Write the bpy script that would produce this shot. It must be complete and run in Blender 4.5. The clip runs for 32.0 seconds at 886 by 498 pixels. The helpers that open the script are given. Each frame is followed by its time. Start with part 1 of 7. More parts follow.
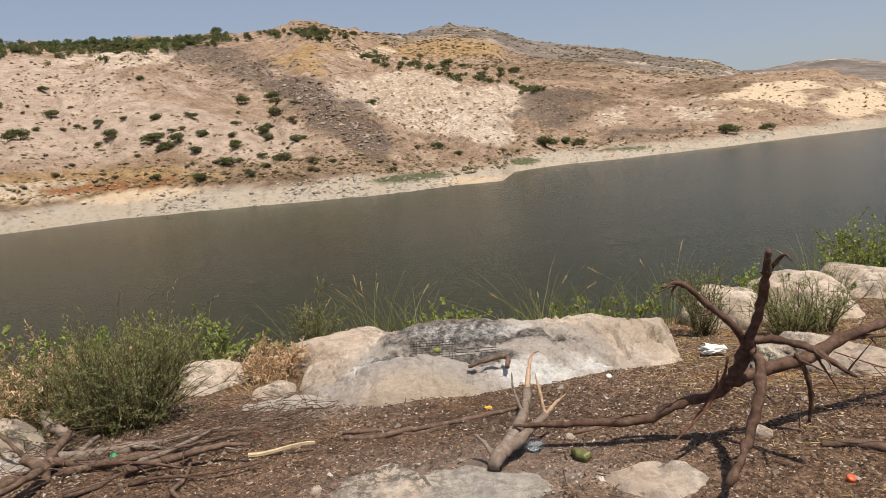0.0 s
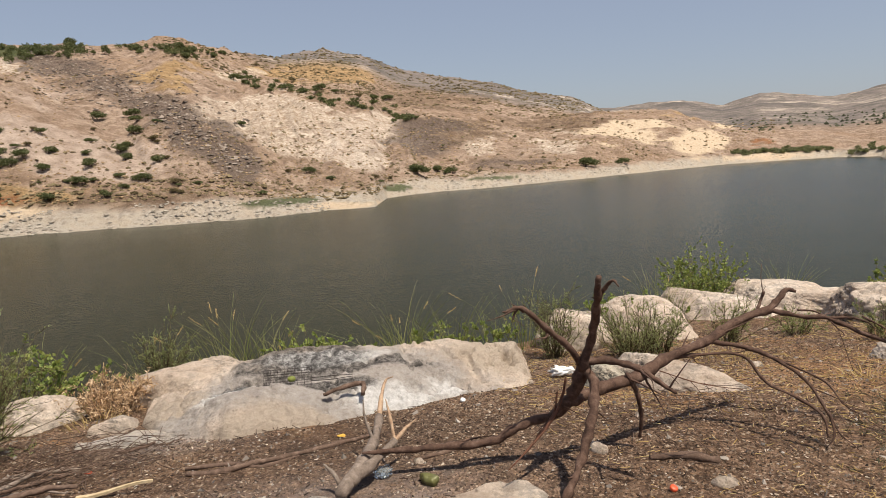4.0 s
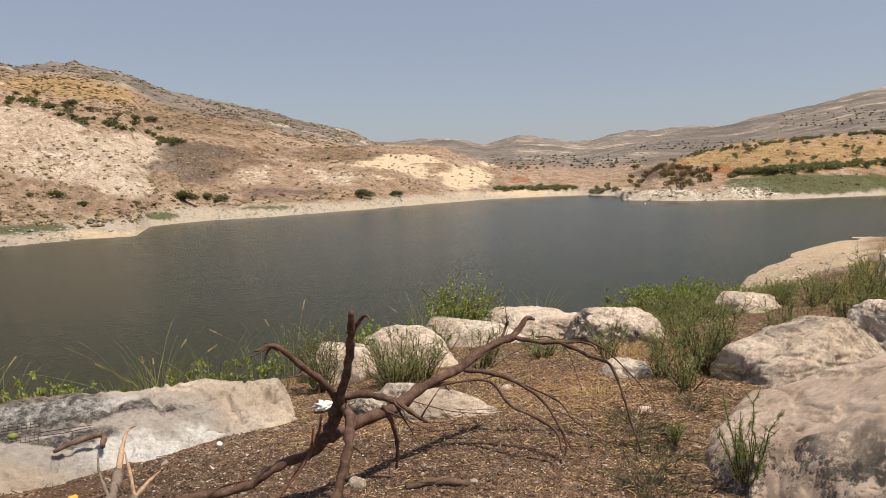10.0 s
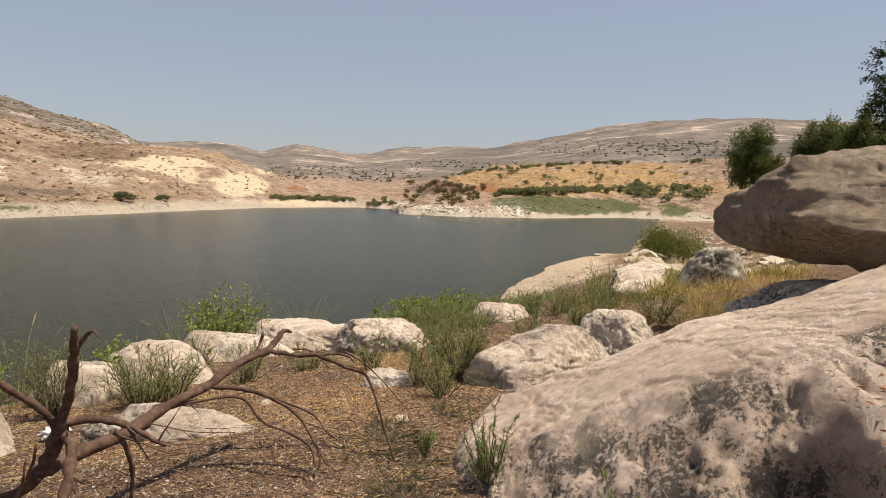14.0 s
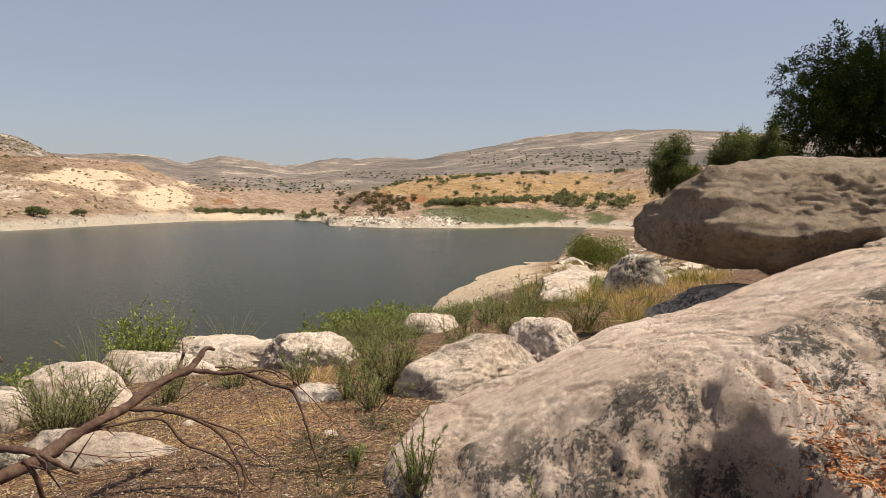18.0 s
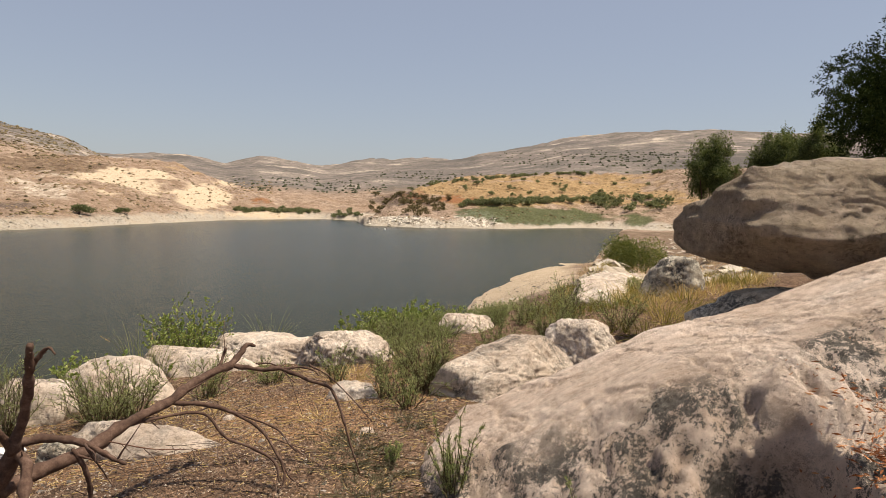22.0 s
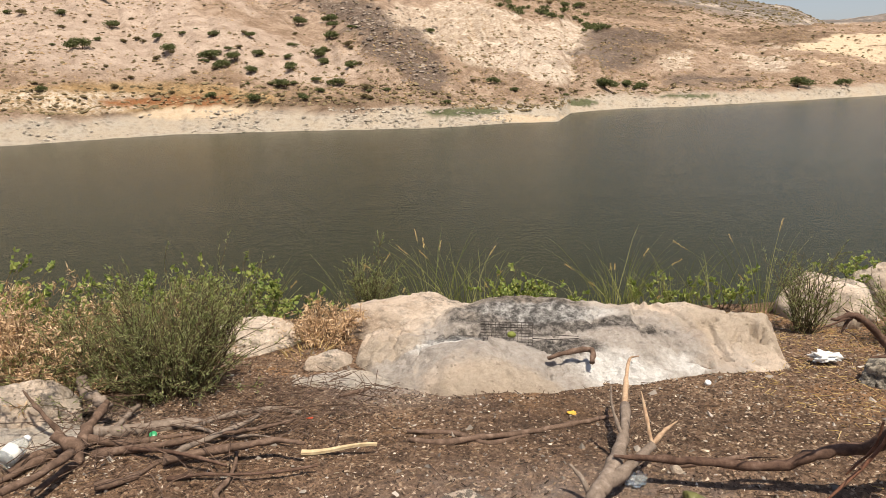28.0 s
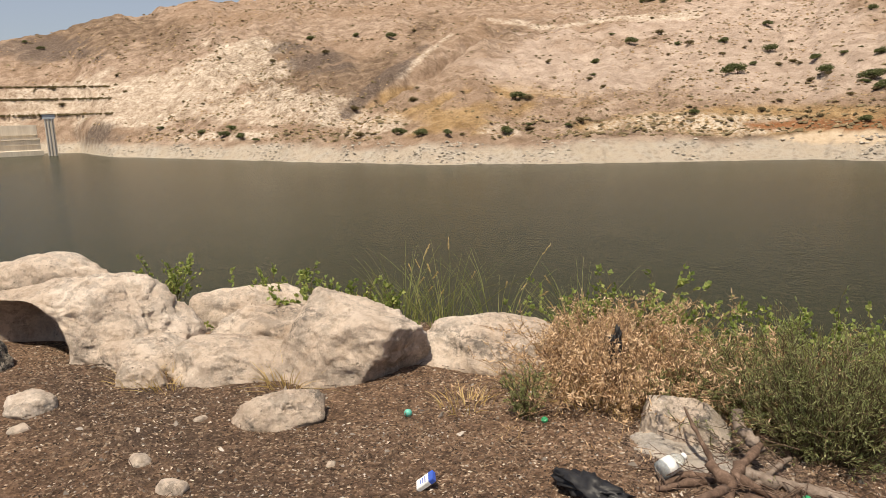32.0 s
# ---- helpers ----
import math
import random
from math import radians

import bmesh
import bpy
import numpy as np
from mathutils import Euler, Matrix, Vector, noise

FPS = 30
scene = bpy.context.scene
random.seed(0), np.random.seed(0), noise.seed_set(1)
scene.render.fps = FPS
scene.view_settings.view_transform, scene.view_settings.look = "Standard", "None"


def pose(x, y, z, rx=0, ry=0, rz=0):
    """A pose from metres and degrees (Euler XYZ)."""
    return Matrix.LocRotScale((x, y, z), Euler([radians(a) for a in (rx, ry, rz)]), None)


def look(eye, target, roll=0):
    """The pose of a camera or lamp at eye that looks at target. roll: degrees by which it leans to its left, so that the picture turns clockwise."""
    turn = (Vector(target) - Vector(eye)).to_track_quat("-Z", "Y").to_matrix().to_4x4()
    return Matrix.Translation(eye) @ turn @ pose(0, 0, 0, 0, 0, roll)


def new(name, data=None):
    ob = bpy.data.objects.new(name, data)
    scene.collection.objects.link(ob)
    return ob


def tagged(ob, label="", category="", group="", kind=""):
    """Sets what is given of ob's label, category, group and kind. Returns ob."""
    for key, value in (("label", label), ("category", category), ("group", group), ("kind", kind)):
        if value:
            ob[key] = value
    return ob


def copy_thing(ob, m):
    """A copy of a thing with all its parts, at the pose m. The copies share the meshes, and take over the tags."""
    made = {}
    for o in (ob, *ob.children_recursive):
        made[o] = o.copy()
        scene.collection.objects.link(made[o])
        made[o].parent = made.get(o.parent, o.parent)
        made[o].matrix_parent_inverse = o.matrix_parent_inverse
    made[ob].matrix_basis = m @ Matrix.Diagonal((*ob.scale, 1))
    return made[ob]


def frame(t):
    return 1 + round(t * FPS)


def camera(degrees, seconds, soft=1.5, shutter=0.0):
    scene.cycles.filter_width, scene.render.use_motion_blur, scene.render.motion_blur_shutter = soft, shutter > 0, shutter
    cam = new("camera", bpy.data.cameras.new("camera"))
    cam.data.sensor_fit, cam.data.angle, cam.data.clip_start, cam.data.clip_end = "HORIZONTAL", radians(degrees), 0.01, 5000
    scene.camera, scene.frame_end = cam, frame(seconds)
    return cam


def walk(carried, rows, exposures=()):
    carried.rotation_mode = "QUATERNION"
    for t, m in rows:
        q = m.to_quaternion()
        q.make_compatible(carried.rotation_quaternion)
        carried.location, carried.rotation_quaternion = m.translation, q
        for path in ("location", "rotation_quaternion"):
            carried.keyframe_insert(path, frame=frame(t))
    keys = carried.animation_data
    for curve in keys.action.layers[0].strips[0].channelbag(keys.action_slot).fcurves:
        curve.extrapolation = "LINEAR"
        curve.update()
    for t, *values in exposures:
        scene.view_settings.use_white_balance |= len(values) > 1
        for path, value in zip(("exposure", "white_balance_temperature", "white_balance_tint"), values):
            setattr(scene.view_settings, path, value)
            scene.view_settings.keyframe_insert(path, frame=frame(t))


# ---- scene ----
cam = camera(64.64, 32.0, soft=0.6)
PATH = [
    (0, (0.001, 0.001, 1.511), (-0.0032, 1.9762, 1.1975), -4.65),
    (0.5, (0.017, 0.002, 1.513), (0.0729, 1.9767, 1.2022), -4.58),
    (1, (0.027, -0.002, 1.514), (0.1436, 1.9718, 1.2149), -3.99),
    (1.5, (0.037, -0.001, 1.513), (0.1941, 1.9719, 1.2262), -3.00),
    (2, (0.046, -0.004, 1.514), (0.2504, 1.9669, 1.2400), -3.06),
    (2.5, (0.053, -0.010, 1.514), (0.2836, 1.9582, 1.2406), -2.57),
    (3, (0.065, -0.012, 1.514), (0.3404, 1.9506, 1.2466), -2.70),
    (3.5, (0.084, -0.018, 1.511), (0.4073, 1.9379, 1.2450), -2.81),
    (5.5, (0.130, -0.038, 1.506), (0.5811, 1.8932, 1.2457), -3.19),
    (6, (0.136, -0.042, 1.506), (0.6316, 1.8772, 1.2380), -2.86),
    (6.5, (0.138, -0.039, 1.505), (0.6988, 1.8591, 1.2219), -1.36),
    (7, (0.141, -0.036, 1.504), (0.7556, 1.8477, 1.2295), -0.83),
    (7.5, (0.141, -0.042, 1.508), (0.8017, 1.8260, 1.2377), -0.36),
    (8, (0.150, -0.036, 1.505), (0.8597, 1.8154, 1.2412), -0.53),
    (8.5, (0.171, -0.047, 1.512), (0.9769, 1.7671, 1.2690), -1.63),
    (9, (0.177, -0.049, 1.513), (1.0197, 1.7505, 1.2824), -1.39),
    (9.5, (0.179, -0.051, 1.518), (1.0613, 1.7289, 1.2854), -1.10),
    (10, (0.189, -0.048, 1.525), (1.1481, 1.6958, 1.3258), -1.01),
    (10.5, (0.200, -0.044, 1.534), (1.2177, 1.6693, 1.3660), -0.79),
    (11, (0.212, -0.039, 1.540), (1.2959, 1.6354, 1.3892), 0.81),
    (11.5, (0.228, -0.042, 1.540), (1.3705, 1.5934, 1.3976), 1.19),
    (12, (0.248, -0.050, 1.538), (1.4614, 1.5346, 1.4172), 0.81),
    (12.5, (0.256, -0.061, 1.533), (1.5351, 1.4710, 1.4041), 1.22),
    (13, (0.259, -0.065, 1.531), (1.5991, 1.4152, 1.4084), 2.84),
    (13.5, (0.262, -0.072, 1.527), (1.6243, 1.3859, 1.3894), 2.84),
    (14, (0.285, -0.083, 1.524), (1.7420, 1.2772, 1.3601), 1.71),
    (14.5, (0.277, -0.085, 1.529), (1.7688, 1.2396, 1.3911), 2.92),
    (16.5, (0.289, -0.104, 1.530), (1.8588, 1.1274, 1.3906), 2.13),
    (17, (0.295, -0.111, 1.531), (1.8848, 1.0957, 1.3982), 1.42),
    (17.5, (0.303, -0.112, 1.529), (1.8932, 1.0941, 1.4011), 1.04),
    (18, (0.296, -0.112, 1.531), (1.8807, 1.1014, 1.4027), 1.12),
    (18.5, (0.292, -0.106, 1.530), (1.8609, 1.1271, 1.3923), 1.33),
    (19, (0.289, -0.108, 1.530), (1.8609, 1.1223, 1.3993), 1.23),
    (19.5, (0.287, -0.112, 1.533), (1.8593, 1.1178, 1.4062), 0.99),
    (20, (0.284, -0.110, 1.532), (1.8498, 1.1282, 1.4096), 1.21),
    (20.5, (0.282, -0.108, 1.532), (1.8397, 1.1410, 1.4112), 1.42),
    (21, (0.278, -0.100, 1.531), (1.8164, 1.1704, 1.3943), 1.83),
    (21.5, (0.277, -0.099, 1.531), (1.8001, 1.1899, 1.3912), 1.82),
    (22, (0.279, -0.101, 1.529), (1.8018, 1.1892, 1.3993), 1.45),
    (22.5, (0.281, -0.105, 1.531), (1.7994, 1.1899, 1.3992), 0.83),
    (23, (0.283, -0.101, 1.529), (1.7895, 1.2044, 1.3701), 0.30),
    (23.5, (0.271, -0.088, 1.529), (1.7659, 1.2262, 1.3324), 1.39),
    (24, (0.244, -0.074, 1.535), (1.6728, 1.3057, 1.2992), 0.84),
    (24.5, (0.190, -0.059, 1.543), (1.5038, 1.4286, 1.2966), 0.35),
    (26.5, (0.064, 0.423, 1.361), (0.6607, 2.3152, 1.1096), 3.17),
    (27, (-0.027, 0.558, 1.381), (0.3997, 2.4900, 1.0859), 1.04),
    (27.5, (-0.147, 0.589, 1.524), (-0.0557, 2.5460, 1.1228), 0.93),
    (28, (-0.213, 0.565, 1.626), (-0.3520, 2.5002, 1.1388), -1.16),
    (28.5, (-0.301, 0.543, 1.661), (-0.5951, 2.4586, 1.1672), -0.41),
    (29, (-0.340, 0.601, 1.659), (-0.9065, 2.4631, 1.1992), -1.70),
    (29.5, (-0.363, 0.667, 1.650), (-1.2435, 2.4042, 1.1932), -0.18),
    (30, (-0.395, 0.707, 1.659), (-1.6305, 2.2156, 1.2141), -1.03),
    (30.5, (-0.458, 0.692, 1.662), (-1.7888, 2.1209, 1.2315), -1.05),
    (31, (-0.503, 0.653, 1.660), (-1.9396, 1.9821, 1.2495), -2.29),
    (31.5, (-0.526, 0.619, 1.660), (-1.9954, 1.9043, 1.2259), -0.51),
    (32, (-0.560, 0.610, 1.657), (-2.1214, 1.8001, 1.2747), -1.79),
]
EXPOSURES = ((0, 0.22, 6950, 11), (9, 0.24, 7150, 11), (14, 0.34, 7350, 11), (24.5, 0.34, 7300, 11), (27.5, 0.46, 7250, 11), (32, 0.34, 7400, 11))
walk(cam, [(t, look(eye, target, roll)) for t, eye, target, roll in PATH], EXPOSURES)

# ---- sky, sun and exposure ----
SUN_AZ, SUN_EL = 148.0, 66.0  # degrees: clockwise from +y, above the horizon
world = bpy.data.worlds.new("world")
scene.world = world
world.use_nodes = True
wn = world.node_tree
wn.nodes.clear()
sky = wn.nodes.new("ShaderNodeTexSky")
sky.sky_type = "NISHITA"
sky.sun_disc = False
sky.sun_elevation = radians(SUN_EL)
sky.sun_rotation = radians(SUN_AZ)
sky.air_density, sky.dust_density, sky.ozone_density = 1.0, 1.1, 2.6
bg = wn.nodes.new("ShaderNodeBackground")
bg.inputs["Strength"].default_value = 0.073
wo = wn.nodes.new("ShaderNodeOutputWorld")
# thin dust in the air greys the blue
haze = wn.nodes.new("ShaderNodeMix")
haze.data_type = "RGBA"
haze.inputs[0].default_value = 0.38
haze.inputs[7].default_value = (5.8, 6.5, 8.7, 1)
wn.links.new(sky.outputs[0], haze.inputs[6])
wn.links.new(haze.outputs[2], bg.inputs["Color"])
wn.links.new(bg.outputs[0], wo.inputs["Surface"])
sun = new("sun", bpy.data.lights.new("sun", "SUN"))
sun.data.energy = 5.0
sun.data.angle = radians(0.5)
sun.data.color = (1.0, 0.94, 0.84)
sd = Vector((math.sin(radians(SUN_AZ)) * math.cos(radians(SUN_EL)), math.cos(radians(SUN_AZ)) * math.cos(radians(SUN_EL)), math.sin(radians(SUN_EL))))
sun.matrix_world = look(sd * 100, (0, 0, 0))

# ---- materials ----
class Mat:
    """A node material under construction."""

    def __init__(self, name, rough=0.8, metal=0.0, spec=0.3):
        self.m = bpy.data.materials.new(name)
        self.m.use_nodes = True
        self.t = self.m.node_tree
        self.t.nodes.clear()
        self.out = self.t.nodes.new("ShaderNodeOutputMaterial")
        self.b = self.t.nodes.new("ShaderNodeBsdfPrincipled")
        self.b.inputs["Roughness"].default_value = rough
        self.b.inputs["Metallic"].default_value = metal
        self.b.inputs["Specular IOR Level"].default_value = spec
        self.t.links.new(self.b.outputs[0], self.out.inputs["Surface"])
        self.co = None

    def node(self, kind, **kw):
        n = self.t.nodes.new(kind)
        for k, v in kw.items():
            n.inputs[k.replace("_", " ")].default_value = v
        return n

    def link(self, a, b):
        self.t.links.new(a, b)

    def coords(self, kind="Object", scale=(1, 1, 1)):
        tc = self.t.nodes.new("ShaderNodeTexCoord")
        mp = self.t.nodes.new("ShaderNodeMapping")
        mp.inputs["Scale"].default_value = scale
        self.link(tc.outputs[kind], mp.inputs["Vector"])
        return mp.outputs[0]

    def world(self, scale=(1, 1, 1)):
        g = self.t.nodes.new("ShaderNodeNewGeometry")
        mp = self.t.nodes.new("ShaderNodeMapping")
        mp.inputs["Scale"].default_value = scale
        self.link(g.outputs["Position"], mp.inputs["Vector"])
        return mp.outputs[0]

    def noise(self, vec, scale, detail=6, rough=0.6, distort=0.0):
        n = self.node("ShaderNodeTexNoise", Scale=scale, Detail=detail, Roughness=rough, Distortion=distort)
        self.link(vec, n.inputs["Vector"])
        return n.outputs["Fac"]

    def cells(self, vec, scale, feature="F1", out="Distance"):
        n = self.node("ShaderNodeTexVoronoi", Scale=scale)
        n.feature = feature
        self.link(vec, n.inputs["Vector"])
        return n.outputs[out]

    def ramp(self, fac, stops):
        r = self.t.nodes.new("ShaderNodeValToRGB")
        els = r.color_ramp.elements
        while len(els) < len(stops):
            els.new(0.5)
        for e, (p, c) in zip(els, stops):
            e.position = p
            e.color = (c, c, c, 1) if not isinstance(c, tuple) else (*c, 1)
        self.link(fac, r.inputs["Fac"])
        return r.outputs["Color"]

    def mix(self, fac, a, b, how="MIX"):
        n = self.t.nodes.new("ShaderNodeMix")
        n.data_type, n.blend_type = "RGBA", how
        for sock, v in ((n.inputs[0], fac), (n.inputs[6], a), (n.inputs[7], b)):
            if isinstance(v, (int, float)):
                sock.default_value = v
            elif isinstance(v, tuple):
                sock.default_value = (*v, 1)
            else:
                self.link(v, sock)
        return n.outputs[2]

    def maths(self, op, a, b=None):
        n = self.t.nodes.new("ShaderNodeMath")
        n.operation = op
        for sock, v in zip(n.inputs, (a, b)):
            if v is None:
                continue
            if isinstance(v, (int, float)):
                sock.default_value = v
            else:
                self.link(v, sock)
        return n.outputs[0]

    def attr(self, name):
        n = self.t.nodes.new("ShaderNodeAttribute")
        n.attribute_name = name
        return n.outputs["Fac"]

    def rand(self):
        return self.t.nodes.new("ShaderNodeObjectInfo").outputs["Random"]

    def island(self):
        return self.t.nodes.new("ShaderNodeNewGeometry").outputs["Random Per Island"]

    def color(self, c):
        if isinstance(c, tuple):
            self.b.inputs["Base Color"].default_value = (*c, 1)
        else:
            self.link(c, self.b.inputs["Base Color"])
        return self

    def bump(self, h, strength=0.5, dist=0.02):
        n = self.node("ShaderNodeBump", Strength=strength, Distance=dist)
        self.link(h, n.inputs["Height"])
        if self.b.inputs["Normal"].is_linked:
            self.link(self.b.inputs["Normal"].links[0].from_socket, n.inputs["Normal"])
        self.link(n.outputs[0], self.b.inputs["Normal"])
        return self

    def rough(self, r):
        self.link(r, self.b.inputs["Roughness"])
        return self


def limestone(name, warm=1.0, dark=0.35, lichen=0.5):
    """Weathered pale limestone with black lichen specks, stains and pits."""
    m = Mat(name, rough=0.93, spec=0.15)
    v = m.world()
    big, mid = m.noise(v, 1.4, 6, 0.65), m.noise(v, 8.0, 10, 0.75)
    base = m.ramp(big, [(0.36, (0.56 * warm, 0.45, 0.36)), (0.5, (0.68 * warm, 0.565, 0.465)), (0.62, (0.77 * warm, 0.665, 0.57))])
    base = m.mix(m.ramp(mid, [(0.36, 0.8), (0.54, 0.0)]), base, m.mix(1.0, base, (0.66, 0.61, 0.56), "MULTIPLY"))
    # brown and grey weather stains with crisp rims
    stain = m.ramp(m.noise(v, 4.0, 12, 0.72, 0.4), [(0.54, 0.0), (0.60, 1.0)])
    base = m.mix(m.maths("MULTIPLY", stain, 0.35), base, (0.30, 0.24, 0.18))
    # black lichen: fine specks gathered in patches
    where = m.ramp(m.noise(v, 2.3, 7, 0.65), [(lichen - 0.03, 0.0), (lichen + 0.07, 1.0)])
    specks = m.ramp(m.noise(v, 26.0, 12, 0.8), [(0.47, 0.0), (0.52, 1.0)])
    base = m.mix(m.maths("MULTIPLY", m.maths("MULTIPLY", where, specks), dark * 2.2), base, (0.055, 0.052, 0.048))
    dots = m.ramp(m.noise(v, 60.0, 8, 0.8), [(0.62, 0.0), (0.66, 1.0)])
    base = m.mix(m.maths("MULTIPLY", dots, 0.5), base, (0.14, 0.115, 0.09))
    holes = m.ramp(m.cells(m.world((1, 1, 1.5)), 13.0), [(0.06, 0.0), (0.17, 1.0)])
    # patches of grey crust
    crust = m.ramp(m.noise(v, 5.5, 12, 0.78), [(0.49, 0.0), (0.56, 1.0)])
    base = m.mix(m.maths("MULTIPLY", crust, 0.1 + dark * 0.9), base, m.ramp(m.noise(v, 30.0, 8, 0.8), [(0.4, (0.09, 0.082, 0.074)), (0.6, (0.27, 0.245, 0.215))]))
    # small dark sockets in the worn surface
    sock = m.maths("MULTIPLY", m.ramp(m.cells(m.world((1, 1, 1.4)), 21.0), [(0.10, 1.0), (0.17, 0.0)]), m.ramp(m.noise(v, 3.1, 6, 0.65), [(0.50, 0.0), (0.58, 1.0)]))
    base = m.mix(m.maths("MULTIPLY", sock, 0.7), base, (0.10, 0.085, 0.068))
    m.color(base)
    m.bump(m.noise(v, 4.5, 12, 0.72), 0.9, 0.07)
    m.bump(m.noise(v, 22.0, 12, 0.78), 0.9, 0.026)
    m.bump(holes, 0.7, 0.016)
    m.bump(sock, -0.8, 0.02)
    return m

# ---- the land: one sheet ----
WATER = -7.48
AZ = lambda *p: (np.array(p[0::2], float), np.array(p[1::2], float))


def lattice(seed):
    return np.random.RandomState(seed).rand(256, 256)


def vnoise(x, y, seed=0):
    """Smooth value noise, 0 to 1."""
    g = lattice(seed)
    xi, yi = np.floor(x).astype(int), np.floor(y).astype(int)
    u, v = x - xi, y - yi
    u, v = u * u * u * (u * (u * 6 - 15) + 10), v * v * v * (v * (v * 6 - 15) + 10)
    a, b = g[xi % 256, yi % 256], g[(xi + 1) % 256, yi % 256]
    c, d = g[xi % 256, (yi + 1) % 256], g[(xi + 1) % 256, (yi + 1) % 256]
    return (a * (1 - u) + b * u) * (1 - v) + (c * (1 - u) + d * u) * v


def fbm(x, y, seed=0, octaves=5, gain=0.5):
    total, amp, norm = 0.0, 1.0, 0.0
    for k in range(octaves):
        total = total + amp * vnoise(x * 2**k + 13.7 * k, y * 2**k - 7.1 * k, seed + k)
        norm += amp
        amp *= gain
    return total / norm


def smooth(a, b, x):
    t = np.clip((x - a) / (b - a), 0, 1)
    return t * t * (3 - 2 * t)


# far waterline: azimuth, degrees below the eye's level
SHORE = AZ(-180, 1.5, -120, 1.9, -95, 1.85, -84.6, 1.9, -79.5, 2.0, -77.5, 2.42, -76.4, 2.5, -64.4, 3.41, -53.6, 4.05, -42.6, 4.24, -34, 4.2, -25, 4.05, -17, 4.14, -8.2, 4.21, -4, 4.2,
           1, 3.95, 5.2, 3.86, 6.2, 3.2, 10.2, 2.9, 14.6, 2.8, 18.9, 2.57, 22.9, 2.34, 26.7, 2.08, 32.7, 1.72, 39.7, 1.5, 42.6, 1.55, 43.4, 1.93,
           48, 2.03, 55, 1.93, 61, 1.66, 64, 1.66, 180, 1.6)
# near waterline on the beach side: azimuth, metres
BEACH = AZ(46, 30, 50, 42, 51.6, 55, 52.8, 67, 55.5, 85, 58.7, 106, 62, 116, 63.5, 190, 64.5, 330, 66, 500, 180, 500)
# ridges: azimuth, degrees above the eye's level, metres away
RIDGES = {
    "left_hill": ((-180, 3, 300), (-100, 3.5, 300), (-90, 3.2, 300), (-84, 2.6, 300), (-77.5, 2.7, 290), (-72, 4.0, 270), (-62, 5.6, 260), (-55, 5.2, 250), (-52, 6.0, 250), (-48.8, 7.1, 250), (-44.8, 6.2, 250), (-38, 6.5, 255),
                  (-30.6, 7.05, 250), (-26, 7.26, 250), (-22.3, 7.8, 245), (-19.7, 7.3, 238), (-15.9, 4.85, 212), (-12, 2.0, 185), (-7.8, -0.55, 155), (-3.9, -2.3, 140), (0, -5, 140), (180, -9, 140)),
    "pale_hill": ((-180, -9, 400), (-26, 2, 400), (-20, 7.3, 400), (-14.3, 8.1, 390), (-8.75, 7.6, 360), (-5.3, 7.0, 330), (-2.7, 6.4, 310), (0.8, 5.25, 285), (3.9, 3.9, 255), (6, 2.4, 230), (8.2, 0.66, 205), (9.3, -1.4, 190), (11, -4, 180), (180, -9, 180)),
    "brown_hill": ((-180, -9, 420), (-4, -2, 420), (2, 4.0, 420), (6, 4.7, 400), (10, 4.4, 390), (14, 3.7, 390), (17, 2.95, 400), (19.7, 2.8, 420), (24.2, 2.92, 430), (28.8, 2.58, 440), (32.4, 1.49, 430), (34.2, 0.95, 430), (36.1, 0.42, 430), (39.6, 0.22, 440), (44, 0.0, 460), (60, -1, 470), (180, -2, 470)),
    "skyline": ((-180, 3, 420), (-100, 3.0, 400), (-84, 5.5, 400), (-80, 6.5, 400), (-76.4, 7.5, 390), (-71.4, 8.6, 390), (-60, 9.6, 400), (-45, 9.4, 420), (-30.3, 8.6, 430), (-23, 8.7, 430), (-15.3, 9.2, 440), (-9.8, 9.8, 450), (-6.8, 9.05, 470), (-2.5, 8.1, 600),
                (1.6, 8.68, 720), (4.7, 8.2, 740), (8.1, 6.85, 780), (12.4, 6.1, 840), (15, 5.6, 900), (17.8, 4.7, 920), (21.4, 4.1, 950), (23.4, 3.1, 1000), (26, 1.8, 1100), (32, 0.2, 1200), (180, -1, 1200)),
    "far_hills": ((-180, 1, 2600), (10, 1.5, 2600), (23.3, 2.9, 2600), (26, 3.0, 2600), (29.7, 3.2, 2600), (32.4, 2.85, 2700), (35, 3.28, 2500), (37.7, 3.1, 2500), (39.9, 2.8, 2400), (43.6, 3.36, 2100), (48, 3.72, 1900), (51.4, 3.8, 1800),
                  (55.3, 4.45, 1700), (59.8, 5.42, 1650), (64.2, 5.88, 1600), (67.6, 6.05, 1600), (72.6, 5.95, 1600), (90, 5, 1600), (180, 2, 1800)),
    "headland": ((-180, -9, 350), (41.0, -6, 350), (43.0, -1.9, 350), (44.2, -0.9, 365), (45.6, 0.3, 390), (47.2, 1.2, 405), (49, 1.75, 425), (50.7, 2.1, 440), (57.7, 2.72, 470), (61.6, 2.92, 470), (66, 2.95, 460), (70, 3.2, 430), (80, 4, 330), (100, 5, 260), (130, 4, 260), (180, 3, 280)),
    "middle": ((-180, -9, 1100), (24, -2, 1100), (28, 0.2, 1100), (34, 1.0, 1100), (42, 1.6, 1050), (50, 2.2, 1000), (57.7, 2.9, 950), (62.3, 3.35, 900), (68.3, 4.55, 850), (72, 4.7, 850), (90, 5, 800), (180, 3, 700)),
}
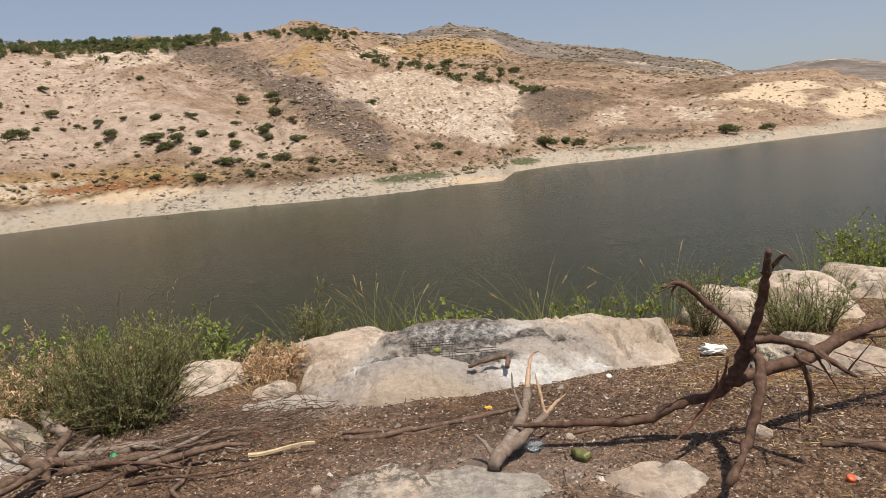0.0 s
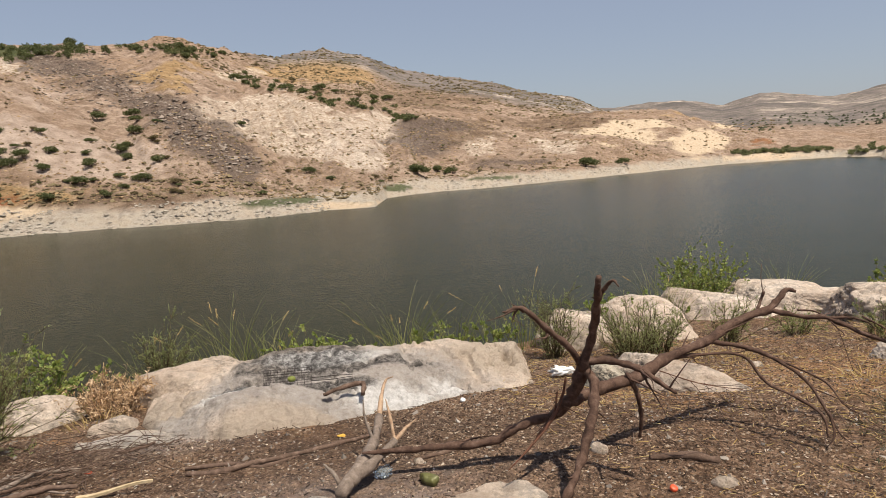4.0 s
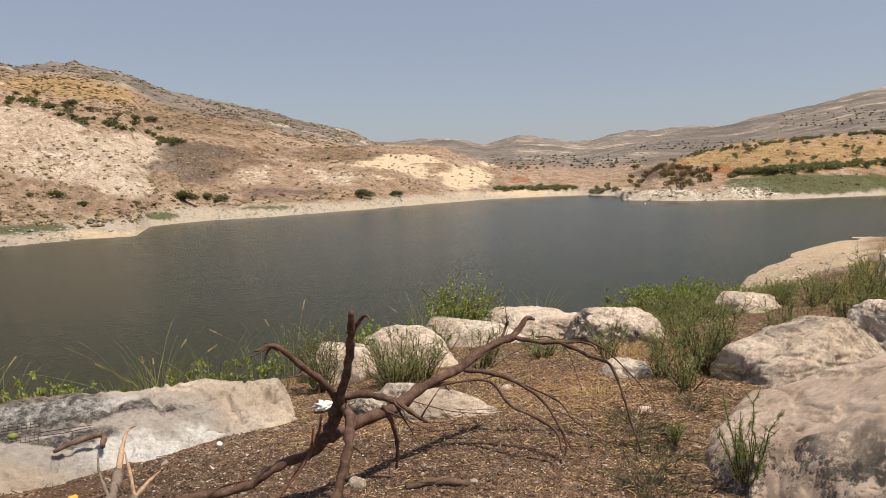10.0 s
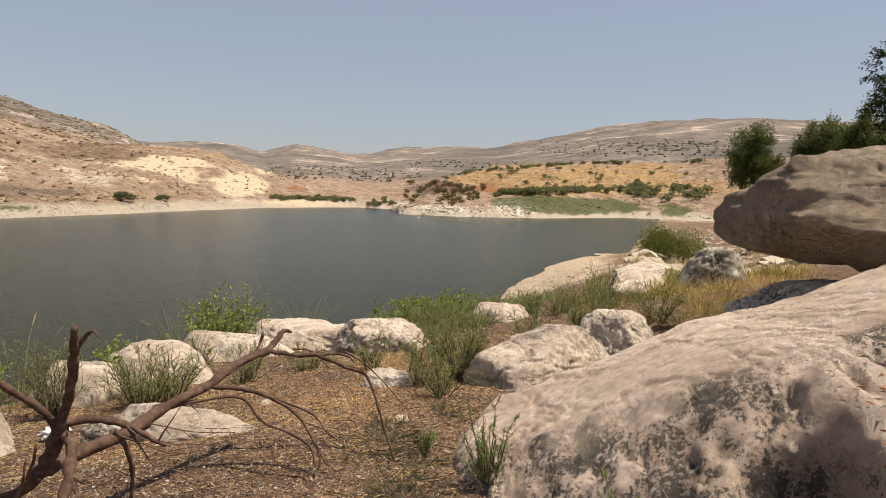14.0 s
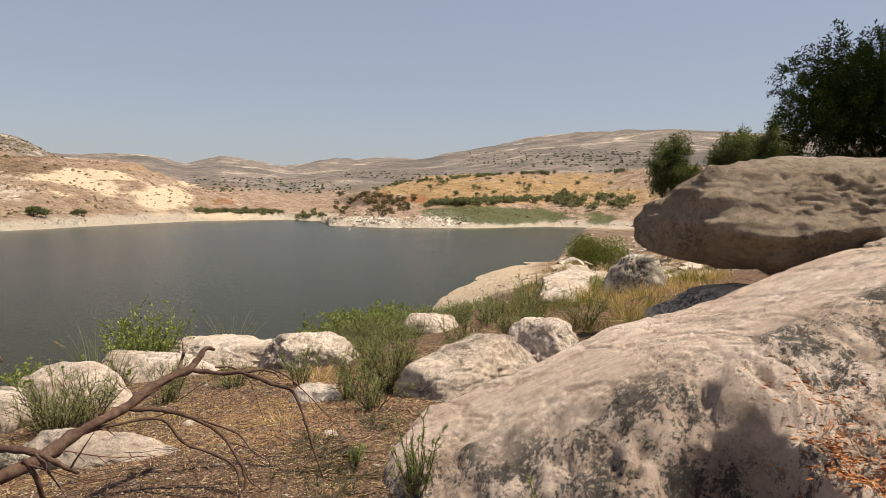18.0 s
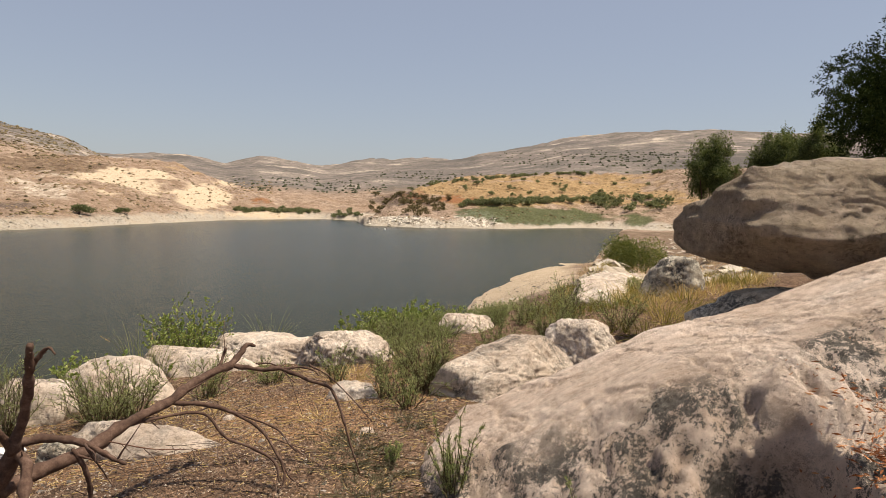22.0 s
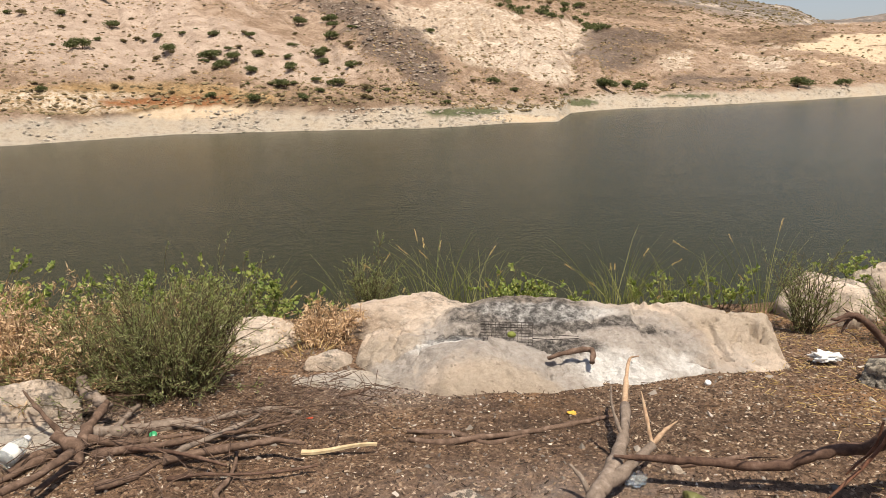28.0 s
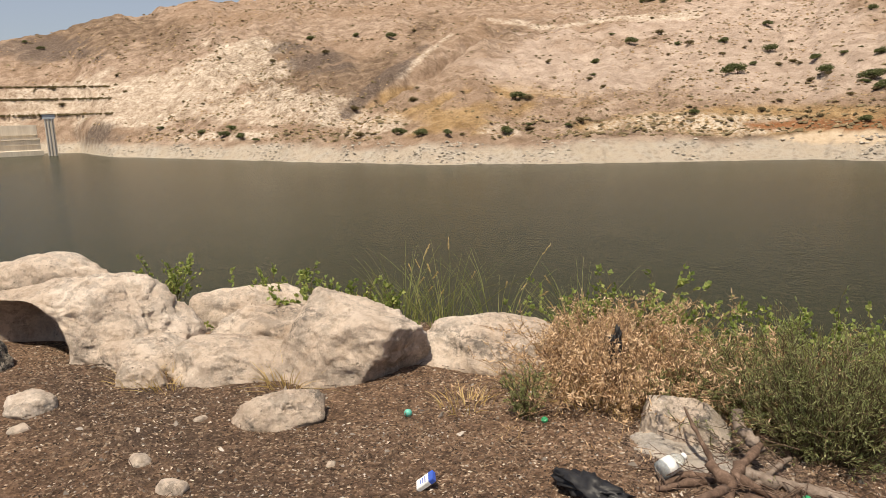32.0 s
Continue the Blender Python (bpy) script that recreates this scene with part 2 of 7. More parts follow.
# top of the near bank: from left to right, metres
EDGE = AZ(-40, -3.0, -12, -0.5, -7.6, 2.2, -6.2, 3.4, -4.6, 4.5, -2.6, 5.6, 0, 5.9, 2, 6.4, 4, 7.2, 6.5, 7.8, 10, 9.0, 16, 11.0, 26, 15.0, 40, 22.0, 60, 30, 120, 40)


def near_ground(x, y):
    """The platform, its drop to the lake, and the slope on the beach side."""
    z = 0.09 - 0.13 * np.maximum(0, y - 3.1 - 0.0 * x) + 0.05 * np.maximum(0, -y - 2) * 0.4
    z = z - 0.05 * np.maximum(0, -x - 3.2) * smooth(0, 3, y)
    z = z + 0.11 * np.maximum(0, x - 5.0) * smooth(8, 2, y) * smooth(22, 9, x)
    z = z + 0.16 * np.maximum(0, x - 3.0) * smooth(1.5, -3, y)
    z = np.minimum(z, 3.5 + 0.02 * x)
    z = z + 0.10 * (fbm(x * 0.9, y * 0.9, 3) - 0.5) + 0.035 * (fbm(x * 5, y * 5, 9, 4) - 0.5)
    over = y - np.interp(x, *EDGE)
    drop = np.where(over > 0, 0.75 * over + 0.05 * over * smooth(0, 1, over), 0)
    return np.maximum(z - drop * smooth(0.0, 0.8, over), -13)


def land(az, r):
    x, y = r * np.sin(np.radians(az)), r * np.cos(np.radians(az))
    zn = near_ground(x, y)
    rb = np.interp(az, *BEACH)
    right = smooth(45, 49, az) * smooth(170, 120, az)
    slope = np.interp(r / np.maximum(rb, 1), [0, 0.1, 0.3, 0.75, 1.0, 1.2, 2.0], [0.4, 0.1, -2.2, -6.4, WATER - 0.02, WATER - 1.5, WATER - 4])
    bank = np.interp(r, [0, 9, 20, 32, 70, 150, 300, 500], [0.4, 0.15, -0.75, -1.75, -4.7, -6.3, -6.9, -7.2])
    slope = slope + (bank - slope) * smooth(62.2, 66.0, az)
    lift = smooth(67, 82, az)
    slope = slope * (1 - lift) + lift * np.interp(r, [0, 10, 20, 40, 120, 300], [0.6, 0.6, 0.4, 0.0, -1.0, -2.0])
    slope = slope + smooth(8, 30, r) * (0.9 * (fbm(x * 0.12, y * 0.12, 21) - 0.5) + 0.45 * (fbm(x * 0.6, y * 0.6, 23, 5, 0.6) - 0.5) * smooth(500, 200, r))
    w = smooth(9, 16, r) * right
    zn = zn * (1 - w) + slope * w
    zn = np.where(r > 600, -20, zn)
    sh = np.interp(az, *SHORE)
    rs = (1.52 - WATER) / np.tan(np.radians(sh))
    rs = rs * (1 + 0.02 * (fbm(az * 0.9, az * 0 + 3, 40, 4) - 0.5))
    far_sh = np.where((az > 42.6) & (az < 66), np.interp(az, [42.6, 66], [1.55, 1.6]), sh)
    rs_far = (1.52 - WATER) / np.tan(np.radians(far_sh)) * (1 + 0.02 * (fbm(az * 0.9, az * 0 + 3, 40, 4) - 0.5))
    head_rs, best = rs, None
    for k, (name, rows) in enumerate(RIDGES.items()):
        a = np.array(rows, float)
        el, rk = np.interp(az, a[:, 0], a[:, 1]), np.interp(az, a[:, 0], a[:, 2])
        zk = 1.52 + rk * np.tan(np.radians(el))
        rs = head_rs if name == "headland" else rs_far
        rk = np.maximum(rk, rs + 16)
        t = np.clip((r - rs - 9) / (rk - rs - 9), 0, None)
        rise = np.where(t < 1, t * (1.06 - 0.06 * t), 1.0)
        step = 3.1 - 2.3 * np.exp(-(((az - 3.0) / 6.5) ** 2))
        bank = WATER + step * smooth(-0.5, 9, r - rs) - 0.12 * np.maximum(0, rs - r)
        top = bank + (zk - (WATER + step)) * rise
        top = np.where(t > 1, zk - 0.30 * (r - rk), np.where(r > rs + 9, top, bank))
        if name == "headland":
            top = np.where(az > 42.4, top, -30)
        if best is None:
            best = top
        else:
            best = np.maximum(best, top)
    rs = np.where(az > 42.6, head_rs, rs_far)
    up = smooth(2, 60, r - rs)
    # runnels that follow the fall line, and lumps
    wob = 9 * (fbm(x * 0.02, y * 0.02, 55, 3) - 0.5)
    run = fbm(az * 0.22 + 0.05 * wob, r * 0.004, 60, 4)
    fine = 1 - np.abs(2 * fbm(az * 0.75 + 0.012 * r + 0.16 * wob, r * 0.012, 70, 4) - 1)
    best = best + up * smooth(1200, 300, r) * ((run - 0.5) * 6.0 - (fine - 0.6) * (1.6 + 2.6 * np.exp(-(((az + 1) / 9) ** 2)) + 2.2 * np.exp(-(((az + 68) / 9) ** 2))))
    best = best + up * (fbm(x * 0.04, y * 0.04, 80, 5, 0.5) - 0.5) * 3.2 + smooth(2, 25, r - rs) * ((fbm(x * 0.22, y * 0.22, 85, 4, 0.6) - 0.5) * 1.3 - 0.8 * smooth(0.10, 0.0, np.abs(fbm(x * 0.035 + 3, y * 0.035, 87, 5, 0.6) - 0.5)) * smooth(700, 400, r))
    best = best + smooth(0, 4, r - rs) * smooth(40, 12, r - rs) * (fbm(x * 0.5, y * 0.5, 90, 4) - 0.5) * 1.6
    best = best + smooth(700, 1500, r) * (fbm(x * 0.004, y * 0.004, 95, 5) - 0.58) * 40
    # a gully that climbs between two spurs beside the dam
    gully = np.interp(r - rs, [0, 15, 40, 62, 90, 105, 200], [-62.4, -61.6, -58.4, -54.9, -51.5, -49.2, -44.0])
    best = best - up * 5.5 * np.exp(-(((az - gully) / 1.0) ** 2)) * smooth(-70, -64, az) * smooth(150, 90, r - rs)
    # cut benches above the dam
    q = (best - 2.6) / 3.7
    bench = 2.6 + 3.7 * (np.floor(q) + smooth(0.5, 1.0, q - np.floor(q)))
    best = np.where((best > 2.6) & (best < 13.7), best + (bench - best) * 0.7 * smooth(-74.0, -79.0, az) * smooth(-140, -110, az), best)
    return np.where(r < 0.5 * rs, zn, np.maximum(best, zn)), rs, zn


AZ_STEP = 0.2


def build_land():
    fine = np.arange(-92, 88.01, AZ_STEP)
    azs = np.concatenate([fine, np.arange(90, 266, 2.0)])
    rings = np.concatenate([np.geomspace(0.25, 3, 30), np.linspace(3.07, 9, 85), np.geomspace(9.2, 90, 60), np.linspace(92, 120, 14), np.linspace(121, 300, 150), np.linspace(302, 480, 100), np.linspace(483, 1100, 95), np.geomspace(1115, 4600, 60)])
    wrapped = np.where(azs > 180, azs - 360, azs)
    A, R = np.meshgrid(wrapped, rings, indexing="ij")
    Z, RS, ZN = land(A, R)
    X, Y = R * np.sin(np.radians(A)), R * np.cos(np.radians(A))
    na, nr = A.shape
    co = np.stack([X, Y, Z], -1).reshape(-1, 3)
    co = np.vstack([co, [[0, 0, float(Z[:, 0].mean())]]])
    i, j = np.meshgrid(np.arange(na), np.arange(nr - 1), indexing="ij")
    i2 = (i + 1) % na
    quads = np.stack([i * nr + j, i * nr + j + 1, i2 * nr + j + 1, i2 * nr + j], -1).reshape(-1, 4)
    tris = np.array([[na * nr, k * nr, ((k + 1) % na) * nr] for k in range(na)])
    me = bpy.data.meshes.new("ground")
    me.vertices.add(len(co))
    me.vertices.foreach_set("co", co.astype(np.float32).ravel())
    loops = np.concatenate([quads.ravel(), tris.ravel()])
    me.loops.add(len(loops))
    me.loops.foreach_set("vertex_index", loops.astype(np.int32))
    me.polygons.add(len(quads) + len(tris))
    starts = np.concatenate([np.arange(len(quads)) * 4, len(quads) * 4 + np.arange(len(tris)) * 3])
    me.polygons.foreach_set("loop_start", starts.astype(np.int32))
    me.update(calc_edges=True)
    me.validate()
    me.polygons.foreach_set("use_smooth", np.ones(len(me.polygons), bool))
    return me, A, R, X, Y, Z, RS, ZN


def put_attr(me, name, values):
    at = me.attributes.new(name, "FLOAT", "POINT")
    v = np.concatenate([values.ravel(), [values.ravel()[0]]]).astype(np.float32)
    at.data.foreach_set("value", v)


ground_mesh, GA, GR, GX, GY, GZ, GRS, GZN = build_land()


def blob(a0, e0, wa, we):
    """A soft patch on the slopes, by azimuth and by height in degrees."""
    return np.exp(-(((GA - a0) / wa) ** 2) - ((EL - e0) / we) ** 2)


def band(points, width):
    """A soft strip along a line of (azimuth, height)."""
    best = np.full(GA.shape, 99.0)
    for (a, e), (c, d) in zip(points[:-1], points[1:]):
        t = np.clip(((GA - a) * (c - a) + (EL - e) * (d - e)) / ((c - a) ** 2 + (d - e) ** 2), 0, 1)
        best = np.minimum(best, np.hypot(GA - a - t * (c - a), EL - e - t * (d - e)))
    return np.exp(-((best / width) ** 2))


EL = np.degrees(np.arctan2(GZ - 1.52, GR))
rough1 = fbm(GX * 0.03, GY * 0.03, 120, 5)
rough2 = fbm(GX * 0.12, GY * 0.12, 130, 5)
wild = (rough1 - 0.5) * 1.9 + (rough2 - 0.5) * 1.3
out = (GR > 60).astype(float)


def zone(mask, low=0.35, high=0.6):
    return smooth(low, high, mask + wild * 0.8 * np.minimum(1, mask * 3)) * out


ledge = smooth(WATER + 3.6, WATER + 2.2, GZ + 2.2 * (rough2 - 0.5)) * out * (GR < GRS * 1.9) * (GR > GRS * 0.9)
chalk = np.maximum.reduce([blob(-2.5, 4.2, 5.5, 1.7), blob(2, 2.3, 4.5, 1.6), blob(14, 0.6, 1.6, 0.7) * 1.2, blob(5, 0.5, 3.0, 1.4) * 0.8, blob(20, 0.6, 3, 0.9) * 0.8,
                           blob(-76, 1.8, 8, 2.2) * 1.4, blob(-68, 4, 4, 2), blob(-66, 0.8, 6, 1.4) * 1.2, blob(-70, 2.5, 3, 2), blob(-58, -0.6, 4, 1.0), blob(-47, -1.2, 3, 0.9) * 0.8, blob(-36, -1.3, 6, 0.9) * 0.75, blob(-30, -1.5, 5, 0.7) * 0.7,
                           blob(-22, 7.4, 4, 0.6), blob(9, 6.2, 1.5, 0.6), blob(-5, 6.8, 2, 0.5), band([(-55.5, 3.2), (-53, 5.0), (-51.5, 6.0)], 0.35), blob(-70, -1.2, 6, 0.5), band([(-48.6, 7.0), (-44, 6.2), (-38, 6.6), (-33, 6.5)], 0.25)])
talus = np.maximum.reduce([band([(-18.5, 8.0), (-15.2, 7.0), (-12.2, 5.3), (-9.8, 4.4), (-8.4, 2.5), (-5.9, 1.3), (-5.0, -0.4)], 1.3) * 0.8, blob(-12.8, 6.6, 2.2, 0.9) * 0.7, blob(-10.8, 3.4, 1.5, 0.8) * 0.65, blob(-6.6, 2.9, 1.2, 0.7) * 0.6, blob(10, 2.3, 3, 0.8) * 0.75, blob(9, 0.8, 4, 1.0) * 0.7, blob(13, 5.4, 3, 0.8) * 0.7, blob(19, 3.8, 3, 0.8) * 0.7,
                           blob(-62, 4.6, 3.2, 1.6) * 0.7, blob(-81, 5.0, 5, 1.0) * 0.9, blob(16, -0.8, 4, 0.7) * 0.6, band([(-60, 0.2), (-57, 2.6), (-53.5, 5.2)], 0.5) * 0.8, blob(46, 0.3, 2.2, 0.8) * 0.8, blob(-78.2, -0.9, 2.6, 0.8) * 0.9])
gold = np.maximum.reduce([blob(-50, 0.3, 8, 2.0), blob(-30, -1.2, 14, 0.9), blob(57, 1.2, 11, 1.3) * 1.2, blob(-10, 6.8, 4, 1.3), blob(3, 7.0, 6, 1.0), blob(31, 2.2, 5, 0.5) * 0.6])
sand = np.maximum.reduce([blob(30.8, -0.1, 2.3, 1.3) * 1.4, blob(26, 1.2, 4, 1.3) * 0.75, blob(34, -1.25, 4, 0.3), blob(-22, -2.5, 5, 0.4) * 0.7, blob(2.5, -3.6, 4.5, 0.35)])
green = np.maximum.reduce([blob(-2.3, -3.0, 2.6, 0.25) * 1.7, blob(57.5, -0.75, 5.5, 0.55) * 1.7, blob(7, -2.4, 1.2, 0.25), blob(16, -2.0, 3, 0.15) * 0.8, blob(65.5, -0.8, 2.0, 0.8) * 0.9, band([(-26, 8.3), (-20, 8.6), (-15, 8.9)], 0.4) * 0.8])
rust = np.maximum.reduce([blob(47, 0.4, 2.2, 0.5), blob(50, 0.4, 2, 0.3), blob(-24, -1.6, 6, 0.4) * 0.6, blob(35, -0.2, 1.5, 0.4) * 0.8])
whiterock = np.maximum.reduce([blob(46.8, -1.45, 2.3, 0.4) * 1.3, blob(52.6, -1.2, 1.6, 0.55) * 1.7, blob(66, -1.5, 2.0, 1.2) * 0.3])
put_attr(ground_mesh, "ledge", ledge)
put_attr(ground_mesh, "chalk", zone(chalk))
pale = np.maximum.reduce([blob(-27, 4.2, 9, 3.2), blob(-42, 4.2, 8, 2.6) * 0.9, blob(-15, 0.8, 4, 1.6) * 0.8, blob(5, 1.2, 4, 2.0) * 0.6])
put_attr(ground_mesh, "pale", zone(pale, 0.2, 0.6))
put_attr(ground_mesh, "talus", zone(talus, 0.25, 0.7))
brown = np.maximum.reduce([blob(-78, 6.2, 6, 1.8), blob(-64, 3.2, 5.0, 2.8) * 0.85, band([(-62, 0.0), (-59, 2.4), (-56, 4.6), (-53, 6.6)], 1.1) * 0.9, blob(-47, 6.0, 6, 1.2) * 0.8, blob(10, 1.8, 6, 1.3), blob(12, 5.0, 7, 1.3), blob(22, 2.0, 5, 0.8) * 0.8, blob(-20, -2.1, 14, 0.6), blob(1, 7.8, 5, 1.0) * 0.7, blob(-40, -1.2, 12, 0.9) * 0.7])
put_attr(ground_mesh, "brown", np.maximum(zone(brown, 0.25, 0.65), smooth(62.3, 63.8, GA + 3 * (rough2 - 0.5)) * smooth(24, 34, GR) * (GR < 260) * (GA < 95) * 0.8))
put_attr(ground_mesh, "gold", zone(gold))
put_attr(ground_mesh, "sand", np.maximum(zone(sand), smooth(18, 34, GR) * (GR < 150) * smooth(48, 50, GA) * smooth(61.6, 59.6, GA + 3 * (rough2 - 0.5)) * 0.95))
put_attr(ground_mesh, "green", zone(green))
put_attr(ground_mesh, "rust", zone(rust))
put_attr(ground_mesh, "whiterock", zone(whiterock))
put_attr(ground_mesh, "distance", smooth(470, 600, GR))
put_attr(ground_mesh, "soil", smooth(20, 10, GR))
put_attr(ground_mesh, "ash", np.clip(np.exp(-((GX + 2.25) ** 2 + (GY - 3.45) ** 2) / 0.09) + 0.8 * np.exp(-((GX + 0.75) ** 2 / 0.16 + (GY - 4.05) ** 2 / 0.05)) + 0.6 * np.exp(-((GX - 0.1) ** 2 / 0.5 + (GY - 2.75) ** 2 / 0.08)), 0, 1))
put_attr(ground_mesh, "char", np.clip(np.exp(-((GX - 0.4) ** 2 / 1.6 + (GY - 3.6) ** 2 / 0.35)) * 0.8 + np.exp(-((GX + 5.0) ** 2 / 0.8 + (GY - 1.4) ** 2 / 0.12)) * 0.9 + 0.75 * np.exp(-((GX + 3.8) ** 2 / 2.5 + (GY - 1.7) ** 2 / 0.6)) + 0.8 * np.exp(-((GX - 3.2) ** 2 / 0.4 + (GY - 4.5) ** 2 / 0.05)), 0, 1))
put_attr(ground_mesh, "straw", smooth(0.45, 0.6, np.exp(-((GX - 3.6) ** 2 / 3.0 + (GY - 3.9) ** 2 / 1.2)) * 0.55 + 0.9 * fbm(GX * 1.3, GY * 1.3, 160, 4) - 0.1) * (GR < 14))


def ground_material():
    m = Mat("dry_ground", rough=0.95, spec=0.1)
    v = m.world()
    big, mid, small = m.noise(v, 0.02, 6, 0.6), m.noise(v, 0.22, 7, 0.7), m.noise(v, 1.1, 7, 0.75)
    col = m.ramp(mid, [(0.36, (0.19, 0.13, 0.093)), (0.5, (0.32, 0.232, 0.174)), (0.64, (0.46, 0.355, 0.275))])
    col = m.mix(m.ramp(big, [(0.42, 0.0), (0.65, 0.55)]), col, (0.27, 0.175, 0.112))
    col = m.mix(m.maths("MULTIPLY", m.attr("brown"), 0.8), col, m.ramp(mid, [(0.38, (0.095, 0.062, 0.042)), (0.52, (0.17, 0.115, 0.078)), (0.66, (0.30, 0.215, 0.15))]))
    col = m.mix(m.maths("MULTIPLY", m.attr("gold"), 0.9), col, m.ramp(mid, [(0.36, (0.23, 0.14, 0.062)), (0.64, (0.45, 0.305, 0.155))]))
    col = m.mix(m.maths("MULTIPLY", m.attr("pale"), 0.85), col, m.ramp(mid, [(0.34, (0.34, 0.258, 0.205)), (0.62, (0.53, 0.425, 0.352))]))
    # level strata show through where the chalk is bare
    strata = m.noise(m.world((0.01, 0.01, 1.0)), 0.75, 5, 0.75, 0.2)
    chalkc = m.ramp(mid, [(0.36, (0.40, 0.32, 0.245)), (0.5, (0.56, 0.475, 0.385)), (0.62, (0.71, 0.625, 0.52))])
    chalkc = m.mix(m.ramp(strata, [(0.40, 0.3), (0.5, 0.0)]), chalkc, (0.40, 0.31, 0.23))
    col = m.mix(m.maths("MULTIPLY", m.attr("chalk"), m.ramp(small, [(0.40, 0.08), (0.56, 0.95)])), col, chalkc)
    col = m.mix(m.attr("rust"), col, (0.27, 0.12, 0.055))
    col = m.mix(m.maths("MULTIPLY", m.attr("talus"), 0.85), col, m.ramp(small, [(0.38, (0.065, 0.048, 0.040)), (0.55, (0.14, 0.105, 0.088)), (0.7, (0.28, 0.225, 0.185))]))
    tuft = m.ramp(m.noise(v, 0.8, 9, 0.8), [(0.54, 0.0), (0.62, 1.0)])
    col = m.mix(m.maths("MULTIPLY", tuft, 0.55), col, (0.135, 0.098, 0.055))
    fleck = m.maths("MULTIPLY", m.ramp(m.noise(v, 1.7, 8, 0.72), [(0.53, 0.0), (0.585, 1.0)]), m.ramp(m.noise(v, 0.045, 6, 0.65), [(0.40, 0.15), (0.56, 1.0)]))
    col = m.mix(m.maths("MULTIPLY", fleck, m.maths("SUBTRACT", 0.5, m.maths("ADD", m.maths("MULTIPLY", m.attr("chalk"), 0.5), m.maths("MULTIPLY", m.attr("pale"), 0.3)))), col, (0.10, 0.072, 0.044))
    chip = m.ramp(m.noise(v, 3.1, 8, 0.75), [(0.57, 0.0), (0.63, 1.0)])
    col = m.mix(m.maths("MULTIPLY", chip, 0.45), col, (0.55, 0.46, 0.36))
    # far slopes: pale fields, and a mauve-grey that puts haze into the colour
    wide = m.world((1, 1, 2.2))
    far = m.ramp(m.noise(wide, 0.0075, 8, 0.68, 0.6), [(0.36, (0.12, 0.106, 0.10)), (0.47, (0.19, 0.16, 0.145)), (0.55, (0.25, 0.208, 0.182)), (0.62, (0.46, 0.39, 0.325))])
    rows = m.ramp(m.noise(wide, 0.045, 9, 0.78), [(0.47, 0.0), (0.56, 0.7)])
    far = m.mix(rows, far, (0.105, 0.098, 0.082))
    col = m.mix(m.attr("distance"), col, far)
    stone = m.ramp(m.cells(v, 0.9), [(0.1, (0.20, 0.18, 0.155)), (0.5, (0.44, 0.40, 0.345))])
    col = m.mix(m.attr("ledge"), col, m.mix(m.ramp(mid, [(0.4, 0.25), (0.6, 0.8)]), stone, (0.45, 0.375, 0.29)))
    col = m.mix(m.attr("sand"), col, m.ramp(small, [(0.3, (0.48, 0.365, 0.25)), (0.7, (0.64, 0.52, 0.385))]))
    col = m.mix(m.attr("whiterock"), col, m.ramp(m.noise(v, 0.5, 9, 0.75), [(0.40, (0.20, 0.16, 0.12)), (0.52, (0.52, 0.46, 0.38)), (0.6, (0.68, 0.62, 0.53))]))
    col = m.mix(m.maths("MULTIPLY", m.attr("green"), 0.85), col, m.ramp(small, [(0.35, (0.035, 0.052, 0.018)), (0.65, (0.085, 0.11, 0.042))]))
    crumbs = m.noise(v, 14.0, 12, 0.85)
    soilc = m.ramp(crumbs, [(0.36, (0.045, 0.032, 0.024)), (0.48, (0.125, 0.085, 0.06)), (0.58, (0.24, 0.168, 0.12)), (0.68, (0.42, 0.32, 0.235))])
    grit = m.t.nodes.new("ShaderNodeSeparateColor")
    m.link(m.cells(v, 85.0, out="Color"), grit.inputs[0])
    soilc = m.mix(m.ramp(grit.outputs[0], [(0.45, 0.0), (0.9, 0.85)]), soilc, m.ramp(grit.outputs[1], [(0.1, (0.035, 0.024, 0.018)), (0.5, (0.15, 0.095, 0.06)), (0.85, (0.34, 0.24, 0.155)), (1.0, (0.55, 0.46, 0.36))]))
    soilc = m.mix(m.ramp(m.noise(v, 0.9, 5, 0.6), [(0.4, 0.0), (0.62, 0.55)]), soilc, m.mix(1.0, soilc, (0.62, 0.60, 0.62), "MULTIPLY"))
    soilc = m.mix(m.maths("MULTIPLY", m.attr("straw"), m.ramp(m.noise(v, 24.0, 8, 0.75), [(0.42, 0.0), (0.6, 0.65)])), soilc, (0.37, 0.22, 0.11))
    soilc = m.mix(m.maths("MULTIPLY", m.attr("char"), m.ramp(m.noise(v, 6.0, 8, 0.7), [(0.35, 0.2), (0.6, 0.75)])), soilc, (0.035, 0.03, 0.028))
    soilc = m.mix(m.maths("MULTIPLY", m.attr("ash"), m.ramp(m.noise(v, 8.0, 8, 0.7), [(0.35, 0.15), (0.6, 0.85)])), soilc, (0.34, 0.32, 0.31))
    soilc = m.mix(1.0, soilc, (1.62, 1.5, 1.43), "MULTIPLY")
    col = m.mix(m.attr("soil"), col, soilc)
    m.color(col)
    # coarse grain of bare slopes
    grain = m.noise(v, 5.0, 10, 0.8)
    m.color(m.mix(m.maths("SUBTRACT", 1.0, m.attr("soil")), col, m.mix(m.maths("MULTIPLY", m.ramp(grain, [(0.38, 0.55), (0.5, 0.0)]), m.maths("SUBTRACT", 1.0, m.maths("MULTIPLY", m.attr("sand"), 0.7))), col, m.mix(1.0, col, (0.55, 0.5, 0.45), "MULTIPLY"))))
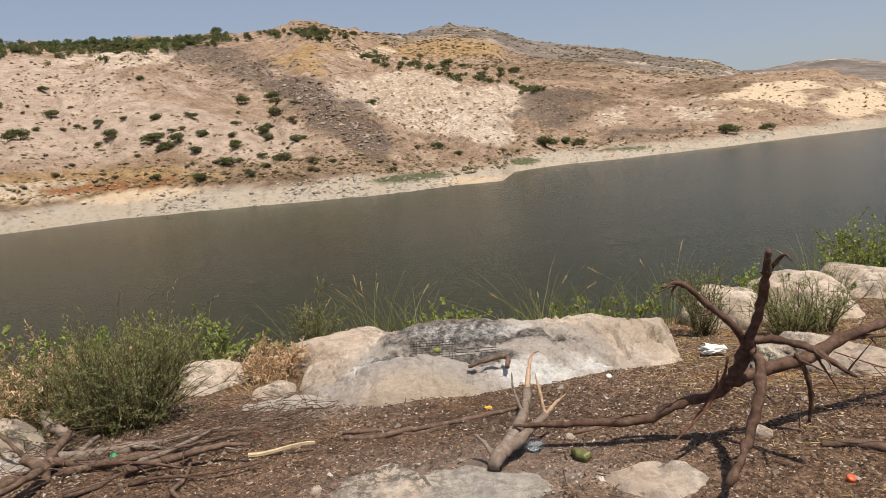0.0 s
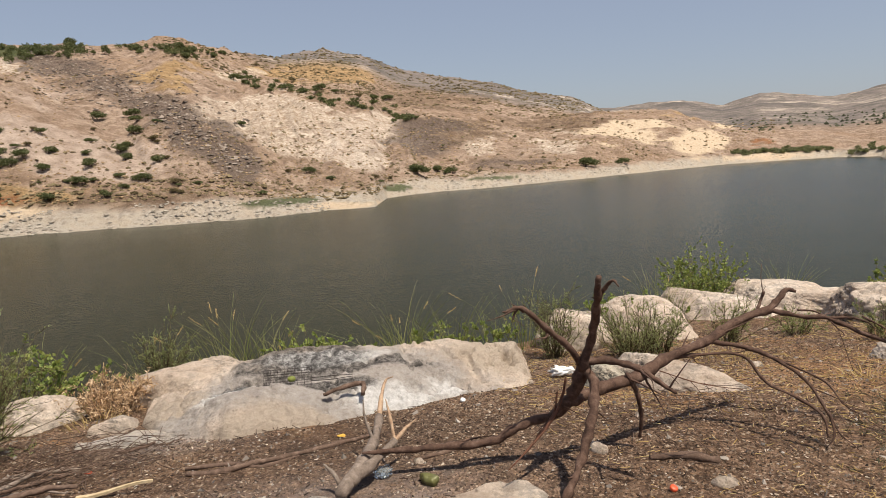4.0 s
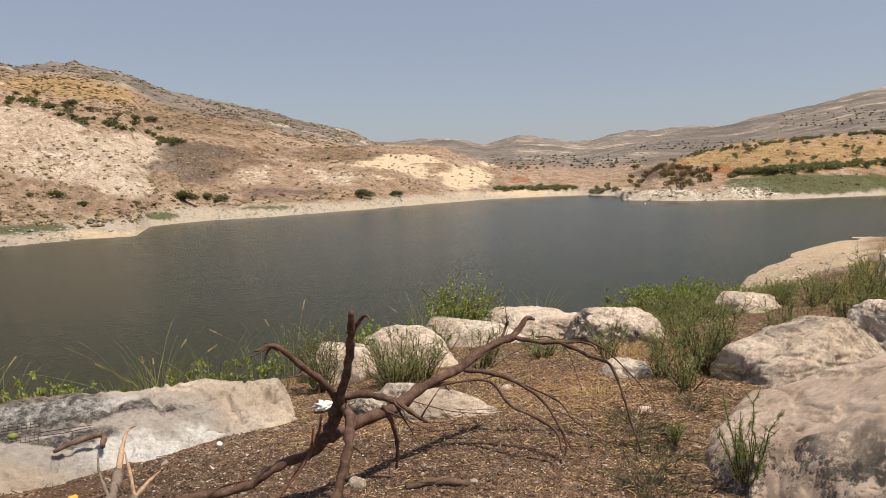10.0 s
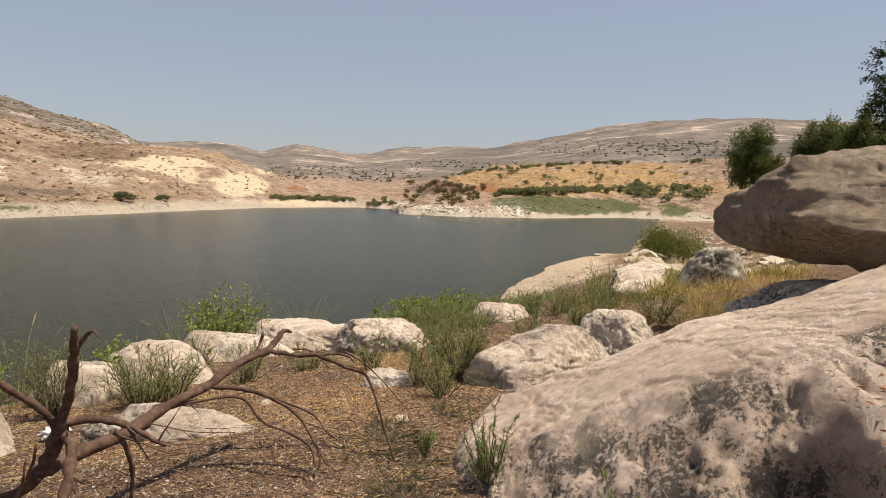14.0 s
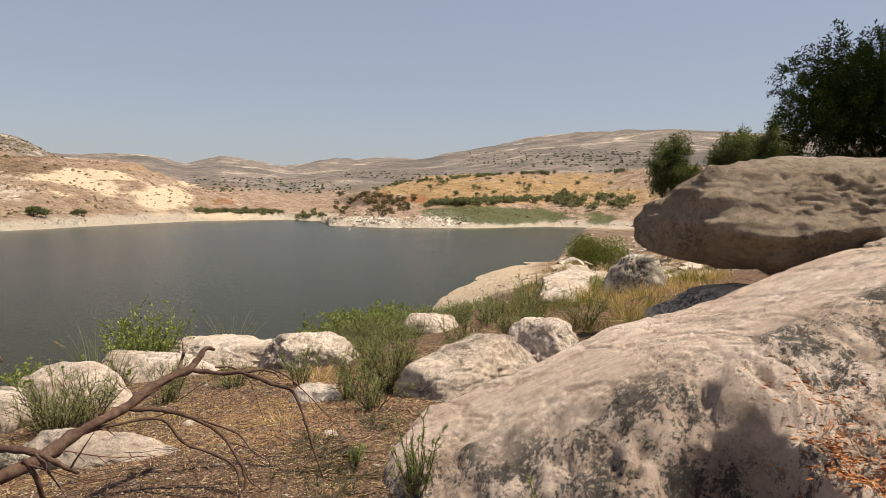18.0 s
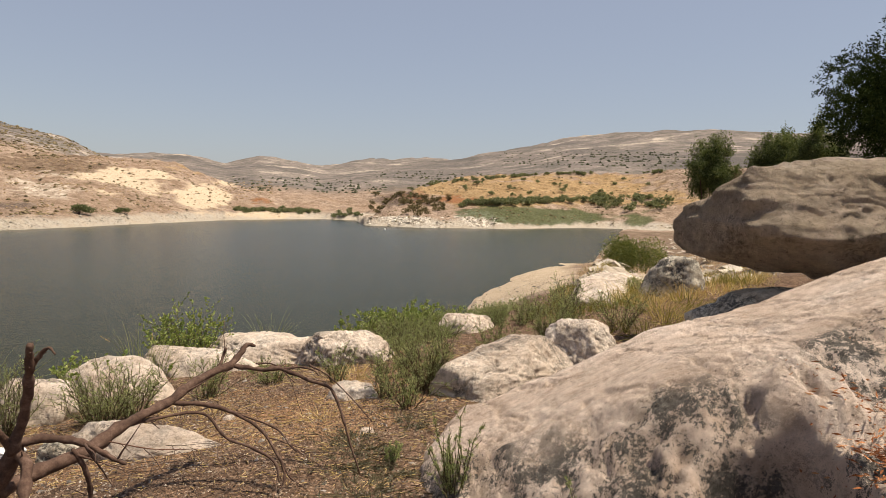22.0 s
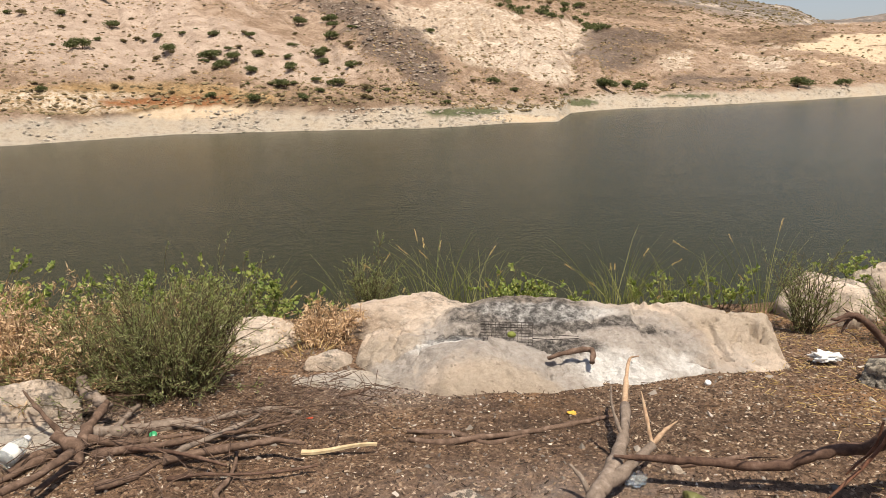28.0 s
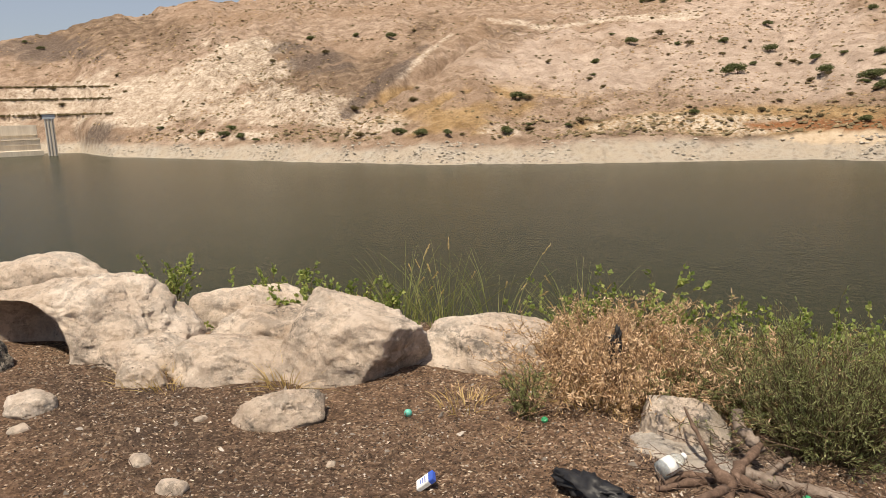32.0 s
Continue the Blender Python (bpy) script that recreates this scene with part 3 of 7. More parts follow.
    m.bump(m.noise(v, 0.5, 10, 0.72), 0.9, 1.3)
    m.bump(m.noise(v, 2.6, 8, 0.75), 0.6, 0.22)
    m.bump(crumbs, 0.8, 0.025)
    return m


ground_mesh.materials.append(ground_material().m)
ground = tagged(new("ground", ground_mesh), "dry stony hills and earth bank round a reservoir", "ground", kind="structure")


def water_material():
    m = Mat("lake_water", rough=0.2, spec=0.075)
    m.b.inputs["IOR"].default_value = 1.33
    v = m.world()
    m.color(m.ramp(m.noise(v, 0.012, 4, 0.5), [(0.35, (0.019, 0.0205, 0.0075)), (0.65, (0.024, 0.0255, 0.0095))]))
    m.bump(m.noise(m.world((1.0, 1.3, 1.0)), 1.6, 6, 0.65), 0.34, 0.14)
    m.bump(m.noise(m.world((0.12, 0.2, 1.0)), 0.8, 3, 0.5), 0.12, 0.5)
    return m


def build_water():
    bm = bmesh.new()
    vs = [bm.verts.new((x, y, WATER)) for x, y in ((-900, -300), (900, -300), (900, 900), (-900, 900))]
    bm.faces.new(vs)
    me = bpy.data.meshes.new("water")
    bm.to_mesh(me)
    bm.free()
    me.materials.append(water_material().m)
    return tagged(new("water", me), "calm murky olive-brown reservoir water", "lake", kind="structure")


water = build_water()


def on_land(az, el, start=60.0):
    """The first place on the slopes at that azimuth and height in degrees."""
    f = (az + 92) / AZ_STEP
    i = int(min(max(f, 0), 180 / AZ_STEP - 1))
    rings = GR[0]
    z = GZ[i] + (GZ[i + 1] - GZ[i]) * min(max(f - i, 0), 1)
    ok = (rings >= start) & (np.degrees(np.arctan2(z - 1.52, rings)) >= el)
    k = int(np.argmax(ok)) if ok.any() else len(rings) - 1
    r, h = rings[k], z[k]
    if k and ok.any():
        e0, e1 = (math.degrees(math.atan2(z[q] - 1.52, rings[q])) for q in (k - 1, k))
        u = min(max((el - e0) / (e1 - e0 + 1e-6), 0), 1)
        r, h = rings[k - 1] + u * (r - rings[k - 1]), z[k - 1] + u * (h - z[k - 1])
    return Vector((r * math.sin(radians(az)), r * math.cos(radians(az)), float(h)))

# ---- helpers for things ----
_ico = {}


def ico(level):
    if level not in _ico:
        bm = bmesh.new()
        bmesh.ops.create_icosphere(bm, subdivisions=level, radius=1.0)
        bm.verts.ensure_lookup_table()
        _ico[level] = (np.array([v.co[:] for v in bm.verts]), np.array([[v.index for v in f.verts] for f in bm.faces]))
        bm.free()
    return _ico[level]


def mesh_of(name, co, faces, mat, smooth_faces=True):
    """A mesh from arrays of places and of faces (three or four corners each)."""
    me = bpy.data.meshes.new(name)
    co = np.asarray(co, np.float32)
    if isinstance(faces, np.ndarray):
        n = faces.shape[1]
        me.vertices.add(len(co))
        me.vertices.foreach_set("co", co.ravel())
        me.loops.add(faces.size)
        me.loops.foreach_set("vertex_index", faces.astype(np.int32).ravel())
        me.polygons.add(len(faces))
        me.polygons.foreach_set("loop_start", (np.arange(len(faces)) * n).astype(np.int32))
        me.update(calc_edges=True)
    else:
        me.from_pydata([tuple(map(float, c)) for c in co], [], [tuple(map(int, f)) for f in faces])
        me.update()
    me.polygons.foreach_set("use_smooth", np.full(len(me.polygons), smooth_faces))
    if mat:
        me.materials.append(mat)
    return me


def part(name, me, parent, label=""):
    ob = new(name, me)
    ob.parent = parent
    if label:
        ob["label"] = label
    return ob


def from_bm(name, bm, mat, smooth_faces=False):
    me = bpy.data.meshes.new(name)
    bm.to_mesh(me)
    bm.free()
    me.polygons.foreach_set("use_smooth", np.full(len(me.polygons), smooth_faces))
    if mat:
        me.materials.append(mat)
    return me


def floor_z(x, y):
    return float(near_ground(np.array([float(x)]), np.array([float(y)]))[0])


def noise3(co, f, seed=0):
    """Three-axis lumps from three planar noises."""
    x, y, z = (co * f).T
    return (fbm(x + 3, y + z * 0.37, seed, 4) + fbm(y - 5, z + x * 0.41, seed + 11, 4) + fbm(z + 7, x + y * 0.29, seed + 23, 4)) / 3 - 0.5


# ---- rocks ----
ROCK = limestone("limestone", dark=0.36, lichen=0.53).m
ROCK_CLEAN = limestone("pale_limestone", dark=0.3, lichen=0.58).m
ROCK_DARK = limestone("lichened_limestone", warm=0.92, dark=0.42, lichen=0.46).m


def boulder(size, seed, level=5, facets=15, rough=0.12, round_=0.25, pits=0.035, flat=0.0, dent=None, planes=(), strata=0.0, crag=0.0):
    """Faceted, weathered boulder that fills about the given size; its base is at z = 0."""
    rs = np.random.RandomState(seed)
    co, faces = ico(level)
    # sloping faces all round, a broken top, and a tapering root in the earth
    ring = [(2 * np.pi * (k + rs.uniform(-0.3, 0.3)) / 6, rs.uniform(12, 42), rs.uniform(0.62, 0.9)) for k in range(6)]
    ring += [(2 * np.pi * (k + rs.uniform(-0.4, 0.4)) / 3, rs.uniform(62, 80), rs.uniform(0.55, 0.68)) for k in range(3)]
    ring += [(2 * np.pi * k / 6, rs.uniform(-30, -15), 0.9) for k in range(6)] + [(0, 88, rs.uniform(0.56, 0.66)), (0, -89, 0.75)]
    ring += [(rs.uniform(0, 6.28), rs.uniform(10, 55), rs.uniform(0.66, 0.86)) for k in range(max(0, facets - 13))]
    az, el, d = np.array(ring).T
    el = np.radians(el)
    n = np.stack([np.cos(az) * np.cos(el), np.sin(az) * np.cos(el), np.sin(el)], 1)
    if len(planes):
        p = np.array(planes, float)
        n, d = np.vstack([n[-4:-2], p[:, :3] / np.linalg.norm(p[:, :3], axis=1)[:, None]]), np.concatenate([d[-4:-2] + 0.2, p[:, 3]])
    # planes blend at their edges: the higher the power, the sharper
    sharp = 34 - 28 * round_
    rad = (np.maximum(co @ n.T, 0) / d) ** sharp
    rad = (rad.sum(1) + 1e-9) ** (-1 / sharp)
    o = co * np.minimum(rad, 1.6)[:, None]
    o = o / np.abs(o).max(0)
    o[:, 2] = np.where(o[:, 2] > 0, np.minimum(o[:, 2], 1 - flat * 0.5 + 0.2 * flat * o[:, 2]), o[:, 2])
    half = np.array(size) / 2
    o = o * half
    m = float(np.cbrt(half.prod()))
    nrm = co
    # tops are worn smooth, sides keep sharp creases and ragged edges
    side = 0.35 + 0.65 * smooth(0.85, 0.25, co[:, 2])
    crease = np.abs(noise3(o, 0.85 / m, seed)) - 0.08
    o = o + nrm * (rough * m * 2.8 * crease)[:, None]
    o = o + nrm * (rough * m * 2.0 * side * (np.abs(noise3(o, 2.3 / m, seed + 3)) - 0.07))[:, None]
    o = o + nrm * (rough * m * 1.7 * side * noise3(o, 4.2 / m, seed + 4))[:, None]
    o = o - nrm * (rough * m * 1.3 * side * (np.abs(noise3(o, 9 / m, seed + 5)) - 0.06))[:, None]
    if crag:
        # broken bedding: long ledges, chipped corners and pockets
        q = o * np.array([1, 1, 1.7])
        q = q + 0.5 * m * np.stack([noise3(o, 1.9 / m, seed + 36), noise3(o, 1.9 / m, seed + 37), noise3(o, 2.6 / m, seed + 38)], 1)
        where = smooth(-0.10, 0.14, noise3(o, 1.3 / m, seed + 39))
        o = o + nrm * (crag * m * (0.9 * (0.06 - np.abs(noise3(q, 2.6 / m, seed + 31))) + where * 0.8 * (0.05 - np.abs(noise3(q, 7.0 / m, seed + 33))) + (0.2 + where) * 0.6 * noise3(q, 19 / m, seed + 35)))[:, None]
    # the foot is undercut
    low = smooth(-0.05, -0.55, co[:, 2]) * smooth(0.9, 0.3, np.abs(co[:, 2]))
    o[:, :2] *= (1 - 0.07 * low)[:, None]
    crack = np.abs(noise3(o, 1.7 / m, seed + 5))
    o = o - nrm * (pits * m * 1.5 * smooth(0.025, 0.0, crack))[:, None]
    if strata:
        bed = fbm(o[:, 2] * 9 / m + 1.5 * noise3(o, 0.8 / m, seed + 6), 0.6 * (o[:, 0] + o[:, 1]) / m, seed + 7, 3) - 0.5
        o = o + nrm * np.array([1, 1, 0.2]) * (strata * m * bed)[:, None]
    hole = noise3(o, 5.5 / m, seed + 9)
    o = o - nrm * (pits * m * 1.2 * smooth(0.09, 0.17, hole))[:, None]
    if dent:
        way = np.array(dent[:3]) / np.linalg.norm(dent[:3])
        o = o - way * (dent[3] * m * np.exp(-((1 - co @ way) / dent[4]) ** 2))[:, None]
    o[:, 2] += half[2]
    return o, faces


def rock(place, size, turn, seed, label, sink=0.42, level=5, tilt=(0, 0), mat=None, name="boulder", group="boulders on the bank", crag=0.16, **kw):
    size = (size[0], size[1], size[2] / (1 - sink))
    co, faces = boulder(size, seed, level, crag=crag, **kw)
    ob = new(name, mesh_of(name, co, faces, mat or ROCK))
    x, y = place[:2]
    z = place[2] if len(place) > 2 else floor_z(x, y)
    ob.matrix_world = pose(x, y, z - sink * size[2], tilt[0], tilt[1], turn)
    return tagged(ob, label, "rock", group)


def ledge_rock(name, u, v, height, to_world, mat, label, base):
    """A rock whose top is a height field over the grid u x v; below it goes down to base."""
    U, V = np.meshgrid(u, v, indexing="ij")
    H = height(U, V)
    X, Y = to_world(U, V)
    co = np.stack([X, Y, H], -1)
    # steep sides are undercut and bulge a little
    n1, n2 = U.shape
    flatco = co.reshape(-1, 3)
    flatco = flatco + 0.05 * np.stack([noise3(flatco, 2.2, 7), noise3(flatco, 2.2, 17), 0 * flatco[:, 0]], -1)
    i, j = np.meshgrid(np.arange(n1 - 1), np.arange(n2 - 1), indexing="ij")
    quads = np.stack([i * n2 + j, (i + 1) * n2 + j, (i + 1) * n2 + j + 1, i * n2 + j + 1], -1).reshape(-1, 4)
    rim = np.concatenate([np.arange(n1) * n2, (n1 - 1) * n2 + np.arange(1, n2), np.arange(n1 - 2, -1, -1) * n2 + n2 - 1, np.arange(n2 - 2, 0, -1)])
    low = flatco[rim].copy()
    low[:, 2] = base
    k = len(flatco)
    m = len(rim)
    side = np.array([[rim[a], k + a, k + (a + 1) % m, rim[(a + 1) % m]] for a in range(m)])
    me = mesh_of(name, np.vstack([flatco, low]), np.vstack([quads, side])[:, ::-1].copy(), mat)
    bm = bmesh.new()
    bm.from_mesh(me)
    bmesh.ops.recalc_face_normals(bm, faces=bm.faces)
    bm.to_mesh(me)
    bm.free()
    me.polygons.foreach_set("use_smooth", np.ones(len(me.polygons), bool))
    return tagged(new(name, me), label, "rock", "boulders on the bank")


def burnt_limestone():
    """Limestone on which fires have left soot and white ash."""
    m = limestone("burnt_limestone", dark=0.2, lichen=0.62)
    v = m.world()
    base = m.b.inputs["Base Color"].links[0].from_socket

    def spot(x, y, z, sx, sy, sz):
        mp = m.t.nodes.new("ShaderNodeMapping")
        mp.vector_type = "TEXTURE"
        mp.inputs["Location"].default_value, mp.inputs["Scale"].default_value = (x, y, z), (sx, sy, sz)
        g = m.t.nodes.new("ShaderNodeNewGeometry")
        m.link(g.outputs["Position"], mp.inputs["Vector"])
        gr = m.t.nodes.new("ShaderNodeTexGradient")
        gr.gradient_type = "SPHERICAL"
        m.link(mp.outputs[0], gr.inputs["Vector"])
        return gr.outputs["Fac"]

    ragged = m.noise(v, 5.0, 9, 0.75)
    fine = m.noise(v, 22.0, 8, 0.75)

    def stain(spots, lo, hi):
        tot = spots[0]
        for s in spots[1:]:
            tot = m.maths("MAXIMUM", tot, s)
        return m.ramp(m.maths("ADD", tot, m.maths("MULTIPLY", m.maths("SUBTRACT", ragged, 0.5), 0.9)), [(lo, 0.0), (hi, 1.0)])

    grey = stain([spot(0.3, 4.4, 0.1, 1.3, 0.7, 0.8), spot(-0.5, 4.4, 0.05, 0.8, 0.5, 0.6)], 0.15, 0.45)
    base = m.mix(m.maths("MULTIPLY", grey, 0.75), base, m.ramp(fine, [(0.35, (0.24, 0.22, 0.205)), (0.65, (0.47, 0.44, 0.415))]))
    ash = stain([spot(0.55, 4.2, 0.08, 0.55, 0.32, 0.4), spot(-0.5, 4.42, 0.05, 0.42, 0.22, 0.4), spot(0.9, 4.35, 0.1, 0.3, 0.22, 0.3), spot(0.1, 4.75, 0.2, 0.7, 0.15, 0.3)], 0.3, 0.55)
    base = m.mix(m.maths("MULTIPLY", ash, 0.85), base, m.ramp(fine, [(0.35, (0.52, 0.505, 0.485)), (0.6, (0.80, 0.785, 0.765))]))
    blackening = stain([spot(-0.05, 4.75, 0.25, 0.6, 0.3, 0.5), spot(0.5, 4.62, 0.2, 0.5, 0.1, 0.4), spot(0.1, 4.4, 0.1, 0.45, 0.1, 0.3), spot(-0.35, 4.5, 0.1, 0.35, 0.14, 0.4)], 0.14, 0.36)
    base = m.mix(m.maths("MULTIPLY", blackening, m.ramp(fine, [(0.42, 0.9), (0.62, 0.35)])), base, (0.035, 0.033, 0.032))
    tan = stain([spot(-0.2, 3.95, 0.0, 0.5, 0.28, 0.3), spot(1.4, 4.75, 0.2, 0.6, 0.4, 0.4), spot(-0.9, 4.5, 0.1, 0.4, 0.3, 0.4)], 0.22, 0.45)
    base = m.mix(m.maths("MULTIPLY", tan, 0.8), base, m.ramp(fine, [(0.3, (0.36, 0.29, 0.225)), (0.7, (0.56, 0.465, 0.37))]))
    m.color(base)
    return m.m


def hearth_height(X, Y):
    front = np.interp(X, [-1.25, -1.05, -0.85, -0.45, 0.15, 0.8, 1.45, 1.68, 1.8], [4.9, 4.45, 4.12, 3.86, 3.93, 4.2, 4.4, 4.62, 4.9])
    v = Y - front
    wide = np.interp(X, [-1.2, -0.6, 0.3, 0.9, 1.3], [0.5, 1.0, 1.0, 0.75, 0.55])
    ground = 0.09 - 0.13 * np.maximum(0, Y - 3.1)
    low = 0.35 + 0.65 * smooth(-1.15, -0.2, X)
    z = 0.33 * low * smooth(-0.03, 1.0, v / wide) + 0.08 * smooth(-0.02, 0.10, v) * (1 + 0.4 * smooth(0.6, 1.2, X))
    z = z * (1 - 0.3 * smooth(0.6, 1.4, X))
    lobe = np.exp(-(((X + 0.25) / 0.42) ** 2) - ((v - 0.28) / 0.22) ** 2)
    z = z + 0.10 * lobe * smooth(0, 0.08, v)
    hollow = np.exp(-(((X + 0.2) / 0.5) ** 2) - ((v - 0.68) / 0.16) ** 2)
    z = z - 0.09 * hollow
    z = z - 0.32 * smooth(4.95, 5.4, Y + 0.15 * fbm(X * 2, Y * 2, 5)) - 0.4 * smooth(1.58, 1.84, X + 0.12 * fbm(X * 4, Y * 4, 6)) - 0.4 * smooth(-1.02, -1.22, X)
    z = z + smooth(0, 0.15, v) * (0.10 * (fbm(X * 1.8, Y * 1.8, 31) - 0.5) + 0.08 * (np.abs(fbm(X * 4, Y * 4, 33, 5, 0.55) - 0.5) - 0.08) + 0.025 * (fbm(X * 16, Y * 16, 35, 3, 0.5) - 0.5) - (0.03 + 0.06 * smooth(0.9, 1.4, X)) * smooth(0.58, 0.66, fbm(X * 7, Y * 7, 36, 3)))
    z = z - 0.03 * smooth(0.03, 0.0, np.abs(fbm(X * 2.1, Y * 2.1, 37) - 0.5)) * smooth(0.1, 0.3, v)
    return np.where(v < -0.02, -0.5, ground - 0.06 + z)


ledge_rock("hearth_boulder", np.linspace(-1.3, 1.85, 300), np.linspace(3.75, 5.6, 190), hearth_height, lambda U, V: (U, V), burnt_limestone(), "broad low limestone boulder stained with soot and white ash", -0.6)


# the great slab beside the path: w runs away from the eye, s across
def slab_world(S, W):
    # the recess reaches in under its lip
    deep = np.exp(-(((S - 1.12) / 0.2) ** 4) - ((W - 2.47) / 0.2) ** 4)
    S, W = S + 0.10 * deep, W + 0.20 * deep
    return 0.29 + 0.79 * W + 0.61 * S, -0.10 + 0.61 * W - 0.79 * S


def slab_brow(S, W):
    """Where the top of the slab breaks to its near side."""
    b = np.interp(S, [-0.6, -0.1, 0.3, 0.8, 1.2, 1.7, 2.4, 4.5], [3.95, 3.5, 3.3, 3.15, 3.1, 3.3, 3.55, 4.0])
    return b + 0.35 * (fbm(S * 2.2, W * 0.8, 41, 4) - 0.5)


def slab_height(S, W):
    top = 0.34 + 0.42 * S - 0.075 * (W - 2.4)
    top = np.where(S > 3.0, top - 0.25 * (S - 3.0), top)
    top = top - 0.08 * np.maximum(0, S - 1.2)
    top = top + 0.11 * np.exp(-(((S - 0.95) / 0.5) ** 2) - ((W - 3.2) / 0.7) ** 2) - 0.08 * np.exp(-(((S - 2.0) / 0.5) ** 2)) * smooth(3.7, 4.8, W)
    brow = slab_brow(S, W)
    v = W - brow
    foot = np.interp(S, [-0.6, 0.2, 0.7, 1.2, 1.9], [0.12, 0.45, 0.55, 0.85, 0.9])
    z = top - 0.16 * smooth(0.05, -0.35, v) - 0.14 * smooth(-0.2, -foot - 0.1, v) - (top + 0.05) * smooth(-foot, -foot - 0.42, v)
    left = S + 0.55 - 0.24 * np.maximum(0, W - 4.0) + 0.10 * (fbm(W * 3, S * 3, 43) - 0.5)
    z = np.where(left < 0.35, z * smooth(0.0, 0.35, left) - 0.3 * (1 - smooth(0.0, 0.35, left)), z)
    end = np.interp(S, [-0.5, 0, 0.5, 0.8, 1.55, 2.2, 3.0], [5.0, 4.7, 4.6, 4.6, 5.0, 5.2, 5.2])
    z = z - 0.95 * smooth(0.0, 0.7, W - end + 0.5 * (fbm(S, W, 45) - 0.5))
    # a deep recess low in the near side
    z = z - 0.5 * np.exp(-(((S - 1.12) / 0.22) ** 6) - ((W - 2.44) / 0.22) ** 6)
    # a pale rounded knob above it
    z = z + 0.12 * smooth(1.05, 0.45, np.hypot((S - 1.38) / 0.24, (W - 2.85) / 0.26) + 0.5 * (fbm(S * 4, W * 4, 62, 3) - 0.5))
    # a hollow beside the knob that holds leaves
    z = z - 0.10 * np.exp(-(((S - 1.62) / 0.22) ** 2) - ((W - 2.4) / 0.4) ** 2)
    face = smooth(0.12, -0.12, v)
    z = z + 0.06 * (fbm(S * 1.1, W * 1.1, 47) - 0.5) + 0.02 * (fbm(S * 5, W * 2.4, 48) - 0.5) + 0.008 * (fbm(S * 14, W * 9, 49, 4) - 0.5)
    # long shallow flutes and small sockets on the top
    z = z - 0.03 * smooth(0.03, 0.0, np.abs(fbm(S * 2.4 + W * 0.5, W * 0.7, 51, 5, 0.6) - 0.5)) - 0.02 * smooth(0.72, 0.78, fbm(S * 9, W * 9, 53, 3))
    # the side is eaten into pits and knobs
    z = z + face * (0.16 * (np.abs(fbm(S * 3.5, W * 3.5, 55, 4, 0.5) - 0.5) - 0.1) + 0.06 * (fbm(S * 10, W * 10, 57, 4, 0.55) - 0.5) - 0.05 * smooth(0.56, 0.66, fbm(S * 9, W * 9, 59, 3)))
    return z


def slab_limestone():
    m = limestone("slab_limestone", warm=1.04, dark=0.08, lichen=0.68)
    base = m.b.inputs["Base Color"].links[0].from_socket
    v = m.world()
    g = m.t.nodes.new("ShaderNodeNewGeometry")
    # black lichen in fine specks, denser in patches, on the near side
    thick = m.maths("MULTIPLY", m.maths("SUBTRACT", m.noise(v, 4.2, 9, 0.72), 0.5), 0.9)
    black = m.ramp(m.maths("ADD", m.noise(v, 38.0, 12, 0.85, 0.3), thick), [(0.49, 0.0), (0.53, 1.0)])
    col = m.mix(m.maths("MULTIPLY", m.maths("MULTIPLY", black, m.attr("side")), 0.92), base, m.ramp(m.noise(v, 70.0, 6, 0.8), [(0.4, (0.035, 0.034, 0.032)), (0.65, (0.15, 0.14, 0.125))]))
    # shade under the recess's lip, painted into the colour as a black patch
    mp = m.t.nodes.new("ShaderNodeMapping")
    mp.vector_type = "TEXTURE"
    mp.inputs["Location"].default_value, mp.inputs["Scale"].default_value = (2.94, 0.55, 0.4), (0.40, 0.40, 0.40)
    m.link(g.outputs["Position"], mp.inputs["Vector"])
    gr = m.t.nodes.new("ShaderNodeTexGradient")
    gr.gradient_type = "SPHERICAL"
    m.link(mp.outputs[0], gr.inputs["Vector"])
    blackening = m.ramp(m.maths("ADD", gr.outputs["Fac"], m.maths("MULTIPLY", m.maths("SUBTRACT", m.noise(v, 9.0, 8, 0.7), 0.5), 0.9)), [(0.34, 0.0), (0.5, 0.75)])
    m.color(m.mix(blackening, col, (0.035, 0.031, 0.028)))
    m.bump(m.ramp(m.noise(v, 16.0, 10, 0.8), [(0.40, 0.0), (0.55, 1.0)]), 0.35, 0.012)
    return m.m


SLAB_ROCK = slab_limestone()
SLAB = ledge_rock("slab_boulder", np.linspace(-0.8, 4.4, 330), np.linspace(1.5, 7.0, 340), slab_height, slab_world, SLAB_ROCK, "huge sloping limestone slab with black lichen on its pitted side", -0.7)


_S, _W = np.meshgrid(np.linspace(-0.8, 4.4, 330), np.linspace(1.5, 7.0, 340), indexing="ij")
_side = (smooth(0.22, -0.10, _W - slab_brow(_S, _W) + 0.5 * (fbm(_S * 3, _W * 3, 63, 4) - 0.5)) * smooth(0.7, 1.2, np.hypot((_S - 1.36) / 0.24, (_W - 2.88) / 0.26))).ravel()
_at = SLAB.data.attributes.new("side", "FLOAT", "POINT")
_at.data.foreach_set("value", np.concatenate([_side, np.ones(len(SLAB.data.vertices) - len(_side))]).astype(np.float32))

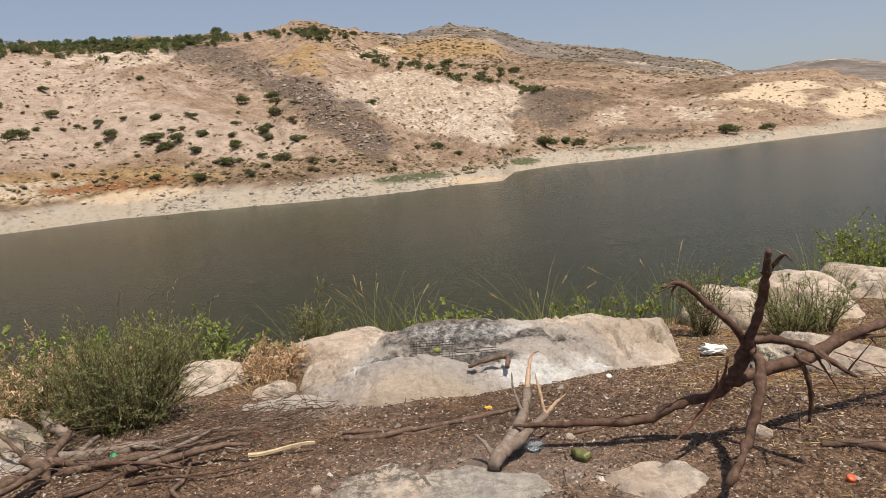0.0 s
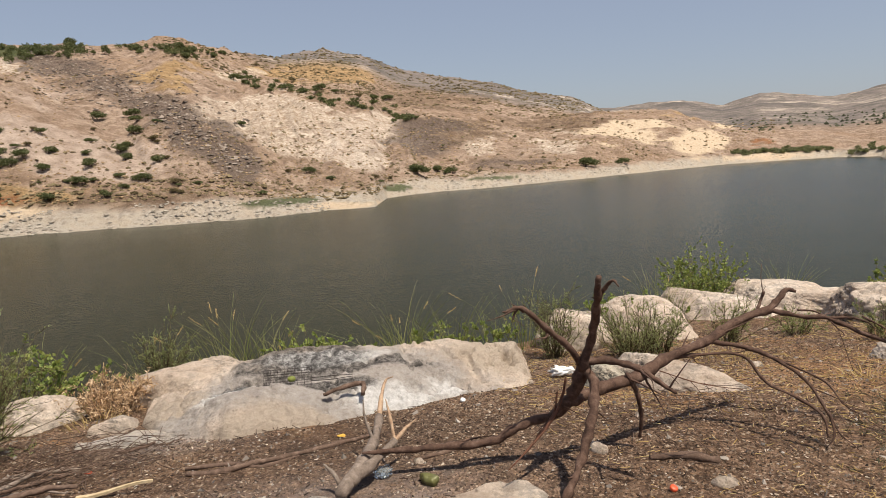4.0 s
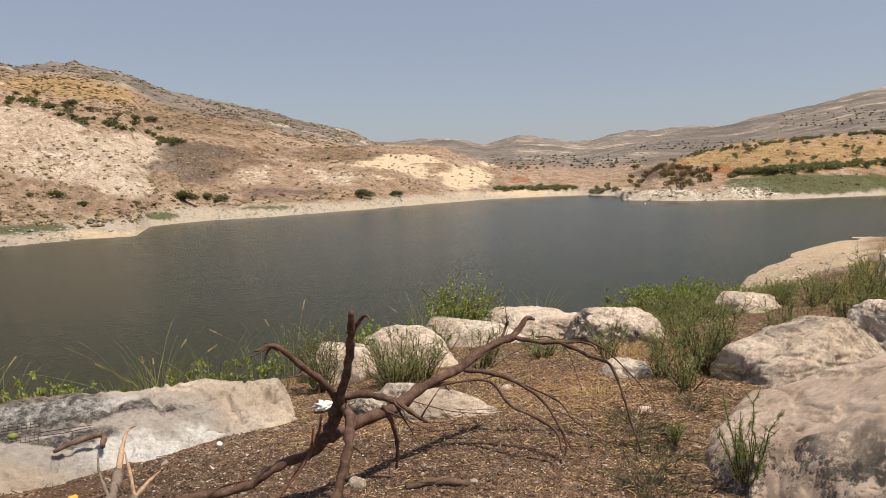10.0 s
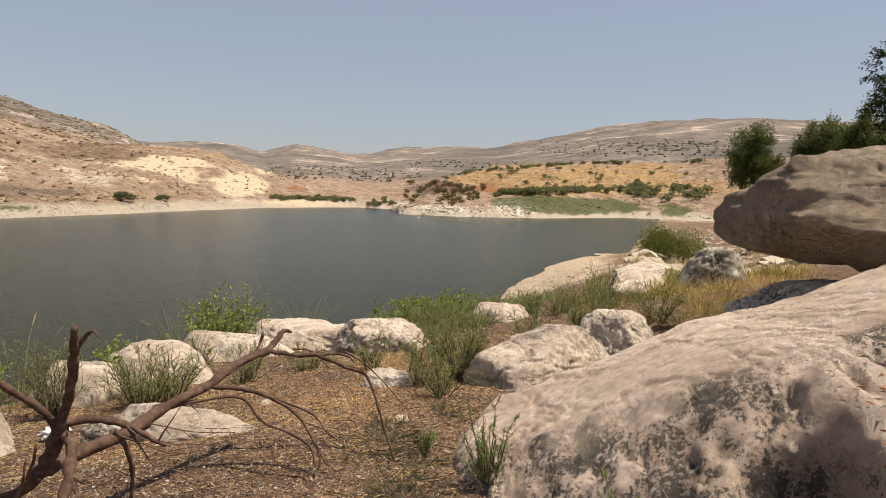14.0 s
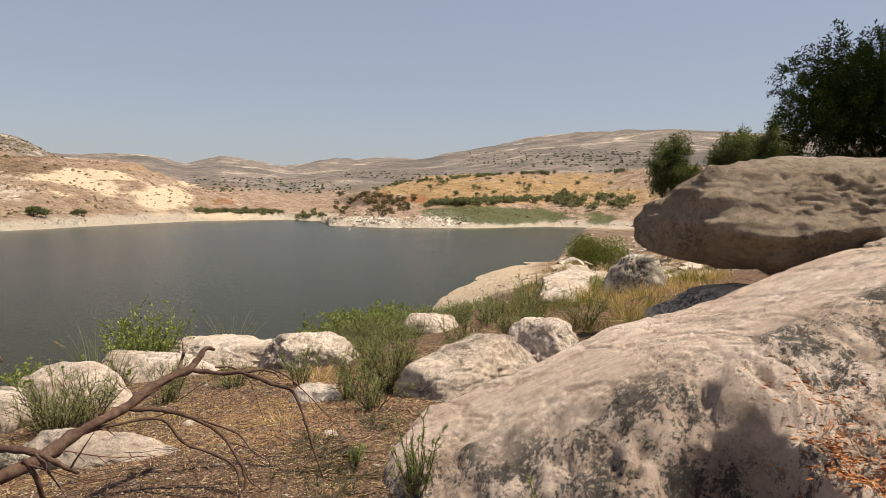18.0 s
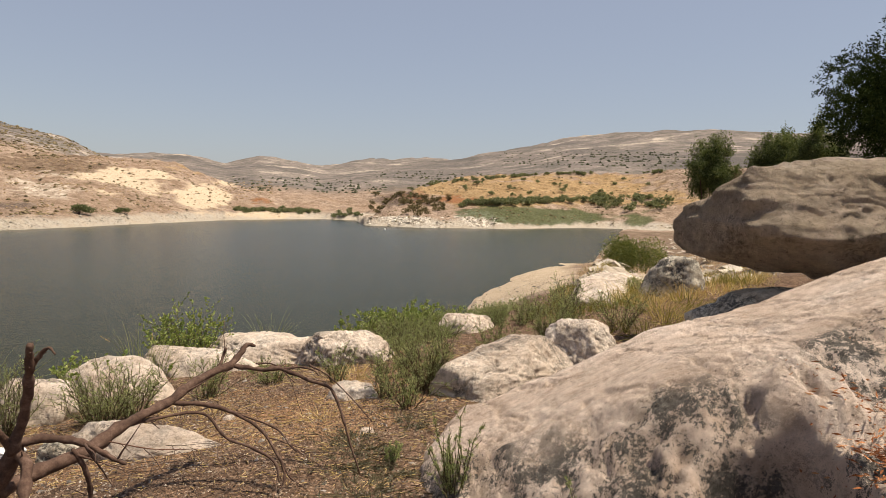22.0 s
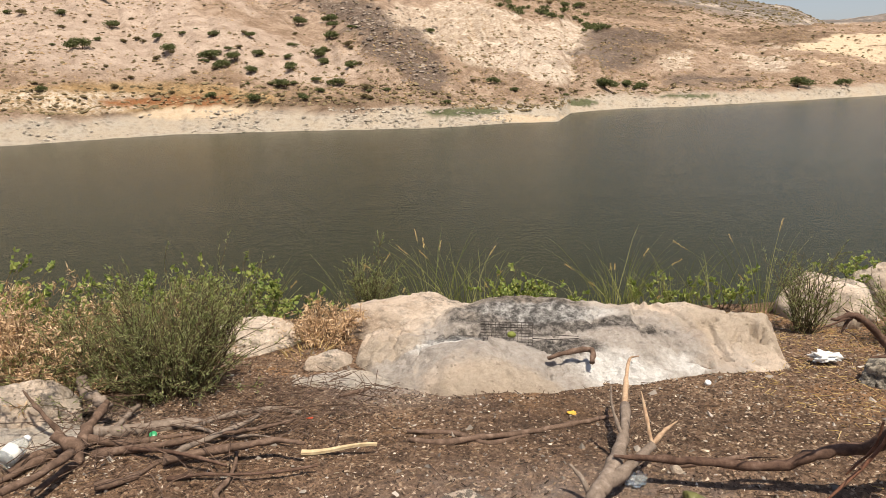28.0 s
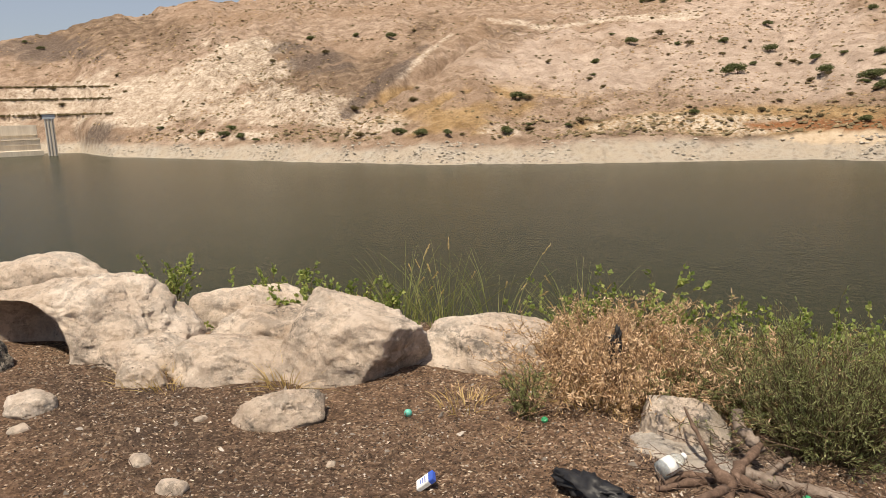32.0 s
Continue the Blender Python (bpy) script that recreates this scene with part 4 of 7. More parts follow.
def balanced_limestone():
    m = limestone("tan_limestone", warm=1.02, dark=0.36, lichen=0.53)
    base = m.b.inputs["Base Color"].links[0].from_socket
    v = m.world((1, 1, 1.35))
    col = m.mix(m.ramp(m.noise(v, 1.6, 7, 0.7), [(0.44, 0.75), (0.62, 0.25)]), base, m.ramp(m.noise(v, 9, 8, 0.7), [(0.32, (0.24, 0.18, 0.125)), (0.66, (0.62, 0.50, 0.36))]))
    # dark varnish and small pockets in the weathered faces
    pits = m.ramp(m.noise(v, 13.0, 12, 0.82, 0.6), [(0.36, 1.0), (0.46, 0.0)])
    m.color(m.mix(m.maths("MULTIPLY", pits, 0.75), col, (0.095, 0.075, 0.055)))
    m.bump(m.noise(v, 3.0, 12, 0.78), 1.0, 0.16)
    m.bump(m.noise(v, 11.0, 12, 0.8), 1.0, 0.09)
    m.bump(pits, -1.0, 0.04)
    return m.m


BAL = rock((7.5, 0.92, 0.90), (3.3, 1.5, 1.14), -50, 16, "overhanging tan limestone block resting on the slab", sink=0.02, level=6, tilt=(2, -2), mat=balanced_limestone(), name="balanced_boulder", round_=0.02, rough=0.05, pits=0.012, strata=0.08, crag=0.32,
           planes=((0.05, -0.25, 1, 0.66), (0.2, -0.66, 0.78, 0.62), (-0.2, -0.78, 0.6, 0.63), (0.3, -0.9, 0.3, 0.72), (-0.05, -0.8, -0.6, 0.74), (-1, -0.15, 0.12, 0.93), (-0.7, -0.4, -0.7, 0.84), (-0.5, 0.3, 0.8, 0.92), (1, 0.1, 0, 0.95), (0.2, 1, 0.1, 0.7), (0, 0.3, -1, 0.6), (-0.7, -0.7, 0.3, 0.9), (0.3, -0.8, 0.7, 0.74)))
EDGE_L = "rounded pale limestone boulder at the bank's edge"
for place, size, turn, seed, label, kw in (
    ((-0.75, 5.3), (1.2, 0.8, 0.3), 5, 21, "pale limestone boulder behind the hearth rock", dict(mat=ROCK_CLEAN, sink=0.42)),
    ((-1.85, 5.0), (0.7, 0.5, 0.24), 10, 22, "low pale limestone boulder behind the shrub", dict(mat=ROCK_CLEAN, sink=0.4)),
    ((-1.22, 4.5), (0.32, 0.26, 0.09), 20, 23, "flat grey limestone slab lying in the ash", dict(sink=0.4)),
    ((2.40, 6.0), (0.8, 0.7, 0.40), -55, 24, EDGE_L, dict(mat=ROCK_CLEAN, sink=0.42)),
    ((3.18, 6.2), (1.35, 0.9, 0.42), -64, 25, "rounded pale limestone boulder behind weeds", dict(mat=ROCK_CLEAN, sink=0.42, round_=0.5)),
    ((2.36, 4.02), (1.2, 0.5, 0.19), -66, 26, "long low limestone rock in the bare earth", dict(sink=0.4)),
    ((1.95, 4.25), (0.3, 0.3, 0.2), 10, 27, "small dark sooty limestone rock", dict(mat=ROCK_DARK, sink=0.42)),
    ((4.45, 6.9), (1.8, 0.9, 0.28), -70, 28, EDGE_L, dict(sink=0.42)),
    ((5.35, 6.75), (2.0, 1.1, 0.32), -62, 29, "large pale flat-topped limestone boulder at the bank's edge", dict(mat=ROCK_CLEAN, sink=0.42, flat=0.55, level=6)),
    ((5.50, 5.72), (1.2, 0.95, 0.42), -70, 30, "limestone boulder with a dark shaded side", dict(sink=0.42, flat=0.4, round_=0.15, level=6)),
    ((4.05, 3.98), (0.5, 0.4, 0.14), -70, 31, "low pale limestone rock among weeds", dict(sink=0.42)),
    ((4.85, 3.02), (1.35, 0.9, 0.44), -12, 32, "dark lichened limestone boulder beside the slab", dict(mat=ROCK, sink=0.42, tilt=(0, -12), round_=0.15, level=6)),
    ((5.75, 2.92), (0.8, 0.8, 0.5), -50, 33, "pale limestone block beside the slab", dict(mat=ROCK_CLEAN, sink=0.42, round_=0.2, level=6)),
    ((7.3, 5.4), (0.75, 0.6, 0.28), -80, 34, "pale limestone boulder among weeds", dict(mat=ROCK_CLEAN, sink=0.42)),
    ((9.3, 3.5), (0.9, 0.7, 0.62), -60, 35, "dark weathered limestone boulder on the slope", dict(mat=ROCK_DARK, sink=0.42)),
    ((10.6, 5.0), (4.2, 1.3, 0.42), 20, 36, "long pale limestone ledge on the slope", dict(mat=ROCK_CLEAN, sink=0.42)),
    ((7.1, 1.15, 0.1), (2.5, 1.5, 0.88), -50, 37, "dark limestone slab under the balanced block", dict(mat=ROCK_DARK, sink=0.1)),
    ((7.3, 0.2, 0.72), (1.6, 1.1, 0.75), -60, 38, "weathered limestone rock on top of the slab", dict(sink=0.1)),
    ((10.3, -0.3, 0.9), (2.4, 1.6, 1.3), -60, 39, "pale limestone outcrop below the tree", dict(sink=0.42)),
    ((-2.42, 3.5), (0.44, 0.42, 0.25), 30, 42, "pointed grey limestone rock dusted with ash", dict(sink=0.42)),
    ((-6.2, 1.45), (1.8, 1.15, 0.62), 46, 43, "large pale limestone boulder with a dark hollow", dict(mat=ROCK_CLEAN, dent=(-0.55, -0.8, -0.1, 1.0, 0.22), level=6, sink=0.36)),
    ((-5.62, 1.72), (0.95, 0.65, 0.25), 44, 44, "low pale limestone rock", dict(mat=ROCK_CLEAN, sink=0.42)),
    ((-5.12, 1.62), (0.38, 0.3, 0.17), 48, 45, "small pale limestone rock in dry grass", dict(mat=ROCK_CLEAN, sink=0.42)),
    ((-5.36, 2.66), (1.3, 0.85, 0.36), 42, 46, "pitted pale limestone boulder below green weeds", dict(sink=0.42, level=6)),
    ((-5.0, 2.16), (0.98, 0.75, 0.30), 38, 47, "sloping pale limestone boulder", dict(mat=ROCK_CLEAN, sink=0.42)),
    ((-4.40, 2.76), (1.4, 0.95, 0.56), 41, 48, "angular limestone boulder with a pitted shaded side", dict(mat=ROCK_CLEAN, pits=0.012, round_=0.05, rough=0.1, crag=0.2, sink=0.3, level=6,
         planes=((0.9, -0.44, -0.3, 0.72), (0.25, -0.95, 0.2, 0.78), (-0.5, -0.8, 0.5, 0.72), (-0.9, -0.2, 0.5, 0.8), (0, 1, 0.2, 0.8), (-0.25, -0.45, 1, 0.66), (0.35, 0.1, 1, 0.62), (0.8, 0.5, 0.4, 0.85)))),
    ((-3.95, 2.06), (0.52, 0.3, 0.17), 62, 49, "leaning wedge of pale limestone", dict(sink=0.42, tilt=(12, -6))),
    ((-4.0, 3.62), (1.2, 0.8, 0.36), 48, 50, "pale limestone boulder at the bank's edge", dict(mat=ROCK_CLEAN, sink=0.42)),
    ((-6.0, 2.72), (1.3, 0.7, 0.4), 42, 51, "upright pale limestone block at the bank's edge", dict(mat=ROCK_CLEAN, sink=0.42)),
    ((-4.95, 1.0), (0.36, 0.3, 0.1), 10, 52, "flat grey limestone rock in the earth", dict(sink=0.4)),
    ((-7.2, 1.35), (1.7, 1.1, 0.68), 60, 53, "large pale limestone boulder at the bank's edge", dict(mat=ROCK_CLEAN, sink=0.42)),
    # added dark rock that stands in for shade in the boulder's hollow
    ((-6.0, 0.8), (0.5, 0.45, 0.3), 50, 54, "dark limestone rock standing in for the hollow's shade", dict(mat=ROCK_DARK, sink=0.42)),
):
    rock(place, size, turn, seed, label, **kw)
for k, (x, y, w) in enumerate(((-3.86, 1.3, 0.13), (-3.52, 1.34, 0.15), (-4.63, 0.9, 0.12), (0.51, 3.08, 0.06), (3.27, 3.02, 0.11), (-1.16, 2.7, 0.07), (-0.62, 2.75, 0.06), (1.35, 2.95, 0.12), (1.72, 2.5, 0.12), (3.05, 4.2, 0.1), (4.35, 4.3, 0.12), (-4.2, 1.7, 0.08), (-3.3, 2.0, 0.06))):
    rock((x, y), (w, w * 0.8, w * 0.36), 40 * k, 80 + k, "small loose pale stone on the earth", sink=0.42, level=3, mat=ROCK_CLEAN, name="stone", group="loose stones")


def flush_rock(x, y, rx, ry, high, seed, label, mat):
    """A worn rock that only just shows above the earth."""
    def height(U, V):
        q = np.hypot((U - x) / rx, (V - y) / ry) + 0.7 * (fbm(U * 4, V * 4, seed, 4) - 0.5)
        z = smooth(1.0, 0.55, q)
        return near_ground(U, V) - 0.05 + (0.075 + high) * z ** 0.6 + z * (0.05 * (fbm(U * 7, V * 7, seed + 1, 5, 0.6) - 0.5) + 0.03 * (fbm(U * 3, V * 3, seed + 2) - 0.5))
    return ledge_rock("flush_rock", np.linspace(x - rx * 1.4, x + rx * 1.4, 90), np.linspace(y - ry * 1.4, y + ry * 1.4, 70), height, lambda U, V: (U, V), mat, label, -0.4)


DUSTY = limestone("dusty_limestone", warm=0.96, dark=0.3, lichen=0.5)
DUSTY.color(DUSTY.mix(DUSTY.ramp(DUSTY.noise(DUSTY.world(), 3.0, 9, 0.7), [(0.4, 0.2), (0.6, 0.8)]), DUSTY.b.inputs["Base Color"].links[0].from_socket, DUSTY.ramp(DUSTY.noise(DUSTY.world(), 20.0, 9, 0.75), [(0.35, (0.30, 0.27, 0.245)), (0.65, (0.60, 0.565, 0.53))])))
DUSTY = DUSTY.m
flush_rock(0.0, 2.68, 0.46, 0.24, 0.005, 301, "flat ashy limestone rock flush with the earth", DUSTY)
flush_rock(-0.36, 2.68, 0.26, 0.2, 0.025, 305, "worn tan limestone rock showing above the earth", ROCK)
flush_rock(0.78, 2.64, 0.22, 0.18, 0.005, 307, "low pointed limestone rock in the earth", ROCK)
flush_rock(-1.0, 4.2, 0.42, 0.2, 0.0, 309, "flat ash-covered rock beside the hearth boulder", DUSTY)
flush_rock(-2.3, 3.3, 0.35, 0.22, 0.015, 311, "flat ash-covered rock beside the firewood", DUSTY)


# ---- dead wood ----
def wood(name, a, b, c, stretch=(3, 3, 3), rough=0.85):
    m = Mat(name, rough=rough, spec=0.2)
    v = m.world(stretch)
    col = m.ramp(m.noise(v, 9.0, 8, 0.7), [(0.3, a), (0.52, b), (0.75, c)])
    col = m.mix(m.ramp(m.noise(v, 2.0, 5, 0.6), [(0.45, 0.0), (0.7, 0.6)]), col, m.mix(1.0, col, (0.6, 0.58, 0.56), "MULTIPLY"))
    m.color(col)
    m.bump(m.noise(v, 22.0, 8, 0.75), 0.6, 0.006)
    m.bump(m.noise(v, 5.0, 6, 0.7), 0.5, 0.012)
    return m.m


BARK = wood("brown_bark", (0.045, 0.026, 0.019), (0.105, 0.062, 0.045), (0.20, 0.135, 0.105))
BARK_GREY = wood("grey_weathered_wood", (0.11, 0.085, 0.068), (0.21, 0.165, 0.135), (0.33, 0.275, 0.235))
SPLIT = wood("fresh_split_wood", (0.27, 0.16, 0.10), (0.43, 0.30, 0.20), (0.56, 0.44, 0.32))
PALE_WOOD = wood("pale_bare_wood", (0.42, 0.31, 0.18), (0.56, 0.44, 0.28), (0.66, 0.55, 0.38))
STICK_MAT = wood("stick_bark", (0.06, 0.038, 0.028), (0.135, 0.088, 0.065), (0.26, 0.185, 0.145))


def curve_points(rows, per=5):
    """Smooth path through rows of place and radius."""
    p = np.array(rows, float)
    p = np.vstack([2 * p[0] - p[1], p, 2 * p[-1] - p[-2]])
    o = []
    for k in range(1, len(p) - 2):
        for t in np.arange(0, 1, 1 / per):
            a, b, c, d = p[k - 1], p[k], p[k + 1], p[k + 2]
            o.append(0.5 * (2 * b + (c - a) * t + (2 * a - 5 * b + 4 * c - d) * t * t + (3 * b - a - 3 * c + d) * t**3))
    o.append(p[-2])
    return np.array(o)


def tube(rows, sides=9, lumps=0.14, seed=0, per=5):
    p = curve_points(rows, per)
    rs = np.random.RandomState(seed)
    c, r = p[:, :3], np.maximum(p[:, 3], 0.0015)
    c = c + rs.normal(size=c.shape) * (r * 0.10)[:, None]
    t = np.gradient(c, axis=0)
    t /= np.linalg.norm(t, axis=1)[:, None] + 1e-9
    a = np.zeros_like(t)
    ref = np.array([0.31, 0.52, 0.79])
    for k in range(len(t)):
        ref = ref - t[k] * (ref @ t[k])
        ref = ref / (np.linalg.norm(ref) + 1e-9)
        a[k] = ref
    b = np.cross(t, a)
    ang = np.linspace(0, 2 * np.pi, sides, endpoint=False)
    wob = 1 + lumps * rs.normal(size=(len(c), sides)) * 0.6 + lumps * rs.normal(size=(len(c), 1))
    ring = c[:, None] + (r[:, None] * wob)[..., None] * (np.cos(ang)[None, :, None] * a[:, None] + np.sin(ang)[None, :, None] * b[:, None])
    co = np.vstack([ring.reshape(-1, 3), c[:1] - t[:1] * r[0] * 0.1, c[-1:] + t[-1:] * r[-1] * 0.1])
    n = len(c)
    f = [(i * sides + j, i * sides + (j + 1) % sides, (i + 1) * sides + (j + 1) % sides, (i + 1) * sides + j) for i in range(n - 1) for j in range(sides)]
    f += [(n * sides, (j + 1) % sides, j) for j in range(sides)] + [(n * sides + 1, (n - 1) * sides + j, (n - 1) * sides + (j + 1) % sides) for j in range(sides)]
    return co, f


DEAD_LIMB = (
    ("trunk", [(0.24, 2.96, 0.22, 0.012), (0.44, 2.96, 0.21, 0.026), (0.64, 2.94, 0.21, 0.030), (0.82, 2.91, 0.22, 0.031), (0.97, 2.89, 0.29, 0.034), (1.11, 2.87, 0.33, 0.040), (1.18, 2.82, 0.44, 0.050), (1.21, 2.76, 0.57, 0.045)]),
    ("branch", [(1.20, 2.76, 0.56, 0.040), (1.22, 2.70, 0.70, 0.032), (1.21, 2.61, 0.86, 0.028), (1.19, 2.55, 0.94, 0.024), (1.18, 2.51, 1.01, 0.018)]),
    ("branch", [(1.20, 2.57, 0.91, 0.018), (1.22, 2.54, 0.96, 0.014), (1.24, 2.51, 0.99, 0.010), (1.25, 2.48, 0.97, 0.005)]),
    ("branch", [(1.20, 2.76, 0.57, 0.030), (1.14, 2.73, 0.67, 0.025), (1.04, 2.73, 0.76, 0.020), (0.96, 2.72, 0.84, 0.020), (0.91, 2.71, 0.87, 0.018), (0.86, 2.70, 0.86, 0.012), (0.84, 2.70, 0.86, 0.005)]),
    ("branch", [(0.91, 2.71, 0.87, 0.012), (0.89, 2.71, 0.84, 0.009), (0.88, 2.71, 0.81, 0.003)]),
    ("branch", [(1.04, 2.74, 0.76, 0.012), (1.03, 2.72, 0.73, 0.010), (0.98, 2.71, 0.73, 0.003)]),
    ("branch", [(1.21, 2.76, 0.59, 0.030), (1.29, 2.73, 0.60, 0.026), (1.37, 2.67, 0.59, 0.025), (1.42, 2.61, 0.57, 0.020), (1.48, 2.55, 0.52, 0.016), (1.51, 2.51, 0.50, 0.010)]),
    ("branch", [(1.22, 2.76, 0.57, 0.035), (1.22, 2.67, 0.51, 0.034), (1.17, 2.58, 0.42, 0.034), (1.11, 2.52, 0.31, 0.034), (1.04, 2.45, 0.23, 0.030), (0.97, 2.40, 0.16, 0.028)]),
    ("branch", [(1.16, 2.83, 0.40, 0.045), (1.33, 2.87, 0.42, 0.042), (1.52, 2.90, 0.45, 0.042), (1.73, 2.96, 0.51, 0.040), (1.94, 3.01, 0.55, 0.040), (2.17, 3.07, 0.62, 0.036), (2.35, 3.11, 0.65, 0.034), (2.42, 3.12, 0.70, 0.026), (2.46, 3.12, 0.74, 0.020), (2.50, 3.10, 0.73, 0.012)]),
    ("branch", [(2.27, 3.10, 0.64, 0.014), (2.32, 3.13, 0.69, 0.012), (2.33, 3.12, 0.74, 0.014)]),
    ("branch", [(2.35, 3.11, 0.65, 0.022), (2.47, 3.02, 0.62, 0.020), (2.56, 2.94, 0.62, 0.018), (2.66, 2.83, 0.56, 0.016), (2.73, 2.74, 0.52, 0.014), (2.73, 2.65, 0.40, 0.012), (2.74, 2.59, 0.25, 0.010), (2.75, 2.52, 0.10, 0.006)]),
    ("branch", [(2.56, 2.94, 0.62, 0.013), (2.63, 2.88, 0.63, 0.010), (2.66, 2.80, 0.62, 0.007), (2.68, 2.78, 0.59, 0.003)]),
    ("branch", [(2.67, 2.85, 0.64, 0.008), (2.72, 2.75, 0.59, 0.006), (2.78, 2.63, 0.48, 0.005), (2.82, 2.51, 0.37, 0.003)]),
    ("branch", [(2.46, 3.04, 0.65, 0.008), (2.54, 2.98, 0.64, 0.007), (2.58, 2.86, 0.56, 0.004)]),
    ("branch", [(1.94, 3.01, 0.55, 0.020), (2.08, 2.99, 0.52, 0.018), (2.18, 2.94, 0.49, 0.017), (2.26, 2.87, 0.44, 0.015), (2.33, 2.79, 0.37, 0.013), (2.35, 2.67, 0.25, 0.011), (2.34, 2.62, 0.17, 0.008), (2.29, 2.61, 0.12, 0.003)]),
    ("branch", [(1.73, 2.96, 0.50, 0.015), (1.89, 2.99, 0.49, 0.014), (2.11, 2.97, 0.47, 0.013), (2.17, 2.87, 0.36, 0.013), (2.24, 2.75, 0.32, 0.012), (2.30, 2.65, 0.26, 0.011), (2.30, 2.61, 0.17, 0.006)]),
    ("branch", [(2.18, 2.94, 0.49, 0.010), (2.30, 2.84, 0.43, 0.009), (2.38, 2.73, 0.38, 0.008), (2.39, 2.63, 0.31, 0.005), (2.42, 2.57, 0.28, 0.003)]),
    ("branch", [(2.35, 2.67, 0.26, 0.009), (2.36, 2.61, 0.18, 0.006), (2.38, 2.55, 0.15, 0.003)]),
    ("branch", [(1.46, 2.87, 0.48, 0.018), (1.51, 2.87, 0.38, 0.018), (1.54, 2.89, 0.26, 0.016), (1.54, 2.91, 0.15, 0.012)]),
    ("bark_strip", [(1.13, 2.77, 0.53, 0.008), (1.11, 2.77, 0.44, 0.010), (1.05, 2.76, 0.34, 0.010), (0.91, 2.70, 0.24, 0.008), (0.83, 2.67, 0.19, 0.004)]),
    ("bark_strip", [(1.10, 2.80, 0.46, 0.006), (1.08, 2.80, 0.36, 0.008), (0.99, 2.78, 0.27, 0.005)]),
    ("bark_strip", [(1.54, 2.72, 0.53, 0.004), (1.69, 2.64, 0.48, 0.004), (1.86, 2.59, 0.45, 0.002)]),
)
BROKEN_LOG = (
    ("log", [(0.13, 2.77, 0.13, 0.045), (0.18, 2.86, 0.15, 0.046), (0.23, 2.94, 0.17, 0.042), (0.31, 3.14, 0.19, 0.036), (0.36, 3.38, 0.22, 0.030)]),
    ("splinter", [(0.36, 3.38, 0.20, 0.022), (0.39, 3.53, 0.27, 0.016), (0.43, 3.67, 0.31, 0.010), (0.47, 3.66, 0.33, 0.004)]),
    ("log", [(0.16, 2.85, 0.14, 0.036), (0.29, 2.94, 0.18, 0.036), (0.40, 3.03, 0.23, 0.028)]),
    ("splinter", [(0.39, 3.03, 0.22, 0.020), (0.46, 3.09, 0.26, 0.012), (0.51, 3.11, 0.29, 0.003)]),
    ("splinter", [(0.40, 3.03, 0.22, 0.016), (0.39, 3.13, 0.31, 0.012), (0.38, 3.18, 0.38, 0.003)]),
    ("branch", [(0.14, 2.86, 0.13, 0.020), (0.11, 2.88, 0.18, 0.014), (0.07, 2.90, 0.22, 0.006)]),
    ("branch", [(0.31, 3.14, 0.19, 0.014), (0.28, 3.24, 0.28, 0.009), (0.28, 3.29, 0.35, 0.004)]),
)
STICKS = (
    ("stick", [(-0.58, 3.34, 0.06, 0.012), (-0.44, 3.32, 0.06, 0.014), (-0.27, 3.35, 0.07, 0.015), (-0.04, 3.43, 0.06, 0.014), (0.15, 3.54, 0.04, 0.012), (0.38, 3.69, 0.01, 0.008)]),
    ("stick", [(-2.16, 2.96, 0.09, 0.014), (-2.15, 3.10, 0.09, 0.014), (-2.05, 3.22, 0.07, 0.013), (-1.98, 3.31, 0.05, 0.010)]),
    ("stick", [(-1.02, 3.92, -0.02, 0.010), (-0.92, 4.03, -0.04, 0.012), (-0.82, 4.16, -0.05, 0.010), (-0.69, 4.57, -0.10, 0.004)]),
    ("stick", [(1.53, 2.79, 0.10, 0.012), (1.67, 2.77, 0.10, 0.018), (1.81, 2.68, 0.10, 0.018)]),
    ("stick", [(-0.60, 3.43, 0.05, 0.008), (-0.39, 3.42, 0.05, 0.012), (-0.23, 3.32, 0.06, 0.012), (-0.05, 3.42, 0.05, 0.008)]),
    ("stick", [(0.85, 3.23, 0.08, 0.006), (0.66, 3.13, 0.10, 0.012), (0.52, 3.10, 0.10, 0.010)]),
    ("stick", [(-2.15, 2.89, 0.10, 0.014), (-2.08, 3.06, 0.10, 0.016), (-2.03, 3.28, 0.06, 0.012)]),
    ("stick", [(0.09, 4.17, 0.10, 0.012), (0.20, 4.20, 0.12, 0.014), (0.33, 4.23, 0.13, 0.016), (0.33, 4.14, 0.09, 0.015)]),
)
